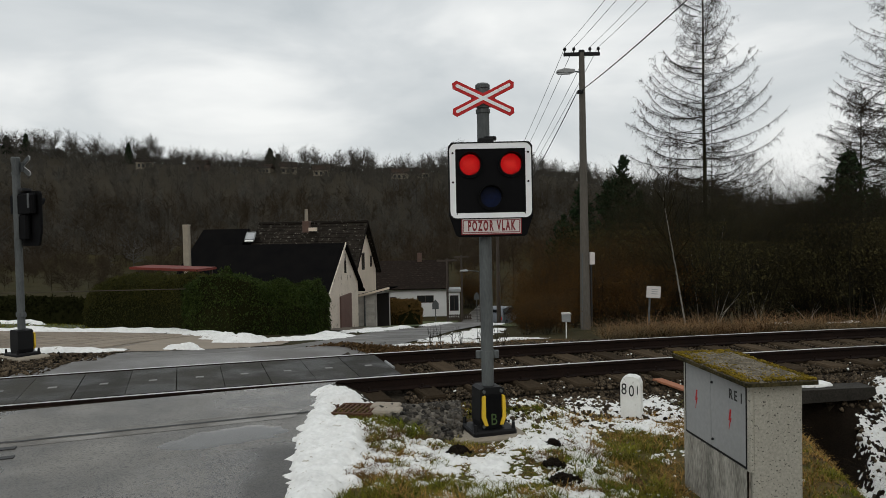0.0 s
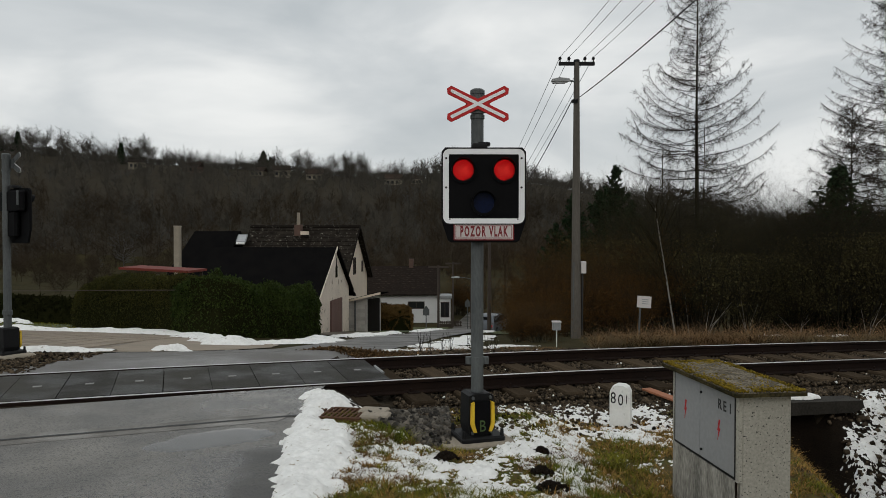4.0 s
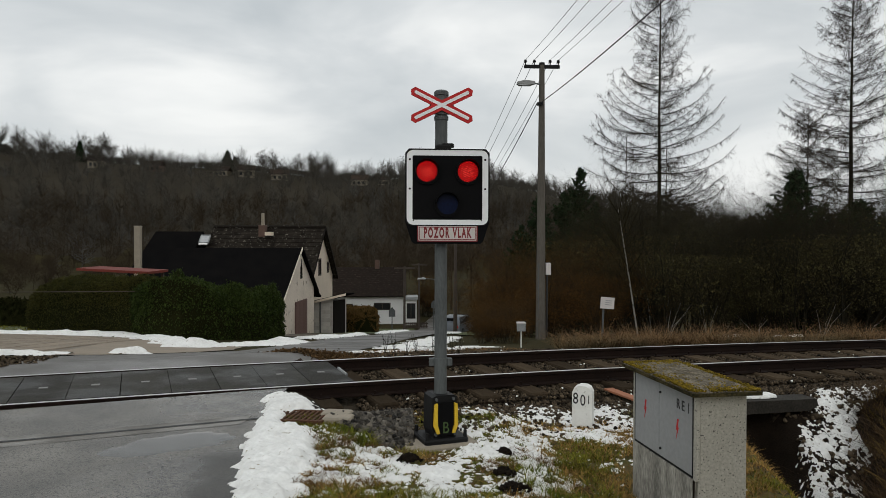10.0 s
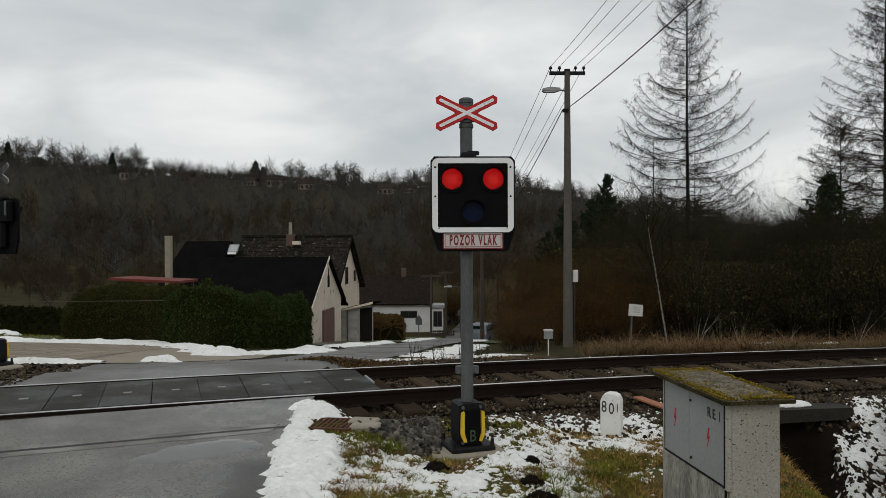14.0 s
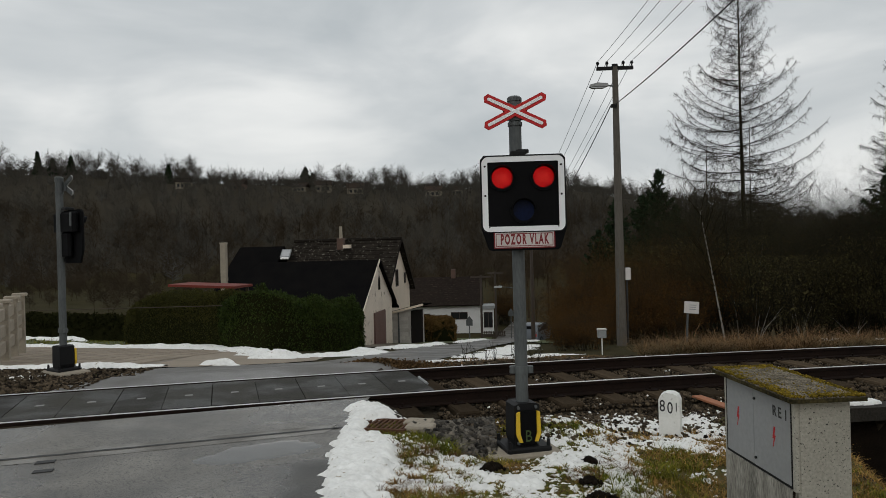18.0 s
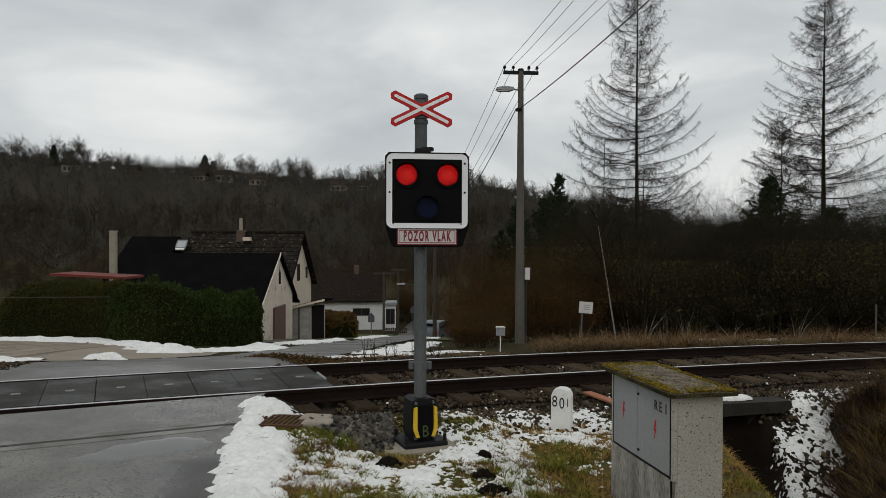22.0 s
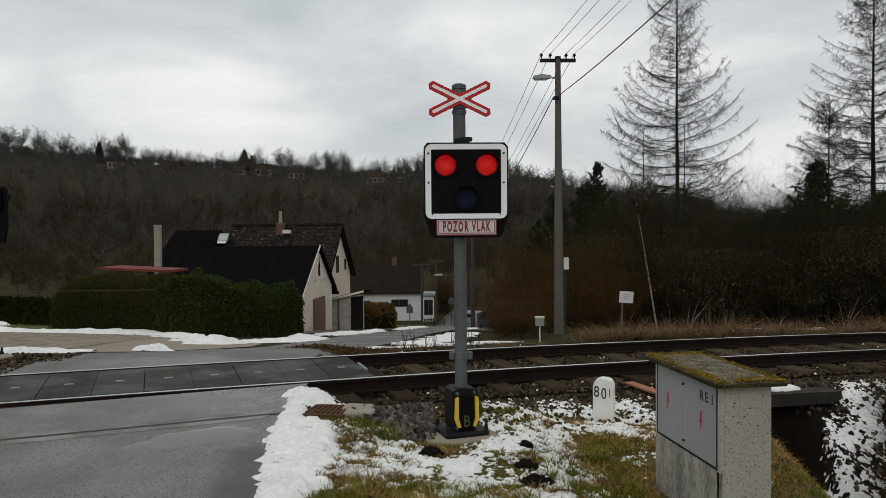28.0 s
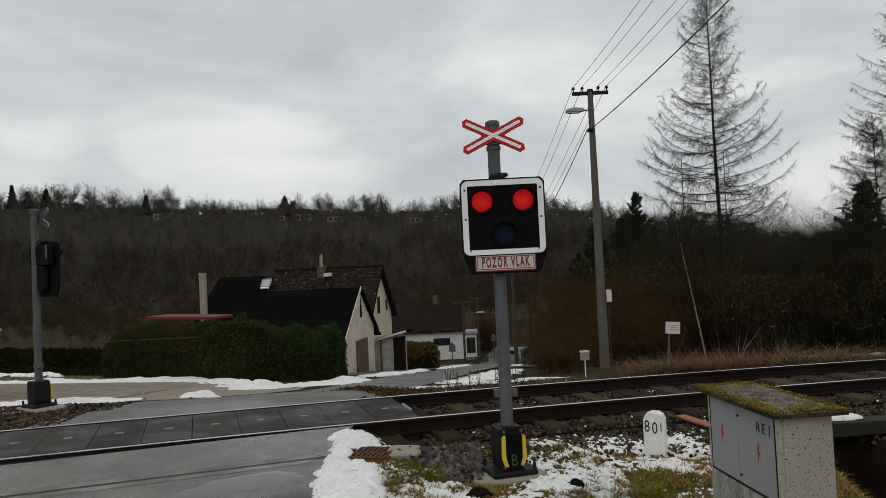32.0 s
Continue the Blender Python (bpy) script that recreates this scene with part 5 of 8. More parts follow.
def drift(pts, width, height, seed, label, res=0.07):
    """Old snow lying along a line on the ground, with an uneven outline."""
    def away(x, y):
        best = 9.0
        for (ax, ay), (bx, by) in zip(pts, pts[1:]):
            l2 = (bx - ax) ** 2 + (by - ay) ** 2
            t = min(1, max(0, ((x - ax) * (bx - ax) + (y - ay) * (by - ay)) / l2))
            best = min(best, math.hypot(x - ax - t * (bx - ax), y - ay - t * (by - ay)))
        return best

    def deep(x, y):
        d = away(x, y) / width * (1 + 0.5 * frac(x, y, 0.9, seed) + 0.35 * frac(x, y, 3.0, seed + 1, 3))
        if d > 1.15:
            return -1.0
        ragged = 0.11 * frac(x, y, 3.4, seed + 5) + 0.10 * frac(x, y, 9, seed + 6, 2) - 0.018 if height < 0.055 else 0.03 * frac(x, y, 5, seed + 6, 3)
        value = ragged + height * (max(0, 1 - d * d) ** 0.7) * (0.8 + 0.8 * frac(x, y, 0.8, seed + 2) + 0.3 * wob(x, y, 4, seed)) - 0.02
        return min(value, -0.016) if height < 0.055 else value

    pad = width * 1.6
    gx = steps((min(p[0] for p in pts) - pad, max(p[0] for p in pts) + pad, res))
    gy = steps((min(p[1] for p in pts) - pad, max(p[1] for p in pts) + pad, res))
    me = sheet("snow_drift", gx, gy, lambda x, y: ground_z(x, y) + 0.03 + 0.055 * smooth(18, 34, y) + max(-0.06, deep(x, y)), M_SNOW, lambda x, y: deep(x, y) > -0.5)
    return tagged(new("snow_drift", me), label, "snow", "snow drifts")


drift([(-16.5, 19.0), (-11.0, 19.3), (-9.8, 20.3), (-8.5, 21.0), (-7.0, 19.9), (-5.5, 17.8)], 0.42, 0.13, 1.0, "long ridge of old snow along the hedge", 0.09)
drift([(-5.0, 16.2), (-4.3, 15.0)], 0.48, 0.20, 2.0, "heap of cleared snow at the hedge corner")
drift([(-4.0, 16.4), (-3.3, 17.0), (-2.9, 19.4), (-3.6, 21.5)], 0.50, 0.075, 3.0, "flat strip of snow before the barn")
drift([(-4.55, 11.72), (-4.25, 11.68)], 0.17, 0.10, 4.0, "small heap of snow at the paving edge")
drift([(-9.5, 10.8), (-6.3, 10.95), (-5.5, 11.1)], 0.24, 0.07, 5.0, "low ridge of snow along the paving")
drift([(-4.98, 11.25), (-4.62, 11.3)], 0.13, 0.05, 6.0, "remnant of snow on the paving edge")
drift([(-3.55, 12.25), (-3.05, 12.12)], 0.10, 0.03, 6.5, "remnant of snow on the paving edge")
drift([(-1.05, 38), (-0.3, 48), (0.2, 54)], 0.34, 0.08, 7.0, "strip of snow beside the lane", 0.07)
drift([(-3.1, 24.5), (-2.6, 27.5), (-1.9, 31.5)], 0.42, 0.075, 7.5, "strip of snow beside the lane", 0.06)
drift([(-0.05, 14.0), (0.5, 17.0), (1.0, 21.0), (1.7, 26)], 0.50, 0.030, 8.0, "broken snow on the lane verge", 0.06)
drift([(-0.4, 12.0), (0.5, 13.0), (1.4, 14.6)], 0.50, 0.026, 9.0, "broken snow on the lane verge")
drift([(2.5, 36), (3.2, 44)], 0.35, 0.04, 10.0, "strip of snow beside the lane", 0.07)
drift([(-24, 30.4), (-16.5, 28.2)], 0.35, 0.12, 11.0, "line of snow before the dark hedge", 0.15)
drift([(-7.6, 9.3), (-6.6, 9.9)], 0.28, 0.04, 12.0, "remnant of snow by the far signal")


# ---------------------------------------------------------------- grass
def blades(name, spots, height, width, lean, material, label, spread=0.35):
    """Grass of single bent blades, two faces each."""
    p = np.array(spots)
    n = len(p)
    a = rng.uniform(0, 2 * math.pi, n)
    h = height * rng.uniform(0.45, 1.25, n) * np.array([1 + 1.1 * wob(q[0], q[1], 1.1, 8.0) for q in spots])
    w = width * rng.uniform(0.6, 1.3, n)
    d = np.stack([np.cos(a), np.sin(a), np.zeros(n)], 1)
    s = np.stack([-np.sin(a), np.cos(a), np.zeros(n)], 1)
    le = (lean * rng.uniform(0.2, 1.4, n) * h)[:, None]
    up = np.array([0, 0, 1.0])[None]
    mid = p + up * (h * 0.6)[:, None] + d * le * 0.35
    tip = p + up * h[:, None] * 0.95 + d * le
    co = np.stack([p - s * w[:, None], p + s * w[:, None], mid + s * w[:, None] * 0.7, mid - s * w[:, None] * 0.7, tip, tip + s * 0.0008], 1).reshape(-1, 3)
    k = np.arange(n)[:, None] * 6
    f = np.concatenate([k + np.array([[0, 1, 2, 3]]), k + np.array([[3, 2, 5, 4]])])
    return tagged(new(name, array_mesh(name, co, f, material)), label, "grass", kind="stuff")


green, straw = [], []
while len(green) < 60000 or len(straw) < 26000:
    x, y = rng.uniform(-1.0, 3.6), rng.uniform(2.4, 6.9)
    if stone_apron(x, y) or beside(x, y) > -1.95 or (1.66 < x < 2.12 and 4.1 < y < 5.06) or abs(x - SIG_X) < 0.27 and abs(y - SIG_Y) < 0.25:
        continue
    sd = snow_depth(x, y)
    if sd > 0.002 and rng.random() < (0.95 if sd < 0.02 else 0.99):
        continue
    z = ground_z(x, y) + max(0, sd) * 0.5
    dry = frac(x, y, 1.1, 5.0) + 0.5 * frac(x, y, 5, 6.0) + 0.6 * smooth(0.8, 1.5, x) * smooth(4.3, 5.0, y) - 0.45 * smooth(4.9, 4.2, y) - 0.1
    clump = 0.55 + 1.1 * frac(x, y, 4.0, 9.0)
    if rng.random() > clump:
        continue
    if dry > rng.uniform(-0.2, 0.6):
        if len(straw) < 26000:
            straw.append((x, y, z))
    elif len(green) < 60000:
        green.append((x, y, z))
tuss = []
for _ in range(110):
    cx, cy = rng.uniform(-0.55, 1.5), rng.uniform(3.1, 4.55) if rng.random() < 0.8 else rng.uniform(4.5, 6.0)
    if stone_apron(cx, cy + 0.05) or (1.6 < cx < 2.2 and 4.0 < cy < 5.1) or abs(cx - SIG_X) < 0.35 and abs(cy - SIG_Y) < 0.35 or snow_depth(cx, cy) > 0.01 and cy > 4.6:
        continue
    for _ in range(90):
        x, y = cx + rng.normal(0, 0.045), cy + rng.normal(0, 0.045)
        tuss.append((x, y, ground_z(x, y)))
half = len(tuss) * 2 // 3
blades("grass", tuss[:half], 0.066, 0.0030, 1.6, M_GRASS, "longer green grass tussocks on the verge")
blades("grass", tuss[half:], 0.060, 0.0030, 2.0, M_STRAW, "withered brown grass tussocks on the verge")
brown = []
for _ in range(46):
    cx, cy = rng.uniform(-0.65, 1.35), rng.uniform(4.45, 5.75)
    if stone_apron(cx, cy) or abs(cx - SIG_X) < 0.40 and abs(cy - SIG_Y) < 0.35:
        continue
    for _ in range(110):
        x, y = cx + rng.normal(0, 0.045), cy + rng.normal(0, 0.035)
        brown.append((x, y, ground_z(x, y) + max(0, snow_depth(x, y))))
blades("grass", brown, 0.030, 0.0030, 2.2, M_DRYGRASS, "matted russet dead grass showing through the snow")
blades("grass", green, 0.031, 0.0032, 1.3, M_GRASS, "short green winter grass on the verge")
blades("grass", straw, 0.031, 0.0032, 1.9, M_STRAW, "flattened straw-coloured dead grass")

behind = []
while len(behind) < 22000:
    x, y = rng.uniform(-0.35, 4.5), rng.uniform(-6, 2.5)
    if frac(x, y, 2.0, 3.0) > rng.uniform(-0.8, 0.5):
        behind.append((x, y, ground_z(x, y)))
blades("grass", behind, 0.045, 0.004, 1.3, M_GRASS, "short green winter grass on the verge")
dry, low = [], []
while len(dry) + len(low) < 46000:
    x = rng.uniform(1.5, 22)
    s = 1.9 + abs(rng.normal(0, 2.6))
    p = track(x, s + 0.753)
    if p.y > 26 or p.x / p.y < 0.225 + 0.02 * wob(p.x, p.y, 0.8) or frac(p.x, p.y, 0.7, 2.0) < rng.uniform(-0.55, 0.25):
        continue
    (dry if frac(p.x, p.y, 0.45, 9.0, 3) > rng.uniform(-0.25, 0.25) else low).append((p.x, p.y, ground_z(p.x, p.y)))
blades("grass", dry, 0.29, 0.0040, 2.4, M_DRYGRASS, "tall dry brown grass on the embankment")
blades("grass", low, 0.17, 0.0042, 2.6, M_DULLGRASS, "matted dull brown grass on the embankment")
dry = []
while len(dry) < 1700:
    x, y = rng.uniform(-1.2, 2.2), rng.uniform(9.9, 13.0)
    if beside(x, y) < 1.0 or x < -0.9 + 0.1 * (y - 10) or frac(x, y, 1.6, 2.0) < rng.uniform(-0.5, 0.4):
        continue
    dry.append((x, y, ground_z(x, y)))
blades("grass", dry, 0.045, 0.005, 2.0, M_DRYGRASS, "short dead grass beside the lane mouth")
leaves = []
for _ in range(2600):
    x, y = rng.normal(-1.05, 0.35), rng.normal(10.45, 0.20)
    if beside(x, y) > 0.95:
        leaves.append((x, y, ground_z(x, y) + 0.02 + abs(rng.normal(0, 0.03)) * max(0.0, 1 - abs(x + 1.05))))
M_LEAFHEAP = mat("brown_fallen_leaves", (0.120, 0.070, 0.030), (0.050, 0.031, 0.015), rough=0.9, scale=3, fine=20, bump=0, vary=0.5, spec=0.1)
tagged(new("leaf_heap", leaf_mesh("leaf_heap", np.array(leaves), 0.022, M_LEAFHEAP, 0, np.random.default_rng(8), 1.2)), "heap of brown fallen leaves beside the rail", "leaves", kind="stuff")
for i in range(9):
    x, y = rng.uniform(-0.7, 1.0), rng.uniform(11.0, 12.2)
    stems = []
    for _ in range(6):
        a, h, le = rng.uniform(0, 6.28), rng.uniform(0.14, 0.36), rng.uniform(0.0, 0.10)
        stems.append((0, 0, 0, le * math.cos(a), le * math.sin(a), h, 0.0035, 0.002))
        stems.append((le * 0.6 * math.cos(a), le * 0.6 * math.sin(a), h * 0.6, le * math.cos(a) + 0.05 * math.cos(a + 2), le * math.sin(a), h * 0.85, 0.003, 0.0015))
    w = new("dry_weed", twig_mesh("dry_weed", stems, M_BARK))
    w.matrix_basis = pose(x, y, ground_z(x, y))
    tagged(w, "thin dry weed standing beside the lane mouth", "weed", "dry weeds")
lawn_spots = []
while len(lawn_spots) < 5000:
    x, y = rng.uniform(-24, -9), rng.uniform(20, 30)
    if y < 22.2:
        continue
    lawn_spots.append((x, y, ground_z(x, y)))
blades("grass", lawn_spots, 0.07, 0.014, 0.8, M_GRASS, "green lawn tufts by the hedge")
me = sheet("lawn", steps((-26, -9, 1.0)), steps((20.8, 30.2, 1.0)), lambda x, y: ground_z(x, y) + 0.02, M_LAWN)
tagged(new("lawn", me), "green lawn with remnants of snow", "lawn", kind="structure")
me = sheet("lawn", steps((-6.0, 1.6, 0.4)), steps((38, 67, 1.0)), lambda x, y: ground_z(x, y) + 0.045, M_LAWN, lambda x, y: x < float(np.interp(y, (26, 30, 38, 48, 58, 68), (-2.1, -1.3, -0.7, 0.0, 0.7, 1.8))))
tagged(new("lawn", me), "green grass strip between hedge and lane", "lawn", kind="structure")
me = sheet("lawn", steps((2.6, 7.0, 0.5)), steps((30, 60, 1.0)), lambda x, y: ground_z(x, y) + 0.045, M_LAWN)
tagged(new("lawn", me), "green verge beside the village lane", "lawn", kind="structure")


# ---------------------------------------------------------------- bare trees and shrubs
def grow(segs, p, d, length, r, level, rg, kids=(4, 4, 3), shrink=0.62, spread=0.7, rise=0.12, bits=3):
    """A limb of a few bent pieces, with side limbs."""
    pos, dr = p.copy(), d.copy()
    step = length / bits
    for i in range(bits):
        dr = dr + rg.normal(0, 0.10, 3) + np.array([0, 0, rise])
        dr /= np.linalg.norm(dr)
        q = pos + dr * step
        r1 = r * (1 - 0.25)
        segs.append((*pos, *q, r, r1))
        if level > 0:
            for _ in range(kids[-level] if i else max(1, kids[-level] - 2)):
                side = rg.normal(0, 1, 3)
                side -= dr * side.dot(dr)
                side /= np.linalg.norm(side) + 1e-9
                nd = dr * (1 - spread * 0.6) + side * spread
                grow(segs, pos + dr * step * rg.uniform(0.2, 1), nd / np.linalg.norm(nd), length * shrink * rg.uniform(0.7, 1.15), r1 * 0.55, level - 1, rg, kids, shrink, spread, rise, 2 if level < 2 else 3)
        pos, r = q, r1


def bare_tree(seed, height, levels=3, trunk=0.35, r0=None, spread=0.75):
    rg = np.random.default_rng(seed)
    segs = []
    r0 = r0 or height * 0.014
    pos, dr = np.zeros(3), np.array([0, 0, 1.0])
    n = 9
    for i in range(n):
        q = pos + dr * height * 0.62 / n
        r1 = r0 * (1 - 0.07 * (i + 1))
        segs.append((*pos, *q, r0 * (1 - 0.07 * i), r1))
        if i / n > trunk:
            for _ in range(3):
                a = rg.uniform(0, 2 * math.pi)
                nd = np.array([math.cos(a) * spread, math.sin(a) * spread, 0.7])
                grow(segs, q, nd / np.linalg.norm(nd), height * 0.26 * rg.uniform(0.7, 1.2), r1 * 0.5, levels - 1, rg)
        dr = dr + rg.normal(0, 0.05, 3)
        dr /= np.linalg.norm(dr)
        pos = q
    grow(segs, pos, dr, height * 0.3, r1 * 0.8, levels - 1, rg)
    return np.array(segs)


def shrub(seed, height, stems=9, levels=2, kids=(4, 5), lean=0.45):
    rg = np.random.default_rng(seed)
    segs = []
    for _ in range(stems):
        a = rg.uniform(0, 2 * math.pi)
        p = np.array([math.cos(a), math.sin(a), 0]) * rg.uniform(0, 0.12) * height
        d = np.array([math.cos(a) * lean * rg.uniform(0.2, 1.3), math.sin(a) * lean * rg.uniform(0.2, 1.3), 1.0])
        grow(segs, p, d / np.linalg.norm(d), height * rg.uniform(0.6, 0.85), height * 0.008, levels, rg, kids, 0.5, 0.65, 0.06, 4)
    return np.array(segs)


def place_mesh(name, me, x, y, scale, rz, label, category, group="", sink=0.1):
    ob = new(name, me)
    ob.matrix_basis = pose(x, y, ground_z(x, y) - sink, 0, 0, rz) @ Matrix.Scale(scale, 4)
    return tagged(ob, label, category, group)


def shrub_thing(seed, height, stems, twig, leaf, label, group, kids=(3, 4, 4), leaves=4600):
    """A many-stemmed bare shrub: stout stems, fine twigs and the last withered leaves."""
    s = shrub(seed, height, stems, 3, kids)
    t = thing("bare_shrub", (0, 0, -400), label, "shrub", group)
    cut = np.quantile(s[:, 6], 0.86)
    part("framework", twig_mesh("framework", s[s[:, 6] >= cut], M_BARK), None, t)
    part("twig_crown", twig_mesh("twig_crown", s[s[:, 6] < cut], twig), None, t)
    r = np.random.default_rng(seed)
    low = s[s[:, 5] < (0.62 if leaves < 6000 else 0.8) * height]
    tips = low[r.choice(len(low), leaves)]
    part("withered_foliage", leaf_mesh("withered_foliage", tips[:, 3:6], 0.026, leaf, 0, r), None, t)
    return t


M_DEADLEAF = mat("withered_leaves", (0.110, 0.092, 0.036), (0.022, 0.021, 0.009), rough=0.9, scale=0.8, fine=8, bump=0, vary=0.5, spec=0.1)
M_TWIGOLIVE = mat("olive_brown_twigs", (0.058, 0.052, 0.023), (0.016, 0.0145, 0.008), rough=0.95, scale=0.5, fine=6, bump=0, vary=0.45, spec=0.1)
DARK_LABEL, RUSSET_LABEL = "dense bare dark brown shrub behind the embankment", "bare russet-brown shrub above the lane"
SHRUBS = [shrub_thing(s, 5.0, 9, tw, M_DEADLEAF, DARK_LABEL, "dark shrubs") for s, tw in ((21, M_TWIG), (22, M_TWIGOLIVE), (23, M_TWIG), (24, M_TWIGOLIVE))]
RUSSET = [shrub_thing(s, 4.0, 11, M_TWIGRED, M_TWIGRED, RUSSET_LABEL, "russet shrubs") for s in (31, 32)]


M_OLIVELEAF = mat("dull_olive_leaves", (0.155, 0.130, 0.058), (0.060, 0.057, 0.028), rough=0.9, scale=0.8, fine=8, bump=0, vary=0.5, spec=0.1)
LEAFY = [shrub_thing(s, 5.0, 10, M_TWIGOLIVE, M_OLIVELEAF, "dense shrub with dull olive withered leaves", "leafy shrubs", (3, 4, 4), 9000) for s in (26, 27)]


def put(proto, x, y, scale, rz):
    return copy_thing(proto, pose(x, y, ground_z(x, y) - 0.1, 0, 0, rz) @ Matrix.Scale(scale, 4))


rg = np.random.default_rng(77)
for x, y, s in [(5.6, 26, 0.75), (6.9, 28, 0.95), (4.7, 29, 0.75), (7.2, 25, 0.6), (6.0, 33, 1.05), (8.4, 31, 1.15), (4.9, 25.4, 0.5), (9.2, 27, 0.9), (5.5, 38, 1.1), (8, 37, 1.3), (4.9, 33, 0.8), (7.5, 42, 1.5), (3.75, 27, 0.42), (4.3, 31, 0.5), (5.1, 37, 0.65), (5.9, 43, 0.8), (3.3, 23.5, 0.3), (2.95, 25.5, 0.30), (5.0, 36, 0.55), (5.0, 41, 0.8), (2.0, 17.5, 0.24), (2.5, 17.2, 0.28), (2.45, 19.2, 0.32), (2.95, 18.6, 0.36), (2.2, 77, 1.1), (3.3, 79, 1.3), (3.0, 76, 1.0)]:
    put(RUSSET[int(rg.integers(2))], x, y, s * rg.uniform(0.9, 1.1), rg.uniform(0, 360))
for x in np.arange(9.5, 42, 1.75):
    for y in (25.5, 29.5, 34.5):
        if x / y > 0.98:
            continue
        px, py = x + rg.uniform(-0.7, 0.7), y + rg.uniform(-1, 1)
        s = rg.uniform(0.80, 1.20) * (1.0 + 0.014 * (py - 22)) * (1 + 0.40 * wob(px, py, 0.35))
        put((SHRUBS + RUSSET[:1] if px < 12 else SHRUBS)[int(rg.integers(5 if px < 12 else 4))], px, py, s, rg.uniform(0, 360))
for x in np.arange(11.5, 62, 2.6):
    y = 46 + rg.uniform(-3, 3)
    put(SHRUBS[int(rg.integers(4))], x * 1.1, y, rg.uniform(1.55, 2.15), rg.uniform(0, 360))
for x, y, s in ((14.6, 27.4, 0.72), (16.6, 26.2, 0.9), (18.6, 27.8, 1.0), (20.6, 26.4, 0.85), (22.6, 27.6, 1.05), (24.8, 26.6, 1.0), (12.8, 26.6, 0.6), (19.8, 30.5, 1.1)):
    put(LEAFY[int(rg.integers(2))], x, y, s, rg.uniform(0, 360))
for p in SHRUBS + RUSSET + LEAFY:
    for o in (*p.children, p):
        bpy.data.objects.remove(o)
# slender pale stems at the wood's edge
for i in range(6):
    x, y = 9.4 + i * 1.9 + rg.uniform(-0.4, 0.4), 25.0 + rg.uniform(-1, 1.5)
    yt = thing("young_tree", (x, y, ground_z(x, y) - 0.1), "slender pale-stemmed young tree at the wood edge", "tree", "young trees")
    h, a = rg.uniform(0.9, 1.6), rg.uniform(-0.7, 0.7)
    part("trunk", Geo().tube([(0, 0, 0), (a * 0.5, 0, h * 0.5), (a, 0, h)], [0.020, 0.014, 0.006], 6), M_BIRCH, yt, smooth=True)
    for k in range(3):
        b = a + rg.uniform(-0.9, 0.9)
        part("side_stem", Geo().tube([(0.05 * k, 0, 0), (b * 0.35, 0.1, h * 0.4), (b, 0.15, h * rg.uniform(0.7, 1.0))], [0.014, 0.010, 0.005], 6), M_BIRCH, yt, smooth=True)
    segs = []
    for k in range(8):
        u = 0.45 + 0.55 * k / 8
        an = rg.uniform(0, 6.28)
        grow(segs, np.array([a * u, 0, h * u]), np.array([math.cos(an) * 0.7, math.sin(an) * 0.7, 0.6]), 0.8, 0.012, 1, rg)
    part("crown", twig_mesh("crown", segs, M_TWIG), None, yt)
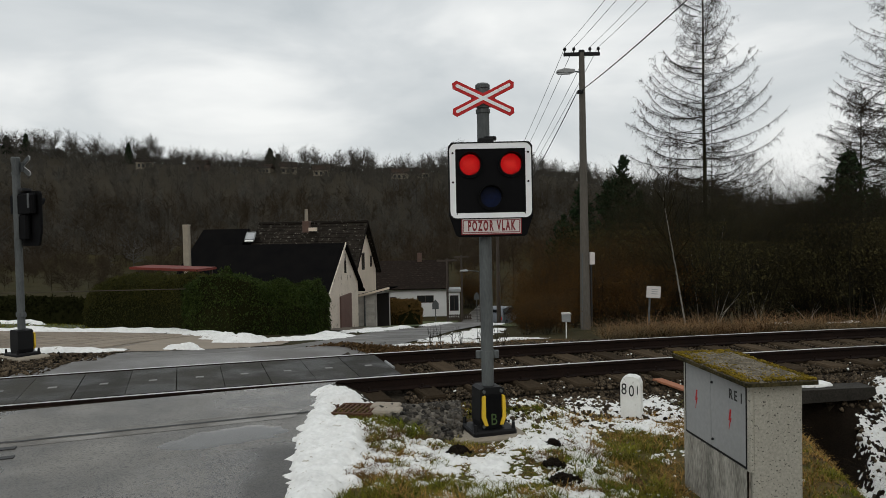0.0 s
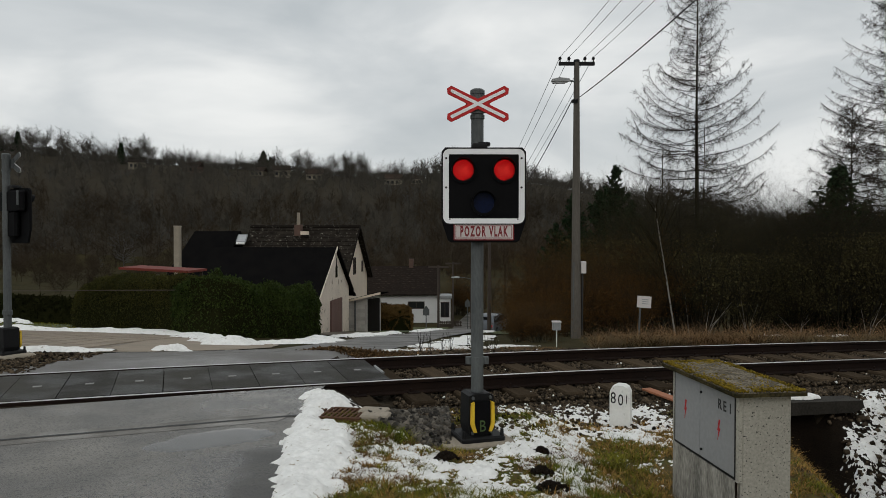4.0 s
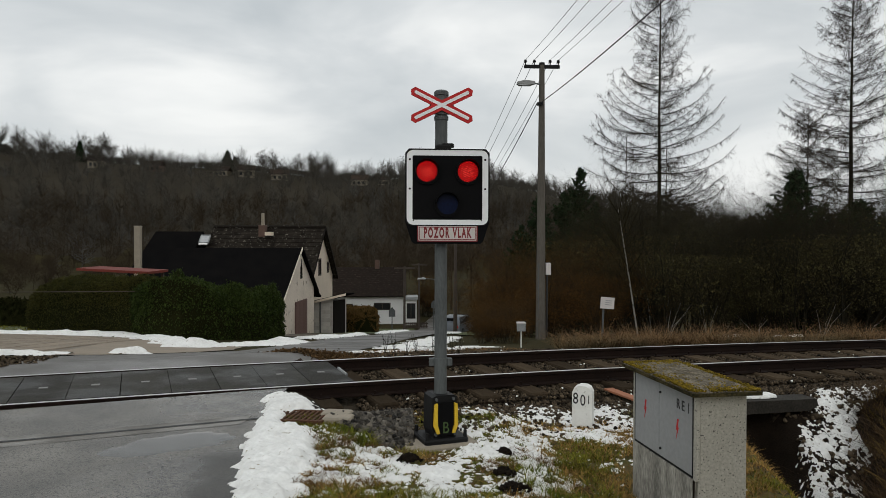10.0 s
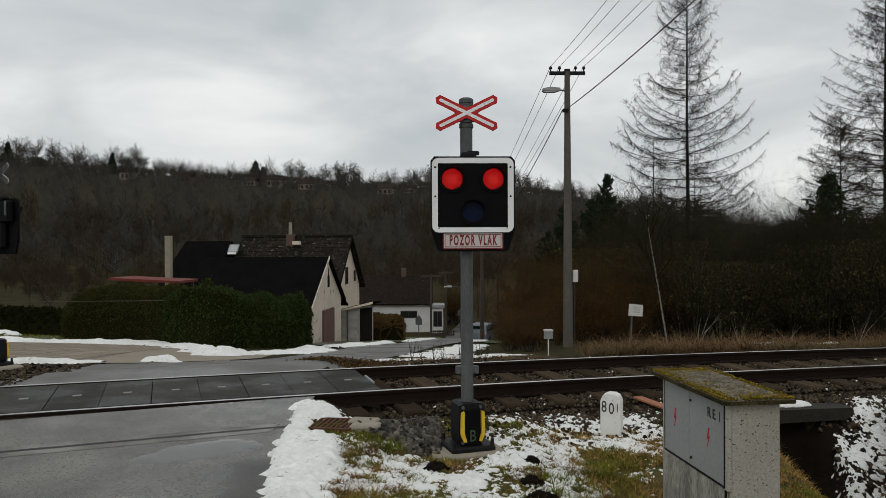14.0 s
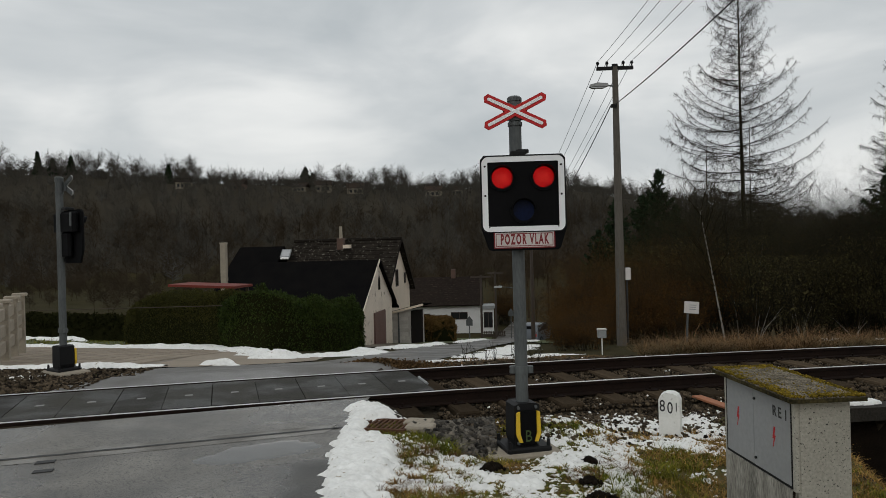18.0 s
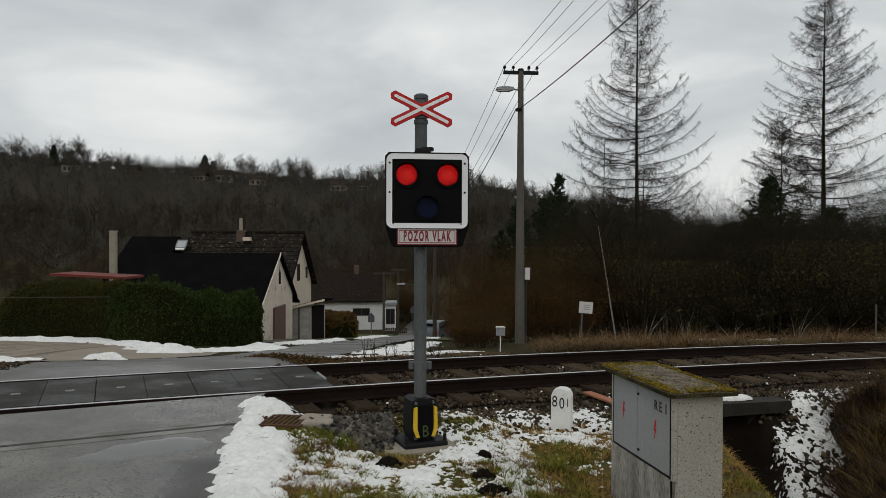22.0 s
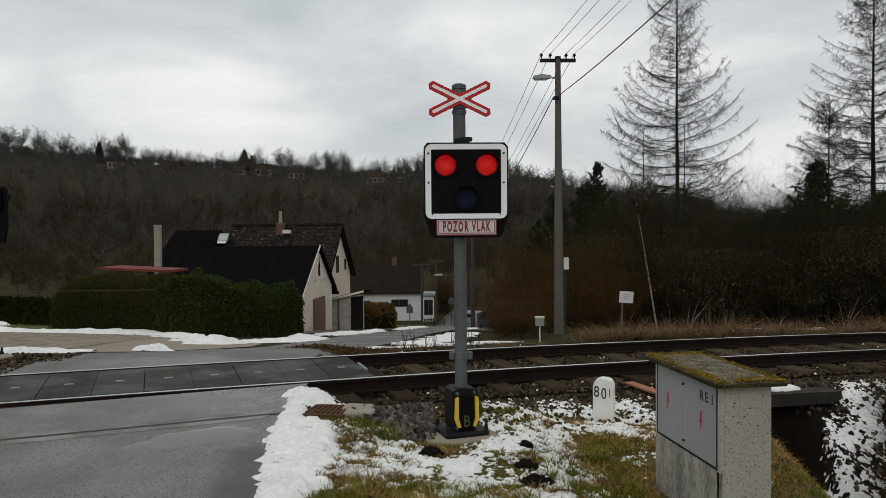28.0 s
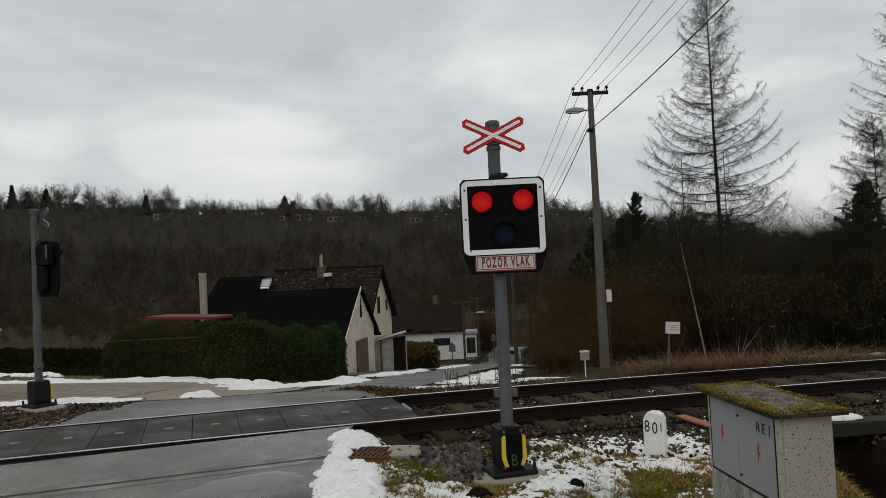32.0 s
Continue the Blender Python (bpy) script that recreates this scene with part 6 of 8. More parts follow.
# brambles and dead grass heaped beside the ditch
M_OLIVEGRASS = mat("olive_orange_grass", (0.260, 0.150, 0.034), (0.115, 0.100, 0.028), rough=0.9, scale=1.2, fine=7, bump=0, vary=0.5, spec=0.05)
M_BRAMBLE = mat("wet_dead_bramble", (0.080, 0.045, 0.020), (0.030, 0.019, 0.011), rough=0.9, scale=2, fine=9, bump=0, vary=0.6, spec=0.15)
BRUSH = twig_mesh("cane_tangle", shrub(44, 0.8, 30, 2, (4, 5), 1.0), M_BRAMBLE)
for x, y, r, h in ((4.75, 5.9, 0.66, 1.0), (4.40, 5.35, 0.60, 0.72), (5.75, 7.75, 0.62, 0.62), (5.35, 6.8, 0.70, 0.95), (6.2, 6.0, 0.9, 1.0), (6.6, 7.8, 0.85, 0.75), (5.4, 5.2, 0.8, 1.0), (7.4, 7.6, 0.9, 0.8)):
    z0 = ground_z(x, y)
    bt = thing("bramble", (x, y, z0 - 0.05), "wet heap of dead brambles and brown grass", "shrub", "brambles", rz=rg.uniform(0, 360))
    vs, fs, n = [(0, 0, h)], [], 18
    for k in range(1, 7):
        for q in range(n):
            a, u = 2 * math.pi * q / n, k / 6
            rr = r * u * (1 + 0.25 * wob(math.cos(a) * 2 + x, math.sin(a) * 2 + y, 1.0))
            vs.append((rr * math.cos(a), rr * math.sin(a), h * 0.8 * (1 - u ** 2) * (1 + 0.3 * wob(q * 0.9, k + x)) - 0.25 * u ** 2))
    fs = [(0, 1 + q, 1 + (q + 1) % n) for q in range(n)]
    for k in range(5):
        fs += [(1 + k * n + q, 1 + (k + 1) * n + q, 1 + (k + 1) * n + (q + 1) % n, 1 + k * n + (q + 1) % n) for q in range(n)]
    # filler under canes and grass, its colour standing for the shade between them
    part("matted_core", Geo().add(vs, fs), M_SOIL_SHADE, bt, "core coloured near-black for the shade inside")
    part("cane_tangle", BRUSH, None, bt)
    sp = []
    for _ in range(2200):
        a, u = rng.uniform(0, 6.28), math.sqrt(rng.random())
        sp.append((r * u * math.cos(a), r * u * math.sin(a), h * 0.8 * (1 - u * u) - 0.25 * u * u - 0.02))
    g = blades("grass", sp, 0.24, 0.004, 2.2, M_BRAMBLE, "matted dead grass")
    for key in ("kind", "category"):
        del g[key]
    g.parent = bt
    g.name = "dead_grass"
    sp = [q for q in sp if q[2] > h * 0.28 and wob(q[0] * 3 + x, q[1] * 3 + y, 1.0) > -0.05]
    g = blades("grass", sp, 0.20, 0.0035, 1.6, M_OLIVEGRASS, "withered olive and orange grass on the heap")
    for key in ("kind", "category"):
        del g[key]
    g.parent = bt
    g.name = "top_grass"

for i in range(9):
    x = 11.5 + i * 1.9 + rg.uniform(-0.6, 0.6)
    y = 23.8 + rg.uniform(-0.4, 0.8)
    drift([(x, y), (x + rg.uniform(0.5, 1.2), y + rg.uniform(-0.2, 0.2))], 0.13, 0.06, 20.0 + i, "remnant of snow at the wood edge")

# birches and village trees
BARE = [bare_tree(s, 12.0, 3) for s in (51, 52, 53, 54)]
M_VILLAGETWIG = mat("brown_village_twigs", (0.070, 0.052, 0.034), (0.040, 0.030, 0.021), rough=0.95, scale=0.3, fine=5, bump=0, vary=0.3, spec=0.03)
BARE_ME = [twig_mesh("bare_tree", b, M_VILLAGETWIG) for b in BARE]
for x, y, s in [(-4, 84, 0.75), (-1.5, 88, 0.85), (2.6, 86, 0.8), (6, 84, 0.9), (9, 90, 1.0), (-9, 95, 0.9), (13, 80, 0.9), (5.4, 66, 0.55)]:
    place_mesh("bare_tree", BARE_ME[int(rg.integers(4))], x, y, s, rg.uniform(0, 360), "bare leafless tree behind the village houses", "tree", "bare trees")
for base, tip, r in (((8.08, 23.5), (7.35, 2.7), 0.038), ((11.1, 29), (11.6, 2.0), 0.03), ((10.6, 29.2), (10.2, 1.6), 0.03)):
    b = thing("birch", (base[0], base[1], ground_z(*base) - 0.1), "leaning thin birch with pale bark", "tree", "birches")
    z1 = tip[1] - ground_z(*base)
    part("trunk", Geo().tube([(0, 0, 0), ((tip[0] - base[0]) * 0.45, 0.1, z1 * 0.5), (tip[0] - base[0], 0, z1)], [r * 0.85, r * 0.65, r * 0.25], 8), M_BIRCH, b, "pale birch trunk", smooth=True)
    segs = []
    rr = np.random.default_rng(int(base[0] * 100))
    for i in range(14):
        u = 0.4 + 0.6 * i / 14
        a = rr.uniform(0, 6.28)
        grow(segs, np.array([(tip[0] - base[0]) * u, 0.0, z1 * u]), np.array([math.cos(a) * 0.6, math.sin(a) * 0.6, 0.6]), 1.3, 0.02, 1, rr)
    part("crown", twig_mesh("crown", segs, M_TWIG), None, b)


def larch(seed, height, low, reach, up=1.0, many=1.0):
    """Bare larch: whorls of limbs that dip from the trunk and sweep up at the tips, with short hanging twigs and cones."""
    rg = np.random.default_rng(seed)
    limbs, twigs = [], []
    z = low
    while z < height * 0.985:
        u = (z - low) / (height - low)
        for _ in range(int(rg.integers(3, 6) * many + 0.5)):
            a = rg.uniform(0, 2 * math.pi)
            ln = reach * (1 - u) ** 0.66 * (0.72 + 0.28 * smooth(0.0, 0.16, u)) * rg.choice([rg.uniform(0.35, 0.75), rg.uniform(0.82, 1.0)]) + 0.2
            n = max(5, int(ln / 0.28))
            pos = np.array([0, 0, z])
            el = rg.uniform(-0.40, 0.10) * up + 0.62 * u
            bend = rg.uniform(0.7, 1.35) * up * (1 - 0.4 * u)
            for i in range(n):
                t = i / n
                e = el + bend * t ** 1.6
                a += rg.normal(0, 0.05)
                d = np.array([math.cos(a) * math.cos(e), math.sin(a) * math.cos(e), math.sin(e)])
                q = pos + d * ln / n
                thick = 0.022 * (1.15 - u)
                limbs.append((*pos, *q, thick * (1 - t) + 0.007, thick * (1 - t - 1 / n) + 0.007))
                for _ in range(int((1 if i < n * 0.15 else 5) * many * (1.15 - 0.5 * u) + 0.5)):
                    side = rg.choice([-1.0, 1.0])
                    s = d * rg.uniform(0.2, 0.9) + np.array([-math.sin(a), math.cos(a), 0]) * side * rg.uniform(0.2, 1.0) + np.array([0, 0, rg.uniform(-0.75, 0.25)])
                    s *= rg.uniform(0.18, 0.72) * (1 - 0.30 * t)
                    k = pos + (q - pos) * rg.random()
                    e1 = k + s
                    twigs.append((*k, *e1, 0.0062, 0.0045))
                    e2 = e1 + s * 0.25 + np.array([rg.normal(0, 0.03), rg.normal(0, 0.03), -rg.uniform(0.05, 0.24)])
                    twigs.append((*e1, *e2, 0.0055, 0.0040))
                    for m in (k + s * 0.4, k + s * 0.75):
                        twigs.append((*m, *(m + rg.normal(0, 0.05, 3) - np.array([0, 0, rg.uniform(0.04, 0.16)])), 0.006, 0.0045))
                    if rg.random() < 0.55:
                        twigs.append((*e1, *(e1 + np.array([0, 0, 0.035])), 0.015, 0.011))
                pos = q
        z += rg.uniform(0.26, 0.46) * (1.15 - 0.5 * u)
    return limbs, twigs


def larch_tree(seed, x, y, height, low, reach, r, label, up=1.0):
    t = thing("larch", (x, y, ground_z(x, y) - 0.1), label, "tree", "larches")
    limbs, twigs = larch(seed, height, low, reach, up, 1.0 if reach > 2.5 else 0.4)
    part("trunk", Geo().tube([(0, 0, 0), (0.02, 0, height * 0.3), (-0.03, 0.02, height * 0.6), (0, 0, height)], [r, r * 0.78, r * 0.42, 0.02], 10), M_BARK, t, smooth=True)
    tagged(part("crown_frame", twig_mesh("crown_frame", limbs, M_BARK), None, t), kind="stuff")
    part("crown", twig_mesh("crown", twigs, M_LARCHTWIG), None, t, "fine hanging twigs with cones")
    return t


larch_tree(3, 14.9, 40, 21.0, 6.4, 5.6, 0.17, "tall bare larch with upswept limbs", 1.0)
larch_tree(8, 26.4, 40, 20.8, 5.4, 6.0, 0.19, "tall bare larch with spreading limbs", 0.55)
larch_tree(9, 22.0, 37, 12.0, 4.3, 3.9, 0.11, "smaller bare larch beside a taller one", 0.6)
larch_tree(12, 13.6, 42, 12.0, 6.0, 1.7, 0.08, "slender young bare larch", 1.2)
larch_tree(13, 16.1, 42, 12.5, 6.0, 1.8, 0.08, "slender young bare larch", 1.2)


def spruce(seed, height, reach):
    """Spruce boughs: limbs that leave the trunk level or rising, dip and lift at the tips, clothed with needle sprays on both sides."""
    rg = np.random.default_rng(seed)
    pts, limbs = [], []
    for z in np.sort(height * (0.04 + 0.95 * rg.random(int(height * (17 if height > 9 else 30))) ** 1.05)):
        u = z / height
        ln = (reach * (1 - u) ** 0.85 + 0.12) * rg.uniform(0.45, 1.10)
        a = rg.uniform(0, 6.28)
        n = max(4, int(ln / 0.11))
        rise = 0.55 * u - 0.10 + rg.normal(0, 0.08)
        side = np.array([-math.sin(a), math.cos(a), 0.0])
        e = np.array([math.cos(a) * ln, math.sin(a) * ln, rise * ln])
        lift = np.array([0, 0, 0.20 * ln])
        sag = np.array([0, 0, -0.16 * ln])
        limbs.append((0, 0, z, *(e * 0.9 + [0, 0, z]), 0.016, 0.005))
        for i in range(n):
            t = (i + 0.6) / n
            p = e * t + lift * t ** 3 + sag * math.sin(math.pi * t) + [0, 0, z]
            wide = 0.05 + 0.24 * ln * (1 - t) ** 0.8 * min(1.0, 3 * t)
            for _ in range(4 if t > 0.25 else 1):
                pts.append(p + side * rg.uniform(-wide, wide) + rg.normal(0, 0.035, 3) - np.array([0, 0, abs(rg.normal(0, 0.05))]))
    for q in np.arange(0, 1.0, 0.05):
        pts.append(np.array([rg.normal(0, 0.02), rg.normal(0, 0.02), height - q]))
    return np.array(pts), limbs


def spruce_tree(seed, x, y, height, reach, label, size=0.10):
    t = thing("spruce", (x, y, ground_z(x, y) - 0.1), label, "tree", "spruces")
    pts, limbs = spruce(seed, height, reach)
    part("trunk", Geo().tube([(0, 0, 0), (0, 0, height)], [height * 0.014, 0.015], 8), M_BARK, t, smooth=True)
    tagged(part("crown_frame", twig_mesh("crown_frame", limbs, M_BARK), None, t), kind="stuff")
    part("crown", leaf_mesh("crown", pts, size, M_NEEDLE, 0.0, np.random.default_rng(seed), 2.2), None, t, "dark green needles")


for seed, x, y, h, r, s, words in ((1, 15.4, 60, 14.6, 4.6, 0.12, "from the thicket"), (10, 13.6, 58, 12.2, 4.0, 0.12, "from the thicket"), (11, 10.9, 64, 10.2, 3.6, 0.12, "from the thicket"),
                                   (14, 17.3, 62, 12.0, 4.0, 0.12, "from the thicket"), (4, 12.2, 62, 12.6, 3.8, 0.12, "from the thicket"), (2, 19.0, 33, 8.0, 3.2, 0.10, "among larches"),
                                   (5, 27.5, 35, 7.3, 2.9, 0.095, "among larches"), (6, 30.5, 36, 7.0, 2.9, 0.095, "among larches"), (7, 22.6, 33.5, 6.6, 3.2, 0.10, "among larches"),
                                   (31, 21.6, 31.5, 5.0, 2.6, 0.08, "among larches"), (32, 17.4, 31.5, 4.2, 2.3, 0.08, "among larches")):
    spruce_tree(seed, x, y, h, r, "dark green spruce rising " + words, s)

# woods on the hill
rgw = np.random.default_rng(99)


def scatter(name, templates, spots, scales, material, label, w0=0.9, w1=1.5):
    out = []
    for (x, y), s in zip(spots, scales):
        seg = templates[int(rgw.integers(len(templates)))]
        a = rgw.uniform(0, 6.28)
        c, sn = math.cos(a), math.sin(a)
        wide = rgw.uniform(w0, w1)
        m = np.array([[c * wide, -sn * wide, 0], [sn * wide, c * wide, 0], [0, 0, 1]]) * s
        z = ground_z(x, y) - 0.5
        o = np.empty_like(seg)
        o[:, :3] = seg[:, :3] @ m.T + (x, y, z)
        o[:, 3:6] = seg[:, 3:6] @ m.T + (x, y, z)
        o[:, 6:] = seg[:, 6:] * s
        out.append(o)
    return tagged(new(name, flat_twig_mesh(name, np.concatenate(out), material)), label, "woodland", kind="stuff")


def light_tree(seed, count, least, trunk=0.22, spread=1.0):
    """A far tree: the thick limbs and a choice of its twigs, drawn stouter."""
    b = bare_tree(seed, 12.0, 3, trunk, None, spread)
    r = np.random.default_rng(seed)
    o = b[np.argsort(-b[:, 6])[:count]].copy()
    o[:, 6] = np.clip(o[:, 6], least, 0.11)
    o[:, 7] = np.clip(o[:, 7], least * 0.7, 0.10)
    return o


M_FARBROWN = mat("far_brown_wood", (0.048, 0.037, 0.025), (0.034, 0.027, 0.019), rough=1.0, scale=0.03, fine=0.2, bump=0, vary=0.12, spec=0.0)
M_FARPALE = mat("far_grey_wood", (0.092, 0.088, 0.081), (0.070, 0.067, 0.062), rough=1.0, scale=0.03, fine=0.2, bump=0, vary=0.15, spec=0.0)
SKY = [light_tree(s, 1150, 0.020, 0.30, 0.95) for s in (61, 62, 63, 64, 65, 66)]
LOW = [light_tree(s, 200, 0.045, 0.22, 1.15) for s in (71, 72, 73, 74)]
spots, scales = [], []
for x in np.arange(-340, 260, 2.5):
    for dy in (-14, -3):
        px = x + rgw.uniform(-3, 3)
        dense = 0.62 + 0.5 * wob(px, dy, 0.03)
        if rgw.random() > dense:
            continue
        spots.append((px, 326 + dy + rgw.uniform(-5, 5)))
        scales.append(rgw.uniform(0.65, 1.1) * (1.1 if px < -128 else 0.62 if px < -84 else 0.98) * (1 + 0.45 * wob(px, 3, 0.05)))
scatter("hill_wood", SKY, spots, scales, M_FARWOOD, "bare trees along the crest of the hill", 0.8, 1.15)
UNDER = []
for q in (81, 82, 83):
    b = shrub(q, 5.0, 8, 2, (3, 4))
    b = b[np.argsort(-b[:, 6])[:230]]
    b[:, 6:] = np.clip(b[:, 6:], 0.055, 0.09)
    UNDER.append(b)
spots = [(x + rgw.uniform(-1, 1), 325 + rgw.uniform(-7, 4)) for x in np.arange(-330, 240, 0.8)]
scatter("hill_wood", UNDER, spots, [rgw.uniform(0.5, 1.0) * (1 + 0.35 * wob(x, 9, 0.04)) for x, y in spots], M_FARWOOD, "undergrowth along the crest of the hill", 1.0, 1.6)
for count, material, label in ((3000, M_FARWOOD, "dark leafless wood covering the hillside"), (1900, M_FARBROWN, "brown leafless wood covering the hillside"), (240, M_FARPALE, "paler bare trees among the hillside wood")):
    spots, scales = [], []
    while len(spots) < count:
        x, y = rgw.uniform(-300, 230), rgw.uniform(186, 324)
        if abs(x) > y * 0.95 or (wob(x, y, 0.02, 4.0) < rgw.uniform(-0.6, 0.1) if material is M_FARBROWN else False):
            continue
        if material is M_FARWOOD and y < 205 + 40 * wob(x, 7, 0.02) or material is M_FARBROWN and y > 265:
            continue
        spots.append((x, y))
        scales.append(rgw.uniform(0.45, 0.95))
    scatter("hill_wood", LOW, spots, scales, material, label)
spots, scales = [], []
for _ in range(330):
    x, y = rgw.uniform(-150, 60), rgw.uniform(92, 186)
    if -14 < x < 16 and y < 110:
        continue
    spots.append((x, y))
    scales.append(rgw.uniform(0.3, 0.62))
scatter("valley_wood", SKY, spots, scales, M_FARBROWN, "bare brown trees on the valley floor")


def far_spruce(x, y, h, r, seed):
    t = thing("spruce", (x, y, ground_z(x, y) - 0.3), "lone dark conifer on the hill crest", "tree", "hill conifers")
    pts, limbs = spruce(seed, h, r)
    part("trunk", Geo().tube([(0, 0, 0), (0, 0, h)], [0.25, 0.05], 6), M_BARK, t)
    part("crown", leaf_mesh("crown", pts[:: 2], 0.5, M_NEEDLE, 0, np.random.default_rng(seed)), None, t)


far_spruce(-79.7, 328, 41.2 - ground_z(-79.7, 328), 3.4, 15)
for i, (x, h) in enumerate(((-203, 11), (-187, 9), (-196, 8), (-141, 9), (-134, 7), (-74, 6))):
    far_spruce(x, 318, h, 2.4, 16 + i)


# ---------------------------------------------------------------- buildings
def window(parent, x, z, w, h, y, depth=0.06):
    wd = part("window", Geo().box(x - w / 2, x + w / 2, y - 0.004, y + depth, z - h / 2, z + h / 2), M_GLASS, parent, "dark glazed window")
    part("window_frame", Geo().ring(round_rect(x - w / 2 - 0.06, x + w / 2 + 0.06, z - h / 2 - 0.06, z + h / 2 + 0.06, 0.01, 1), round_rect(x - w / 2, x + w / 2, z - h / 2, z + h / 2, 0.01, 1), "y", y - 0.03, y + 0.01), M_WOODFRAME, wd)
    part("glazing_bar", Geo().box(x - 0.025, x + 0.025, y - 0.02, y + 0.0, z - h / 2, z + h / 2), M_WOODFRAME, wd)
    return wd


def roof_plane(name, parent, a, b, c, d, thick, material, label=""):
    """A sloping slab between four corners."""
    a, b, c, d = (Vector(p) for p in (a, b, c, d))
    n = (b - a).cross(d - a).normalized()
    if n.z < 0:
        n = -n
    g = Geo().add([a, b, c, d, a + n * thick, b + n * thick, c + n * thick, d + n * thick],
                  [(3, 2, 1, 0), (4, 5, 6, 7), (0, 1, 5, 4), (1, 2, 6, 5), (2, 3, 7, 6), (3, 0, 4, 7)])
    return part(name, g, material, parent, label)


def tiles(parent, a, b, c, d, rows, cols, material):
    """Courses of roof tiles on a slope from eaves a-b up to ridge d-c, as one mesh."""
    a, b, c, d = (Vector(p) for p in (a, b, c, d))
    n = (b - a).cross(d - a).normalized()
    if n.z < 0:
        n = -n
    g = Geo()
    for j in range(rows):
        for i in range(cols):
            u0, u1, v0, v1 = i / cols, (i + 0.97) / cols, j / rows, min(1, (j + 1.15) / rows)
            p = [a.lerp(b, u).lerp(d.lerp(c, u), v) for u, v in ((u0, v0), (u1, v0), (u1, v1), (u0, v1))]
            e = random.uniform(0, 0.012)
            lo, hi = n * (0.05 + e), n * (0.015 + e)
            g.add([p[0] + n * 0.01, p[1] + n * 0.01, p[1] + lo, p[0] + lo, p[2] + hi, p[3] + hi], [(0, 1, 2, 3), (3, 2, 4, 5)])
    return tagged(part("roof_tiles", g, material, parent, "mottled old roof tiles"), kind="stuff")


# barn with a white gable towards the lane: local x runs along the gable from its near corner, local y back along the ridge
gx, gy = -5.46, 33.0
ang = math.degrees(math.atan2(6.0, 0.67))
barn = thing("barn", (gx, gy, -3.2), "small barn with cream gable, brown doors and black felt roof", "barn", rz=ang)
gw, ln, eh, rh = 6.05, 6.3, 2.05, 4.18
part("wall", Geo().prism([(0, -0.8), (gw, -0.8), (gw, eh), (gw / 2, rh), (0, eh)], "y", 0.0, 0.3), M_PLASTER, barn, "cream plastered gable wall")
part("wall", Geo().box(0, 0.3, 0.3, ln, -0.3, eh), M_PLASTER, barn)
part("wall", Geo().box(gw - 0.3, gw, 0.3, ln, -0.8, eh), M_PLASTER, barn)
sl = (rh - eh) / (gw / 2)
ov = 0.45
roof_plane("roof", barn, (-ov, -0.12, eh - sl * ov), (-ov, ln, eh - sl * ov), (gw / 2, ln - 0.0, rh), (gw / 2, -0.12, rh), 0.12, M_ROOFBLACK, "black felt roof slope")
roof_plane("roof", barn, (gw + ov, -0.12, eh - sl * ov), (gw + ov, ln, eh - sl * ov), (gw / 2, ln, rh), (gw / 2, -0.12, rh), 0.12, M_ROOFBLACK, "black felt roof slope")
roof_plane("roof", barn, (-ov, ln, eh - sl * ov), (-ov, ln + 2.2, eh - sl * ov), (gw / 2, ln + 0.02, rh), (gw / 2, ln, rh), 0.12, M_ROOFBLACK, "black hipped roof end")
part("back_wall", Geo().box(0, gw, ln - 0.02, ln + 0.28, -0.3, eh), M_PLASTER, barn)
door = part("door", Geo().box(2.05, 4.25, -0.06, 0.0, -0.55, 1.62, c=0.01), M_DOORBROWN, barn, "brown plank barn door")
for i in range(11):
    u = 2.06 + i * 0.2
    part("plank", Geo().box(u + 0.008, u + 0.192, -0.08, -0.06, -0.53, 1.6), M_DOORBROWN, door)
part("window", Geo().prism([(3.12, 2.72), (3.46, 2.72), (3.44, 3.28), (3.33, 3.42), (3.31, 3.72), (3.26, 3.42), (3.14, 3.28)], "y", -0.03, 0.0), M_GLASS, barn, "narrow pointed gable window")
part("verge_board", Geo().prism([(-0.45, eh - sl * 0.45), (gw / 2, rh), (gw / 2, rh + 0.14), (-0.45, eh - sl * 0.45 + 0.14)], "y", -0.16, -0.12), M_PLASTER, barn, "pale verge board")
part("verge_board", Geo().prism([(gw + 0.45, eh - sl * 0.45), (gw / 2, rh), (gw / 2, rh + 0.16), (gw + 0.45, eh - sl * 0.45 + 0.16)], "y", -0.18, -0.12), M_ROOFBLACK, barn, "black verge board")
roof_plane("roof", barn, (gw + 1.25, -0.12, eh - sl * ov - 0.30), (gw + 1.25, 1.6, eh - sl * ov - 0.30), (gw + ov, 1.6, eh - sl * ov), (gw + ov, -0.12, eh - sl * ov), 0.10, M_ROOFBLACK, "flared black foot of the roof")
part("gutter_snow", Geo().box(-0.55, -0.2, 0.2, 1.6, 1.62, 1.74, c=0.03), M_SNOW, barn, "snow caught at the eaves")

# dwelling house behind
hx, hy = -5.43, 41.0
house = thing("house", (hx, hy, -4.4), "old house with beige gable and mottled tile roof", "house", rz=ang)
gw, ln, eh, rh = 7.0, 6.5, 3.5, 6.55
wall = part("wall", Geo().prism([(0, -1), (gw, -1), (gw, eh), (gw / 2, rh), (0, eh)], "y", 0.0, 0.35), M_PLASTER2, house, "beige plastered gable wall")
part("wall", Geo().box(0, 0.35, 0.35, ln, -0.5, eh), M_PLASTER2, house)
part("wall", Geo().box(gw - 0.35, gw, 0.35, ln, -1, eh), M_PLASTER2, house)
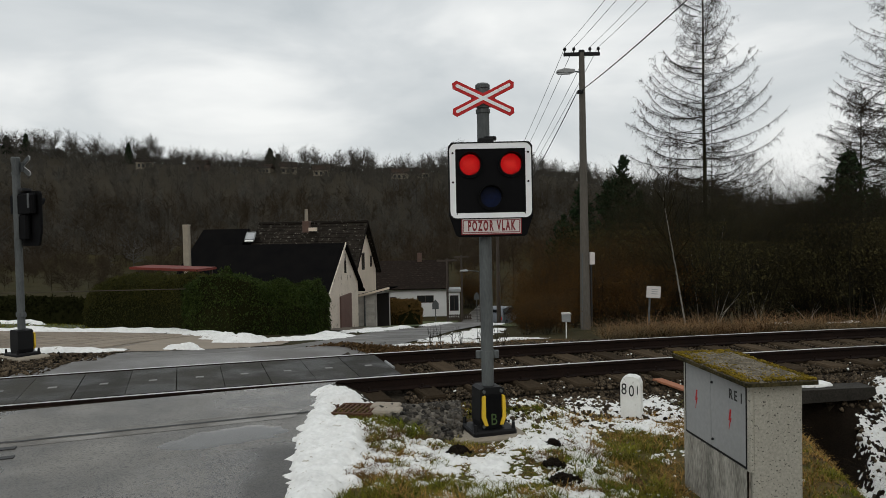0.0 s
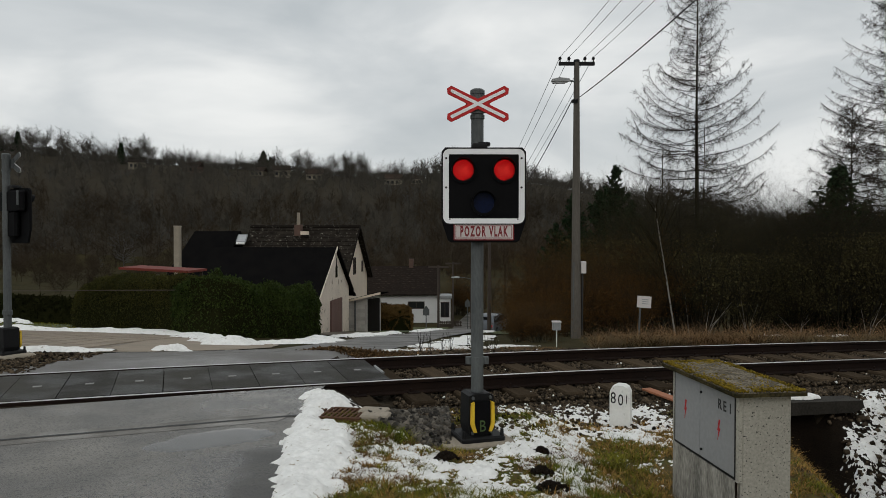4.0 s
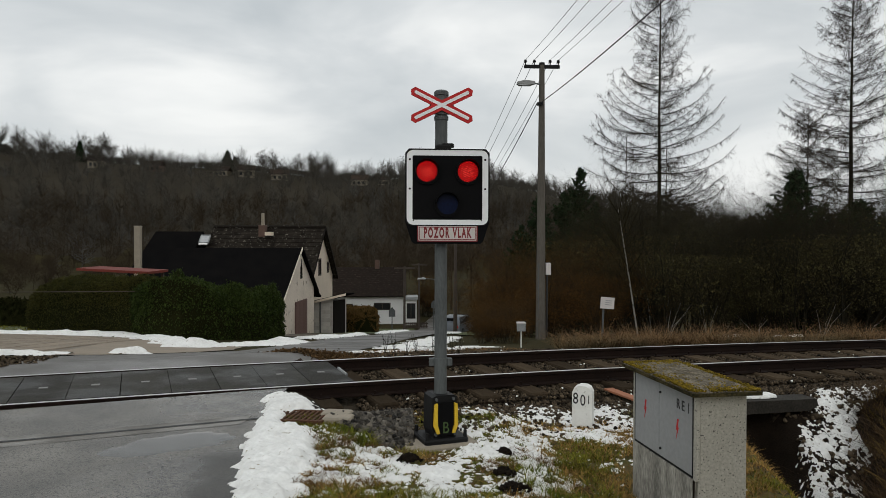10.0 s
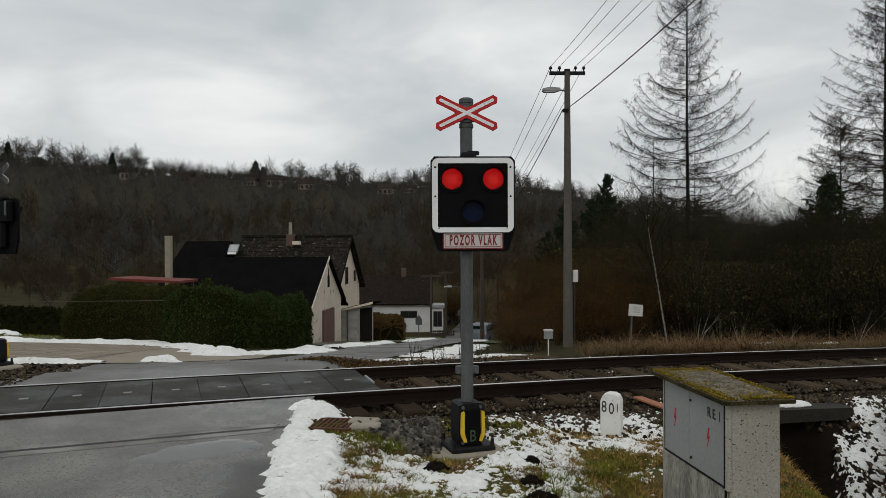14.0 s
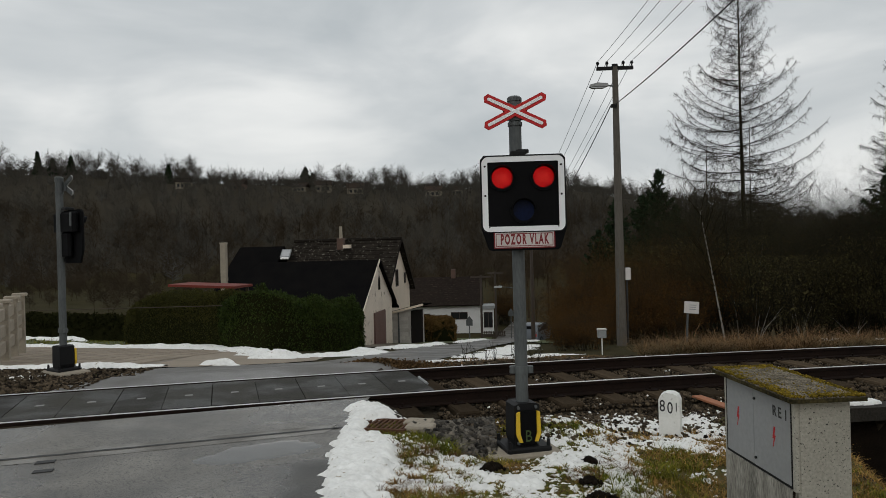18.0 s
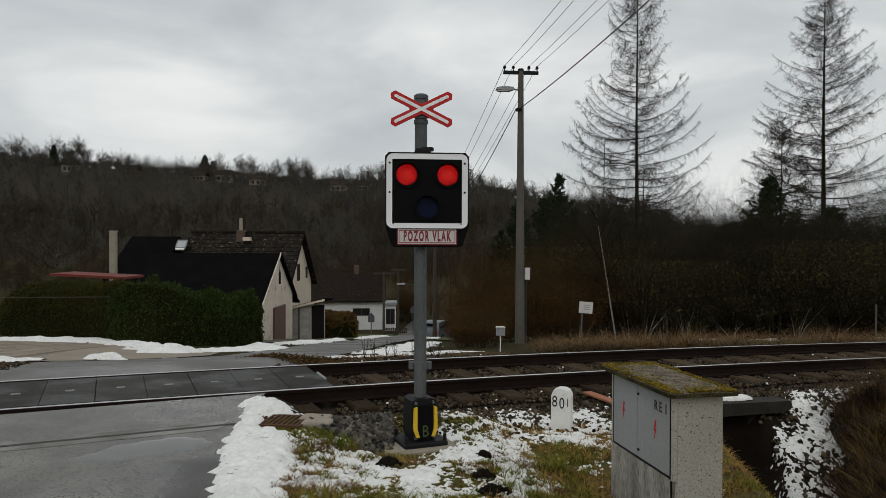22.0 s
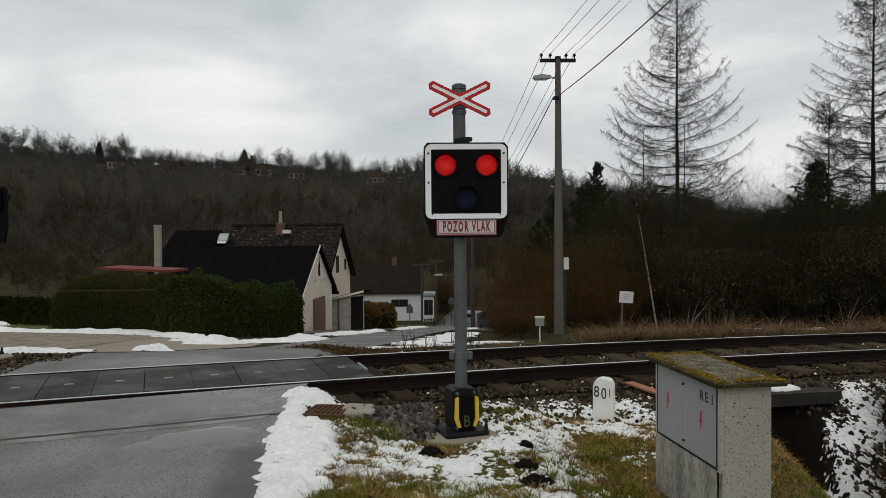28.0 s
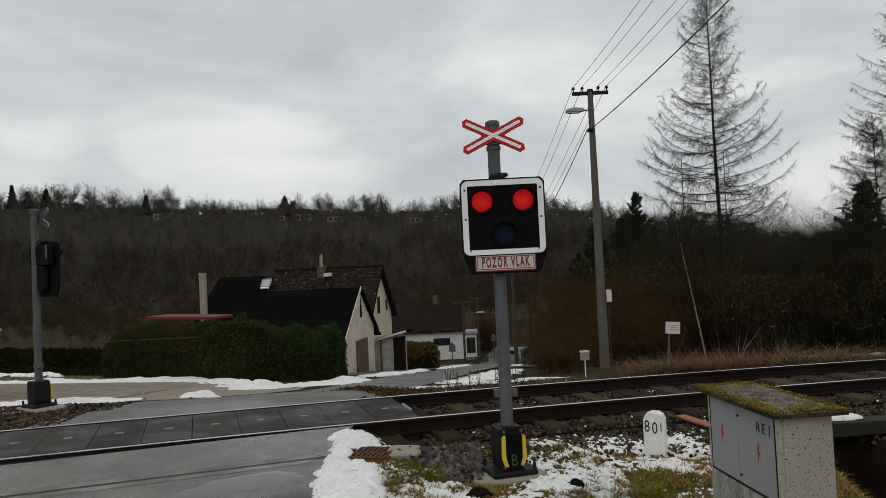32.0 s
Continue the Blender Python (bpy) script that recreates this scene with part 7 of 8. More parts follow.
part("wall", Geo().prism([(0, -0.5), (gw, -0.5), (gw, eh), (gw / 2, rh), (0, eh)], "y", ln - 0.3, ln), M_PLASTER2, house)
sl = (rh - eh) / (gw / 2)
roof_plane("roof", house, (-0.5, -0.3, eh - sl * 0.5), (-0.5, ln + 0.3, eh - sl * 0.5), (gw / 2, ln + 0.3, rh), (gw / 2, -0.3, rh), 0.08, M_ROOFTILE, "mottled tile roof slope")
roof_plane("roof", house, (gw + 0.32, -0.3, eh - sl * 0.32), (gw + 0.32, ln + 0.3, eh - sl * 0.32), (gw / 2, ln + 0.3, rh), (gw / 2, -0.3, rh), 0.08, M_ROOFTILE, "mottled tile roof slope")
tiles(house, (-0.5, ln + 0.3, eh - sl * 0.5 + 0.06), (-0.5, -0.3, eh - sl * 0.5 + 0.06), (gw / 2, -0.3, rh + 0.06), (gw / 2, ln + 0.3, rh + 0.06), 15, 30, M_ROOFTILE)
part("ridge", Geo().tube([(gw / 2, -0.3, rh + 0.1), (gw / 2, ln + 0.3, rh + 0.1)], 0.13, 8), M_ROOFTILE, house)
for z, x, w, h in ((4.18, 3.2, 0.62, 0.95), (4.08, 5.5, 0.36, 0.60)):
    window(house, x, z, w, h, -0.002)
for sgn in (1, -1):
    o = 0.32 if sgn > 0 else 0.5
    e = gw / 2 + sgn * (gw / 2 + o)
    part("verge_board", Geo().prism([(e, eh - sl * o), (gw / 2, rh), (gw / 2, rh + 0.18), (e, eh - sl * o + 0.18)], "y", -0.34, -0.3), M_DARKOPEN, house, "dark verge board")
ch = part("chimney", Geo().box(gw / 2 - 0.70, gw / 2 - 0.2, 3.32, 3.74, rh - 1.2, rh + 0.22, c=0.02), M_BRICK, house, "worn brown brick chimney")
part("chimney_pot", Geo().tube([(gw / 2 - 0.46, 3.53, rh + 0.20), (gw / 2 - 0.46, 3.53, rh + 0.98)], [0.12, 0.10], 8), M_MASONRY, ch, "pale clay pot")
part("chimney_cowl", Geo().box(gw / 2 - 1.15, gw / 2 - 0.8, 2.75, 3.2, rh - 0.42, rh - 0.2), M_PLASTER2, house, "pale roof hatch")
# lower black roofed wing
wing = thing("house_wing", (hx - 7.4, hy + 0.2, -4.0), "lower wing with black felt roof", "house", rz=ang)
part("wall", Geo().box(0.3, 6.4, 0.0, 2.75, -0.4, 2.9), M_PLASTER2, wing)
for x in (-0.3, 6.9):
    roof_plane("roof", wing, (x, -0.2, 2.75), (x, 3.2, 2.75), (3.3, 2.75, 5.88), (3.3, -0.2, 5.88), 0.12, M_ROOFBLACK, "black felt roof slope")
sky_m = wing.matrix_basis.inverted() @ pose(-12.02, 43.95, 1.46, 41, 0, 0)
skylight = part("roof_window", Geo().ring(round_rect(-0.30, 0.30, -0.36, 0.36, 0.02, 2), round_rect(-0.25, 0.25, -0.31, 0.31, 0.02, 2), "z", 0.0, 0.10), M_METALSHEET, wing, "metal frame of the roof window")
skylight.matrix_basis = sky_m
# the sky's reflection is put in as a pale base colour
part("window_pane", Geo().box(-0.25, 0.25, -0.31, 0.31, 0.03, 0.07), M_LAMPGLASS, skylight, "pane coloured pale for the sky's reflection")
part("snow_strip", Geo().box(-0.28, 0.25, -0.52, -0.38, 0.02, 0.09, c=0.02), M_SNOW, skylight, "snow caught below the roof window")
# tall chimney
tc = thing("tall_chimney", (-13.96, 38.3, -2.7), "tall pale rendered chimney", "chimney")
part("shaft", Geo().box(-0.16, 0.16, -0.16, 0.16, -0.8, 4.84, c=0.02), M_MASONRY, tc)
part("chimney_cap", Geo().box(-0.18, 0.18, -0.18, 0.18, 4.84, 4.91, c=0.02), M_MASONRY, tc)
# open shed with a red roof behind the hedge
shed = thing("shelter", (-10.2, 27.6, -1.9), "open shelter with flat red metal roof behind the hedge", "shelter", rz=-4)
roof_plane("roof", shed, (-1.75, -0.9, 2.27), (0.95, -0.9, 2.14), (0.95, 0.9, 2.14), (-1.75, 0.9, 2.27), 0.09, M_REDROOF, "red metal roof")
for x, z in ((-1.5, 2.22), (0.8, 2.12)):
    for y in (-0.7, 0.7):
        part("post", Geo().box(x - 0.05, x + 0.05, y - 0.05, y + 0.05, -0.3, z), M_WOODPOLE, shed)
# block-built garage beside the barn
gar = thing("garage", (-4.72, 39.8, -4.0), "block-built garage with flat roof and dark doors", "garage", rz=0)
gwall = part("wall", Geo().prism([(-0.26, -0.6), (0.84, -0.6), (0.84, 2.2), (-0.26, 1.98)], "y", 0, 0.25), M_BLOCK, gar, "grey concrete block wall")
for j in range(9):
    for i in range(4):
        u0 = i * 0.4 - 0.26 - (0.2 if j % 2 else 0)
        u1 = min(u0 + 0.388, 0.838)
        u0 = max(u0, -0.258)
        if u1 - u0 > 0.05:
            part("block", Geo().box(u0, u1, -0.02, 0.0, 0.0 + j * 0.22, 0.208 + j * 0.22), M_BLOCK, gwall)
part("wall", Geo().add([(0.84, 0.25, -0.6), (1.25, 5.0, -1.3), (1.25, 5.0, 1.75), (0.84, 0.25, 2.16), (0.6, 0.25, -0.6), (1.0, 5.0, -1.3), (1.0, 5.0, 1.75), (0.6, 0.25, 2.16)],
     [(0, 1, 2, 3), (7, 6, 5, 4), (0, 3, 7, 4), (1, 5, 6, 2), (3, 2, 6, 7), (0, 4, 5, 1)]), M_BLOCK, gar)
part("garage_door", Geo().add([(0.89, 0.4, -0.6), (1.23, 4.4, -1.2), (1.23, 4.4, 1.78), (0.89, 0.4, 2.05), (0.85, 0.4, -0.6), (1.19, 4.4, -1.2), (1.19, 4.4, 1.78), (0.85, 0.4, 2.05)],
     [(0, 1, 2, 3), (7, 6, 5, 4), (0, 3, 7, 4), (1, 5, 6, 2), (3, 2, 6, 7), (0, 4, 5, 1)]), M_DARKOPEN, gar, "dark garage doors")
roof_plane("roof", gar, (-0.3, -0.25, 2.0), (1.62, -0.25, 2.46), (1.75, 5.2, 2.05), (-0.3, 5.2, 1.5), 0.06, M_ROOFBLACK, "flat felt roof")
part("fascia", Geo().prism([(-0.3, 1.92), (1.64, 2.38), (1.64, 2.50), (-0.3, 2.04)], "y", -0.30, -0.25), M_PLASTER2, gar, "pale front fascia")
part("downpipe", Geo().tube([(0.2, -0.07, -0.5), (0.2, -0.07, 2.0)], 0.045, 8), M_GALV, gar)

ribbon("ramp", [(-5.2, 27.6, -3.3, 27.0), (-5.1, 30.5, -2.7, 30.0), (-5.0, 33.5, -2.4, 33.5), (-4.9, 37.5, -3.0, 38.0)], ground_z, 0.05, mat("earthy_concrete", (0.125, 0.105, 0.080), (0.075, 0.062, 0.046), rough=0.9, scale=0.8, fine=14, bump=0.3, contrast=0.6, spec=0.15), 6, "earthy concrete ramp before the barn door", "paving")
# low weathered fence before the porch
cf = thing("garden_fence", (0.3, 66.5, ground_z(0.3, 66.5)), "low weathered wooden fence before the porch", "fence")
for i in range(13):
    part("picket", Geo().box(i * 0.17, i * 0.17 + 0.12, -0.02, 0.02, -0.1, 0.60 + 0.08 * wob(i, 2.0, 0.8)), M_WOODPOLE, cf)
for z in (0.12, 0.42):
    part("rail", Geo().box(-0.05, 2.25, 0.02, 0.06, z, z + 0.08), M_WOODPOLE, cf)
# white cottage further down
cot = thing("cottage", (-6.9, 70, -7.45), "long white cottage with brown tiled roof", "house")
part("wall", Geo().box(0, 7.1, 0, 7, -0.5, 3.4), M_WALLWHITE, cot, "white rendered wall")
roof_plane("roof", cot, (-0.5, -0.5, 3.25), (7.4, -0.5, 3.25), (7.4, 3.5, 5.9), (-0.5, 3.5, 5.9), 0.12, M_ROOFBROWN, "brown tiled roof slope")
roof_plane("roof", cot, (-0.5, 7.5, 3.25), (7.4, 7.5, 3.25), (7.4, 3.5, 5.9), (-0.5, 3.5, 5.9), 0.12, M_ROOFBROWN, "brown tiled roof slope")
tiles(cot, (-0.5, -0.5, 3.33), (7.4, -0.5, 3.33), (7.4, 3.5, 5.98), (-0.5, 3.5, 5.98), 14, 34, M_ROOFBROWN)
for sx in (0.06, 7.04):
    part("gable", Geo().prism([(0.0, 3.4), (7.0, 3.4), (3.5, 5.75)], "x", sx - 0.06, sx + 0.06), M_WALLWHITE, cot)
window(cot, 5.0, 2.25, 1.55, 0.62, -0.002)
window(cot, 1.5, 2.15, 1.1, 0.62, -0.002)
part("chimney", Geo().box(4.15, 4.62, 3.2, 3.8, 5.4, 6.75, c=0.03), M_BRICK, cot, "brown brick chimney")
porch = thing("porch", (0.20, 69, -7.45), "white glazed entrance porch of the cottage", "porch")
part("wall", Geo().box(0.2, 1.3, 0, 2.2, -0.5, 3.0), M_WALLWHITE, porch)
part("roof", Geo().box(0.05, 1.45, -0.2, 2.3, 3.0, 3.3, c=0.06), M_METALSHEET, porch, "pale flat porch roof")
window(porch, 0.75, 1.9, 0.75, 1.4, -0.002)


# distant houses on the crest
def hill_house(x, y, w, h, wall_mat, label):
    hh = thing("hill_house", (x, y, ground_z(x, y) - 1.6), label, "house", "hill houses", rz=rgw.uniform(-15, 15))
    part("wall", Geo().box(-w / 2, w / 2, -w * 0.35, w * 0.35, 0, h), wall_mat, hh)
    part("roof", Geo().prism([(-w * 0.42, h), (w * 0.42, h), (0, h + w * 0.33)], "x", -w / 2 - 0.4, w / 2 + 0.4), M_ROOFBROWN, hh, "dark pitched roof")
    for i in range(3):
        u = (i - 1) * w * 0.28
        part("window", Geo().box(u - 0.5, u + 0.5, -w * 0.35 - 0.05, -w * 0.35 + 0.1, h * 0.45, h * 0.8), M_GLASS, hh)


hill_house(-128, 304, 6, 4.0, M_HILLWALL, "yellowish house below the hill crest")
hill_house(-104, 304, 7, 3.5, M_BRICK, "brown house on the hill crest")
hill_house(-76, 304, 6, 3.0, M_HILLWALL, "pale house on the hill crest")
hill_house(-66, 304, 7, 4, M_HILLWALL, "gabled house on the hill crest")
hill_house(-52, 304, 7, 3.5, M_HILLWALL, "low house on the hill crest")
hill_house(-18, 304, 7, 3.5, M_HILLWALL, "low house on the hill crest")
hill_house(-8, 304, 5, 3, M_HILLWALL, "small pale house on the hill crest")


# ---------------------------------------------------------------- hedges
def hedge(path, half, height, leafmat, n, size, name, label, rough=0.12):
    """A clipped hedge along points, rounded in section, with a core coloured dark for the shade inside and many leaves.
    """
    fine = []
    for a, b in zip(path, path[1:]):
        k = max(2, int(math.dist(a, b) / 0.3))
        fine += [(a[0] + (b[0] - a[0]) * i / k, a[1] + (b[1] - a[1]) * i / k) for i in range(k)]
    fine.append(path[-1])
    h = thing(name, (fine[0][0], fine[0][1], ground_z(*fine[0])), label, "hedge")
    ox, oy, oz = fine[0][0], fine[0][1], ground_z(*fine[0])
    m, vs, fs = 14, [], []
    tot = len(fine)
    prof = []
    for i, (x, y) in enumerate(fine):
        a, b = fine[max(0, i - 1)], fine[min(tot - 1, i + 1)]
        dx, dy = b[0] - a[0], b[1] - a[1]
        l = math.hypot(dx, dy)
        t = i / (tot - 1)
        end = (min(1, min(t, 1 - t) * tot * 0.3 / 0.9)) ** 0.5 * 0.35 + 0.65
        hh = height(t) * (1 + 0.05 * wob(x, y, 0.9)) * (0.75 + 0.25 * end)
        for j in range(m):
            th = math.pi * j / (m - 1)
            c, s = math.cos(th), math.sin(th)
            u = math.copysign(abs(c) ** 0.45, c) * half * end
            v = abs(s) ** 0.4 * hh
            w = 1 + rough * wob(x * 2 + u * 3, y * 2 + v * 3, 1.0)
            px, py = x - dy / l * u * w, y + dx / l * u * w
            vs.append((px - ox, py - oy, ground_z(x, y) - oz - 0.1 + v * w))
    fs = [(i * m + j, i * m + j + 1, (i + 1) * m + j + 1, (i + 1) * m + j) for i in range(tot - 1) for j in range(m - 1)]
    fs += [tuple(range(m)), tuple(reversed(range((tot - 1) * m, tot * m)))]
    # solid core, darker than the leaves to stand for shade in the gaps
    part("core", Geo().add(vs, fs), M_HEDGECORE, h, "hedge core, coloured dark for the shade inside")
    V = np.array(vs).reshape(tot, m, 3)
    ii, jj = rng.uniform(0, tot - 1.001, n), rng.uniform(0, m - 1.001, n)
    i0, j0 = ii.astype(int), jj.astype(int)
    fi, fj = (ii - i0)[:, None], (jj - j0)[:, None]
    p = (V[i0, j0] * (1 - fi) + V[i0 + 1, j0] * fi) * (1 - fj) + (V[i0, j0 + 1] * (1 - fi) + V[i0 + 1, j0 + 1] * fi) * fj
    nend = n // 8
    e = rng.choice([0, tot - 1], nend)
    q, mid = V[e, rng.integers(0, m, nend)], V[e].mean(1)
    p = np.concatenate([p + rng.normal(0, 0.05, p.shape), mid + (q - mid) * rng.uniform(0.0, 1, (nend, 1)) ** 0.5 + rng.normal(0, 0.05, q.shape)])
    part("foliage", leaf_mesh("foliage", p, size, leafmat, 0.3, np.random.default_rng(n)), None, h)
    return h


hedge([(-12.6, 25.4), (-9.6, 23.2), (-6.9, 21.1)], 0.62, lambda t: 1.15 + 0.75 * smooth(-0.1, 0.32, t), M_THUJA, 85000, 0.021, "conifer_hedge", "clipped yellow-green conifer hedge behind the paved yard")
hedge([(-7.6, 21.4), (-6.4, 20.9), (-5.2, 22.8), (-4.75, 25.6)], 0.75, lambda t: (1.74 - 0.12 * t + 0.10 * math.sin(t * 9)) * (0.85 + 0.15 * smooth(0.0, 0.2, t)), M_IVY, 85000, 0.027, "ivy_hedge", "bushy dark green ivy hedge at the yard corner", 0.3)
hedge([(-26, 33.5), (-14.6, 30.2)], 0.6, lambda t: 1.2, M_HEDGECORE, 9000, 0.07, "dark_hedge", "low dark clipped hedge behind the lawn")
hedge([(-3.7, 49.5), (-2.4, 47.4)], 1.3, lambda t: 1.72 + 0.12 * math.sin(t * 9), M_BROWNHEDGE, 60000, 0.028, "brown_hedge", "brown leafy hedge by the lane", 0.35)

# low wire fence along the yard
wf = thing("wire_fence", (0, 0, 0), "thin wire fence along the yard", "fence")
top = [(-20, 22.5, -0.15), (-13.2, 21.8, -0.05), (-7.4, 20.7, 0.05)]
part("wire", Geo().tube(top, 0.012, 5), M_WOODPOLE, wf, "top wire")
for x, y in ((-20, 22.5), (-13.2, 21.8)):
    part("post", Geo().tube([(x, y, ground_z(x, y) - 0.1), (x, y, 0.02 if x > -10 else -0.06)], 0.012, 6), M_GREENPAINT, wf)
# stone fence piece beside the yard
sf = thing("stone_fence", (-8.15, 11.5, ground_z(-8.15, 11.5) - 0.05), "pale concrete fence panels with capped posts", "fence", rz=28)
for i in range(4):
    part("post", Geo().box(-0.09, 0.09, i * 1.3 - 0.09, i * 1.3 + 0.09, -0.2, 1.05, c=0.01), M_MASONRY, sf)
    part("cap", Geo().box(-0.14, 0.14, i * 1.3 - 0.14, i * 1.3 + 0.14, 1.05, 1.11, c=0.015), M_MASONRY, sf)
    if i < 3:
        for z in (0.15, 0.45, 0.75):
            part("rail", Geo().box(-0.04, 0.04, i * 1.3 + 0.09, i * 1.3 + 1.21, z, z + 0.2, c=0.01), M_MASONRY, sf)

# ---------------------------------------------------------------- poles, wires, signs
def insulators(parent, xs, z):
    for x in xs:
        part("insulator", Geo().tube([(x, 0, z), (x, 0, z + 0.06), (x, 0, z + 0.10), (x, 0, z + 0.16)], [0.02, 0.02, 0.055, 0.035], 8), M_BLACK, parent, "dark line insulator")


UX, UY = 4.41, 22.0
UZ = ground_z(UX, UY)
pole = thing("utility_pole", (UX, UY, UZ), "grey concrete utility pole with crossarm and street lamp", "utility pole", "utility poles")
ptop = 7.05 - UZ
part("shaft", Geo().tube([(0, 0, -0.5), (0, 0, ptop)], [0.165, 0.085], 14), M_POLECONC, pole, smooth=True)
for z in (2.2, 3.9, 5.4, 6.7):
    part("band", Geo().tube([(0, 0, z), (0, 0, z + 0.03)], 0.16 - 0.009 * z, 14), M_GALV, pole, "steel band")
arm = part("crossarm", Geo().box(-0.56, 0.56, -0.05, 0.05, ptop - 0.10, ptop + 0.0, c=0.01), M_BLACK, pole, "dark steel crossarm")
insulators(arm, (-0.52, -0.24, 0.26, 0.52), ptop)
part("pole_top", Geo().tube([(0, 0, ptop), (0, 0, ptop + 0.07)], [0.10, 0.09], 12), M_BLACK, pole)
lamp = part("lamp_arm", Geo().tube([(0, -0.03, ptop - 0.62), (-0.28, -0.05, ptop - 0.58)], 0.025, 8), M_GALV, pole)
part("lamp_head", Geo().prism([(-0.80, ptop - 0.62), (-0.78, ptop - 0.55), (-0.55, ptop - 0.50), (-0.25, ptop - 0.53), (-0.22, ptop - 0.60), (-0.3, ptop - 0.63)], "y", -0.14, 0.06), M_STEELGREY, lamp, "grey street lamp head")
part("lamp_cover", Geo().box(-0.76, -0.36, -0.12, 0.04, ptop - 0.665, ptop - 0.62, c=0.02), M_LAMPGLASS, lamp, "pale lamp cover")
part("switch_box", Geo().box(0.14, 0.30, -0.12, 0.06, 2.05, 2.42, c=0.015), M_SIGNWHITE, pole, "pale switch box")
part("cable_conduit", Geo().tube([(0.19, 0, 0.1), (0.2, 0, 2.1)], 0.03, 8), M_WIRE, pole)
part("cable_conduit", Geo().tube([(-0.1, -0.1, 0.1), (-0.08, -0.1, 2.4)], 0.02, 8), M_GALV, pole)
part("cable_clamp", Geo().box(-0.16, 0.02, -0.14, 0.0, ptop - 1.28, ptop - 1.18, c=0.01), M_BLACK, pole)

rear = thing("utility_pole", (4.85, -17.0, ground_z(4.85, -17)), "grey concrete utility pole beside the road", "utility pole", "utility poles")
part("shaft", Geo().tube([(0, 0, -0.5), (0, 0, 8.9)], [0.165, 0.085], 14), M_POLECONC, rear, smooth=True)
arm = part("crossarm", Geo().box(-0.6, 0.6, -0.05, 0.05, 8.75, 8.87, c=0.01), M_BLACK, rear)
insulators(arm, (-0.52, -0.24, 0.26, 0.52), 8.87)

low = thing("utility_pole", (3.85, 50.0, ground_z(3.85, 50)), "concrete utility pole down in the village", "utility pole", "utility poles")
lz = 2.75 - ground_z(3.85, 50)
part("shaft", Geo().tube([(0, 0, -0.5), (0, 0, lz)], [0.16, 0.09], 10), M_WOODPOLE, low, smooth=True)
arm = part("crossarm", Geo().box(-0.56, 0.56, -0.05, 0.05, lz - 0.1, lz, c=0.01), M_BLACK, low)
insulators(arm, (-0.52, -0.24, 0.26, 0.52), lz)
for x, y, ztop, a in ((0.25, 55.0, -0.6, 0.8), (1.65, 66.0, -0.75, 0.7)):
    vp = thing("utility_pole", (x, y, ground_z(x, y)), "dark wooden utility pole by the cottage", "utility pole", "utility poles")
    h = ztop - ground_z(x, y)
    part("shaft", Geo().tube([(0, 0, -0.4), (0, 0, h)], [0.105, 0.075], 8), M_WOODPOLE, vp, smooth=True)
    part("crossarm", Geo().box(-a, a, -0.05, 0.05, h - 0.22, h - 0.08), M_WOODPOLE, vp)
    if y > 60:
        part("brace", Geo().tube([(-0.45, 0, h - 0.15), (0, 0, h - 0.7)], 0.03, 6), M_WOODPOLE, vp)
sl = thing("street_lamp", (3.15, 62.0, ground_z(3.15, 62.0)), "street lamp on a slim post in the village", "street lamp")
h = -2.05 - ground_z(3.15, 62.0)
part("post", Geo().tube([(0, 0, -0.3), (0, 0, h)], [0.07, 0.05], 8), M_WOODPOLE, sl, smooth=True)
part("lamp_arm", Geo().tube([(0, 0, h - 0.05), (-0.6, 0, h + 0.05), (-1.1, 0, h + 0.08)], 0.03, 6), M_GALV, sl)
part("lamp_head", Geo().prism([(-1.75, h + 0.02), (-1.70, h + 0.12), (-1.2, h + 0.18), (-1.0, h + 0.12), (-1.05, h + 0.02)], "y", -0.12, 0.12), M_LAMPGLASS, sl, "pale street lamp head")


def hang(a, b, sag, r, material, label):
    g = Geo()
    a, b = Vector(a), Vector(b)
    n = 24
    g.tube([a.lerp(b, i / n) - Vector((0, 0, sag * 4 * (i / n) * (1 - i / n))) for i in range(n + 1)], r, 5)
    return tagged(part("overhead_wire", g, material), label, "wire", "overhead wires")


zt = UZ + ptop + 0.16
for dx in (-0.52, -0.24, 0.26, 0.52):
    hang((UX + dx, UY, zt), (4.85 + dx, -17.0, ground_z(4.85, -17) + 9.02), 0.9, 0.007, M_WIREGREY, "thin bare overhead line wire")
    hang((UX + dx, UY, zt), (3.85 + dx, 50, ground_z(3.85, 50) + lz + 0.16), 0.25, 0.009, M_WIREGREY, "thin bare overhead line wire")
zc = UZ + ptop - 1.2
hang((UX - 0.05, UY - 0.14, zc), (4.75, -16.9, 7.6), 0.84, 0.014, M_WIRE, "black insulated overhead cable")
hang((UX - 0.15, UY, zc), (3.80, 50, ground_z(3.85, 50) + lz - 0.7), 0.6, 0.016, M_WIRE, "black insulated overhead cable")
# small box on a post and the notice board beyond the track
mb = thing("post_box", (2.42, 14.0, ground_z(2.42, 14) - 0.085), "small pale metal box on a thin post", "post box")
part("post", Geo().tube([(0, 0, -0.2), (0, 0, 0.42)], 0.012, 8), M_PAINTWHITE, mb)
part("box", Geo().box(-0.08, 0.08, -0.06, 0.06, 0.42, 0.575, c=0.01), M_METALSHEET, mb, "pale metal box")
part("lid", Geo().prism([(-0.092, 0.575), (0.092, 0.575), (0.082, 0.598), (-0.082, 0.598)], "y", -0.072, 0.072), M_SIGNWHITE, mb, "white lid")
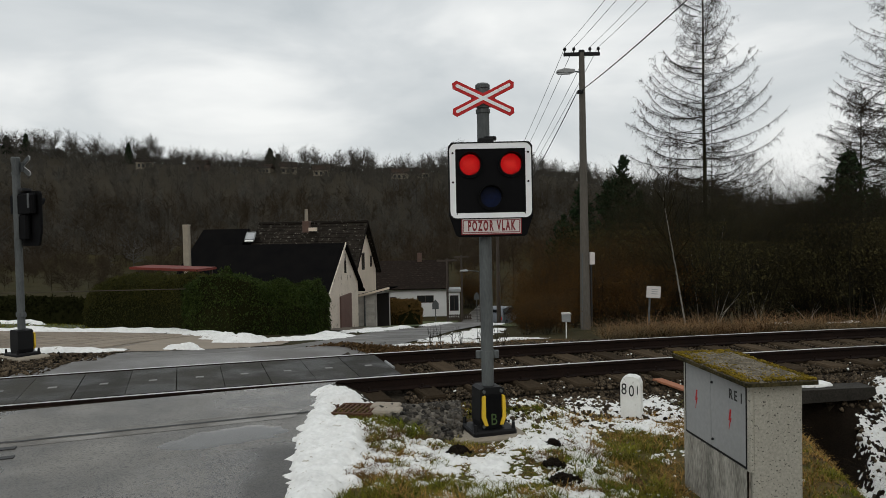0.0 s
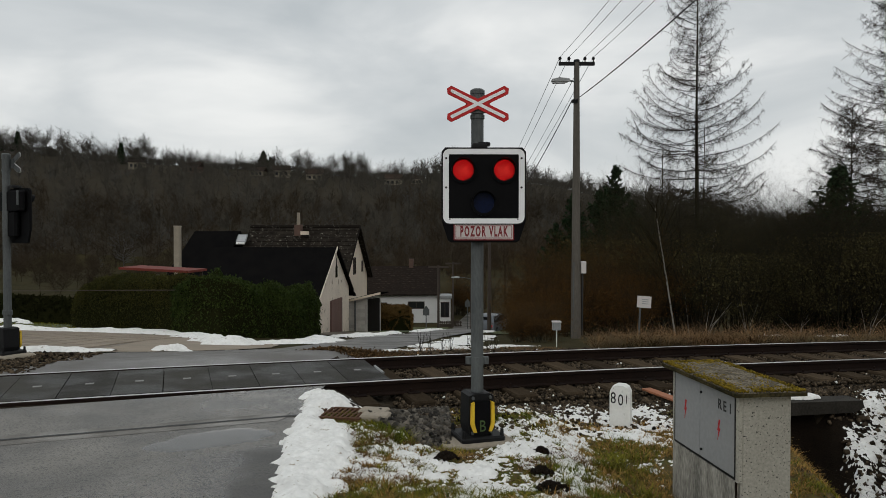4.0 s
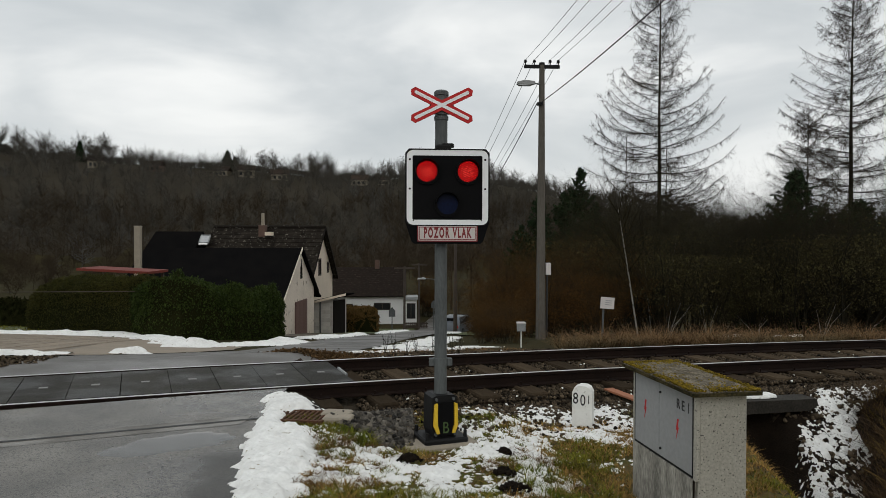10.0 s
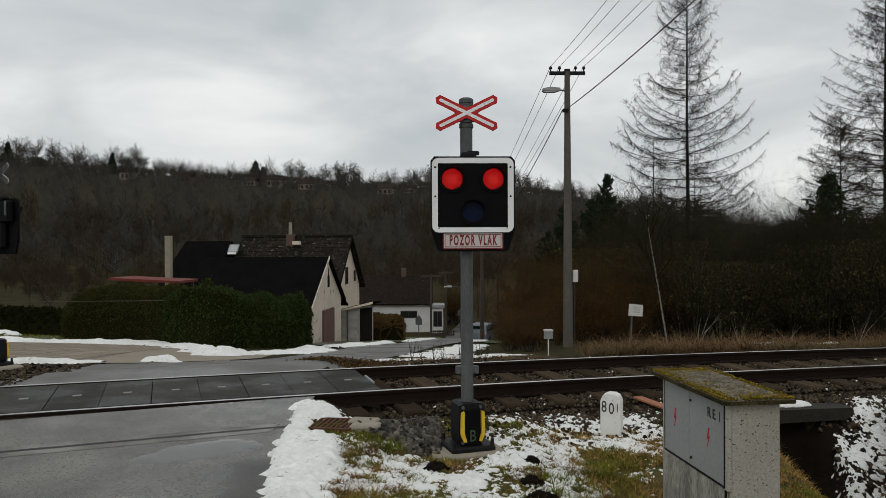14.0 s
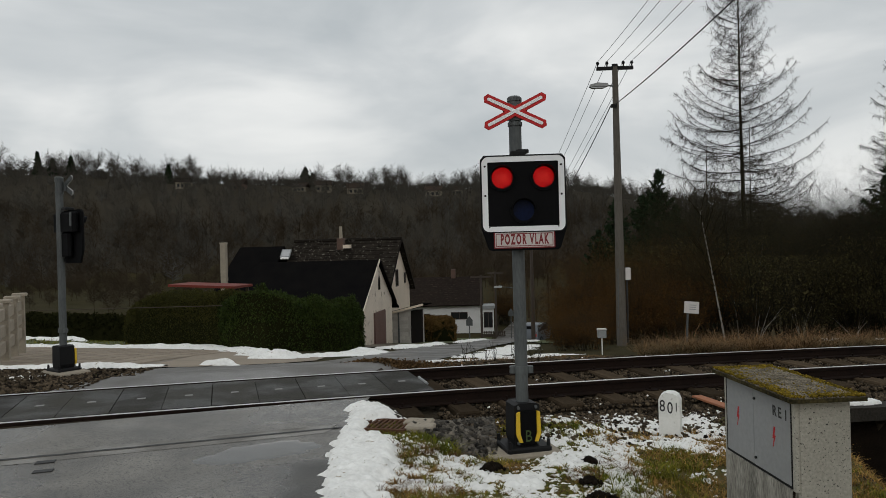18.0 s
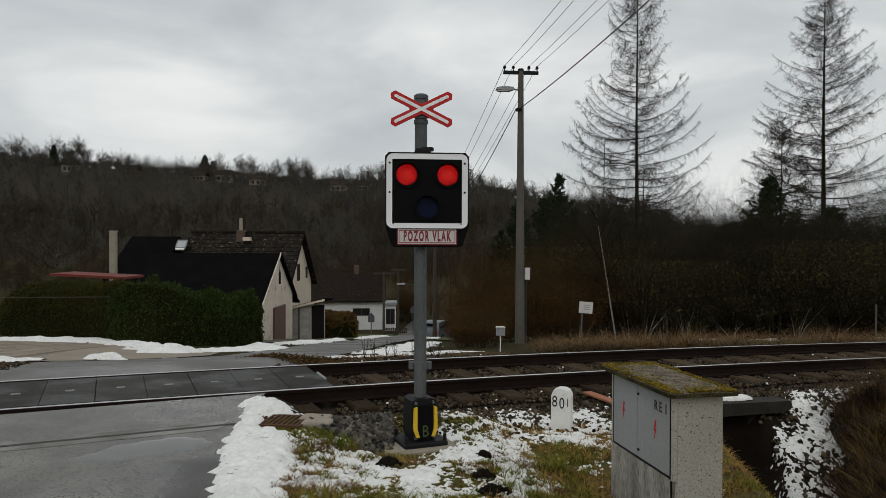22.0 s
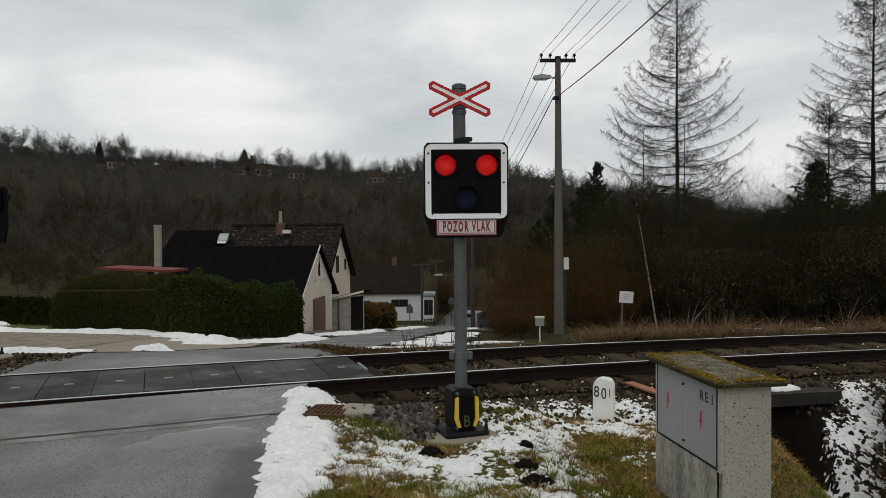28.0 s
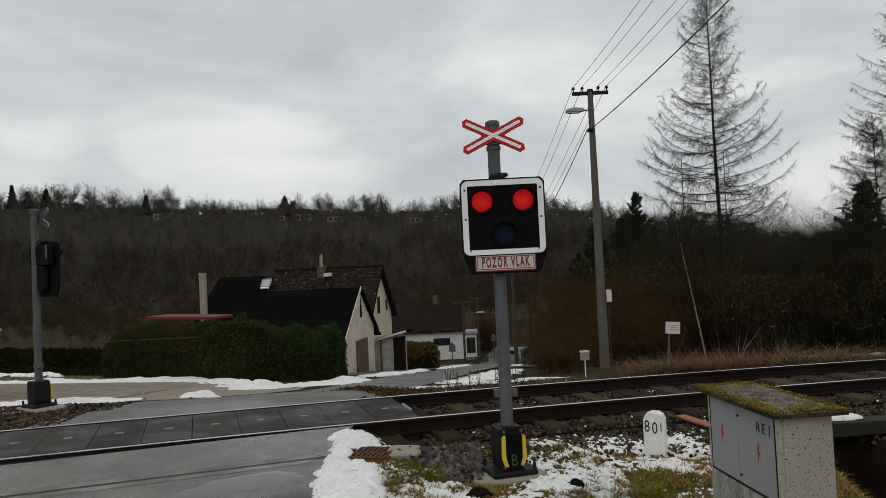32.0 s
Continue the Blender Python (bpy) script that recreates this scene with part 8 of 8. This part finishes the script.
nb = thing("notice_board", (4.98, 17.0, ground_z(4.98, 17) - 0.17), "small white notice board on a leaning post", "sign", rz=-8)
part("post", Geo().tube([(-0.06, 0.02, -0.2), (0.0, 0.02, 1.25)], 0.022, 8), M_GALV, nb)
bd = part("board", Geo().box(-0.165, 0.165, -0.012, 0.012, 1.02, 1.30, pose(0.0, 0, 0, 0, 4, 0)), M_SIGNWHITE, nb, "white notice board")
for z in (1.11, 1.16, 1.21):
    part("text_bar", Geo().box(-0.05, 0.10, -0.016, -0.012, z, z + 0.018, pose(0.0, 0, 0, 0, 4, 0)), M_STEELGREY, bd, "grey unreadable line of writing")
mp = thing("marker_post", (15.2, 20.4, ground_z(15.2, 20.4)), "thin grey marker post in the dry grass", "post")
part("post", Geo().tube([(0, 0, -0.2), (0, 0, 1.15)], 0.03, 8), M_POLECONC, mp)
for x, y, h, lab in ((-0.65, 50.0, 1.75, "grey back of a road sign on a post"), (2.9, 63, 2.7, "small pale road sign on a post")):
    rs = thing("road_sign", (x, y, ground_z(x, y)), lab, "road sign", "road signs")
    part("post", Geo().tube([(0, 0, -0.2), (0, 0, h)], 0.035, 8), M_GALV, rs)
    part("sign_plate", Geo().prism([(-0.23, h - 0.65), (0.23, h - 0.65), (0.23, h - 0.25), (0, h + 0.05), (-0.23, h - 0.25)], "y", -0.03, -0.01), M_GALV, rs)


# ---------------------------------------------------------------- car
M_CARGLASS = mat("dark_car_window", (0.010, 0.011, 0.013), (0.014, 0.015, 0.017), rough=0.35, scale=1, fine=10, bump=0, spec=0.1)


def car(x, y, rz, label):
    t = thing("car", (x, y, ground_z(x, y) + 0.04), label, "car", rz=rz)
    side = [(-2.1, 0.32), (-2.12, 0.62), (-1.95, 0.88), (-1.15, 0.98), (-0.55, 1.42), (0.2, 1.50), (1.70, 1.45), (2.02, 1.02), (2.1, 0.92), (2.12, 0.35), (1.8, 0.26), (-1.8, 0.26)]
    g = Geo()
    rings = []
    for w, k in ((-0.86, 0.0), (-0.80, 0.05), (0.80, 0.05), (0.86, 0.0)):
        rings.append([(u * (1 if k else 0.985), (w * (0.80 if v > 1.1 else 1.0)), v if k else v * 0.985 + 0.005) for u, v in side])
    n = len(side)
    vs = [p for r in rings for p in r]
    fs = [tuple(range(n)), tuple(reversed(range(3 * n, 4 * n)))] + [(r * n + i, r * n + (i + 1) % n, (r + 1) * n + (i + 1) % n, (r + 1) * n + i) for r in range(3) for i in range(n)]
    body = part("body", g.add(vs, fs), M_CARPAINT, t, "dark blue-grey car body", smooth=True)
    for sgn in (-1, 1):
        part("side_window", Geo().add([(-0.95, sgn * 0.865, 1.0), (1.88, sgn * 0.865, 1.02), (1.62, sgn * 0.70, 1.40), (-0.45, sgn * 0.70, 1.40), (-0.95, sgn * 0.83, 1.0), (1.88, sgn * 0.83, 1.02), (1.62, sgn * 0.66, 1.40), (-0.45, sgn * 0.66, 1.40)],
             [(0, 1, 2, 3), (7, 6, 5, 4), (0, 4, 5, 1), (1, 5, 6, 2), (2, 6, 7, 3), (3, 7, 4, 0)]), M_CARGLASS, body, "dark side window")
        for u in (-1.32, 1.32):
            wh = part("wheel", Geo().tube([(u, sgn * 0.70, 0.31), (u, sgn * 0.88, 0.31)], 0.31, 18), M_TYRE, t, "black tyre")
            part("rim", Geo().tube([(u, sgn * 0.86, 0.31), (u, sgn * 0.892, 0.31)], 0.19, 14), M_GALV, wh, "grey wheel rim")
    part("rear_window", Geo().box(-0.55, 0.55, -0.02, 0.02, -0.2, 0.2, pose(1.90, 0, 1.24, 0, 0, 90) @ pose(0, 0, 0, 30, 0, 0)), M_CARGLASS, body)
    part("windscreen", Geo().box(-0.6, 0.6, -0.02, 0.02, -0.26, 0.26, pose(-0.86, 0, 1.22, 0, 0, 90) @ pose(0, 0, 0, -52, 0, 0)), M_CARGLASS, body)
    for sgn in (-1, 1):
        part("tail_light", Geo().box(2.06, 2.14, sgn * 0.65 - 0.12, sgn * 0.65 + 0.12, 0.68, 0.86, c=0.01), M_RED, body)
        part("headlight", Geo().box(-2.13, -2.0, sgn * 0.6 - 0.15, sgn * 0.6 + 0.15, 0.62, 0.78, c=0.01), M_LAMPGLASS, body)
    return t


car(4.45, 55.0, 246, "dark blue-grey car parked beside the lane")

# ---------------------------------------------------------------- paved yard, block by block
yard_rows = [(-10.5, 10.95, -5.5, 11.0), (-11.0, 12.3, -5.6, 12.3), (-11.3, 13.5, -5.8, 13.5), (-11.8, 15.0, -6.1, 15.0), (-12.3, 17.0, -6.5, 17.0), (-12.5, 19.0, -7.5, 19.3), (-12.0, 20.4, -8.4, 20.6)]
yard = ribbon("yard", yard_rows, ground_z, 0.012, M_PAVBED, 14, "sandy paved yard of concrete blocks", "paving")
apron_rows = [(-5.6, 10.95, -4.6, 11.05), (-5.7, 12.2, -3.42, 12.25), (-5.9, 13.5, -3.1, 13.3), (-6.2, 15.0, -3.3, 15.0), (-6.6, 17.0, -4.6, 17.0), (-7.5, 19.3, -6.3, 19.0)]
ribbon("yard_apron", apron_rows, ground_z, 0.018, M_PAVER, 8, "smooth concrete apron before the hedge", "paving")
blocks = [Geo().box(-0.187, 0.187, -0.187, 0.187, 0, 0.03, c=0.014).mesh("paving_block", M_PAVER)]
count = 0
for j in range(24):
    for i in range(24):
        u, v = -13.0 + i * 0.404, 11.0 + j * 0.404
        c, s = math.cos(0.10), math.sin(0.10)
        x, y = -9 + (u + 9) * c - (v - 12) * s, 12 + (u + 9) * s + (v - 12) * c
        if y < 11.12 or y > 19.5 or x > -5.65 - 0.12 * (y - 11.3) or count >= 300 or x / y < -0.72 or x < -12.3:
            continue
        ob = new("paving_block", blocks[0])
        ob.parent = yard
        gx, gyy = (ground_z(x + 0.2, y) - ground_z(x - 0.2, y)) / 0.4, (ground_z(x, y + 0.2) - ground_z(x, y - 0.2)) / 0.4
        ob.matrix_basis = pose(x, y, ground_z(x, y) - 0.001 + random.uniform(0, 0.003), math.degrees(gyy), -math.degrees(gx), math.degrees(0.10))
        count += 1


# ---------------------------------------------------------------- what moves
def motions():
    """Blinking: added louvres slide over the light streaks of the two red lamps in turn, once a second."""
    shown = (0.5, 0.30, 0.12, 0.05, 0.05, 0.5, 0.82, 1.0, 1.0, 0.95)
    for k, (lv, c) in enumerate(grilles):
        rows = []
        for i in range(321):
            open_by = shown[(i + (0 if k == 0 else 5)) % 10]
            d = 0.0070 * (1 - open_by) ** 1.6
            back = 0.0036 * smooth(0.6, 0.8, open_by)
            rows.append((i / 10, pose(c[0], 0, c[1], 0, -24, 0) @ Matrix.Translation((0, back, d))))
        walk(lv, rows)


motions()
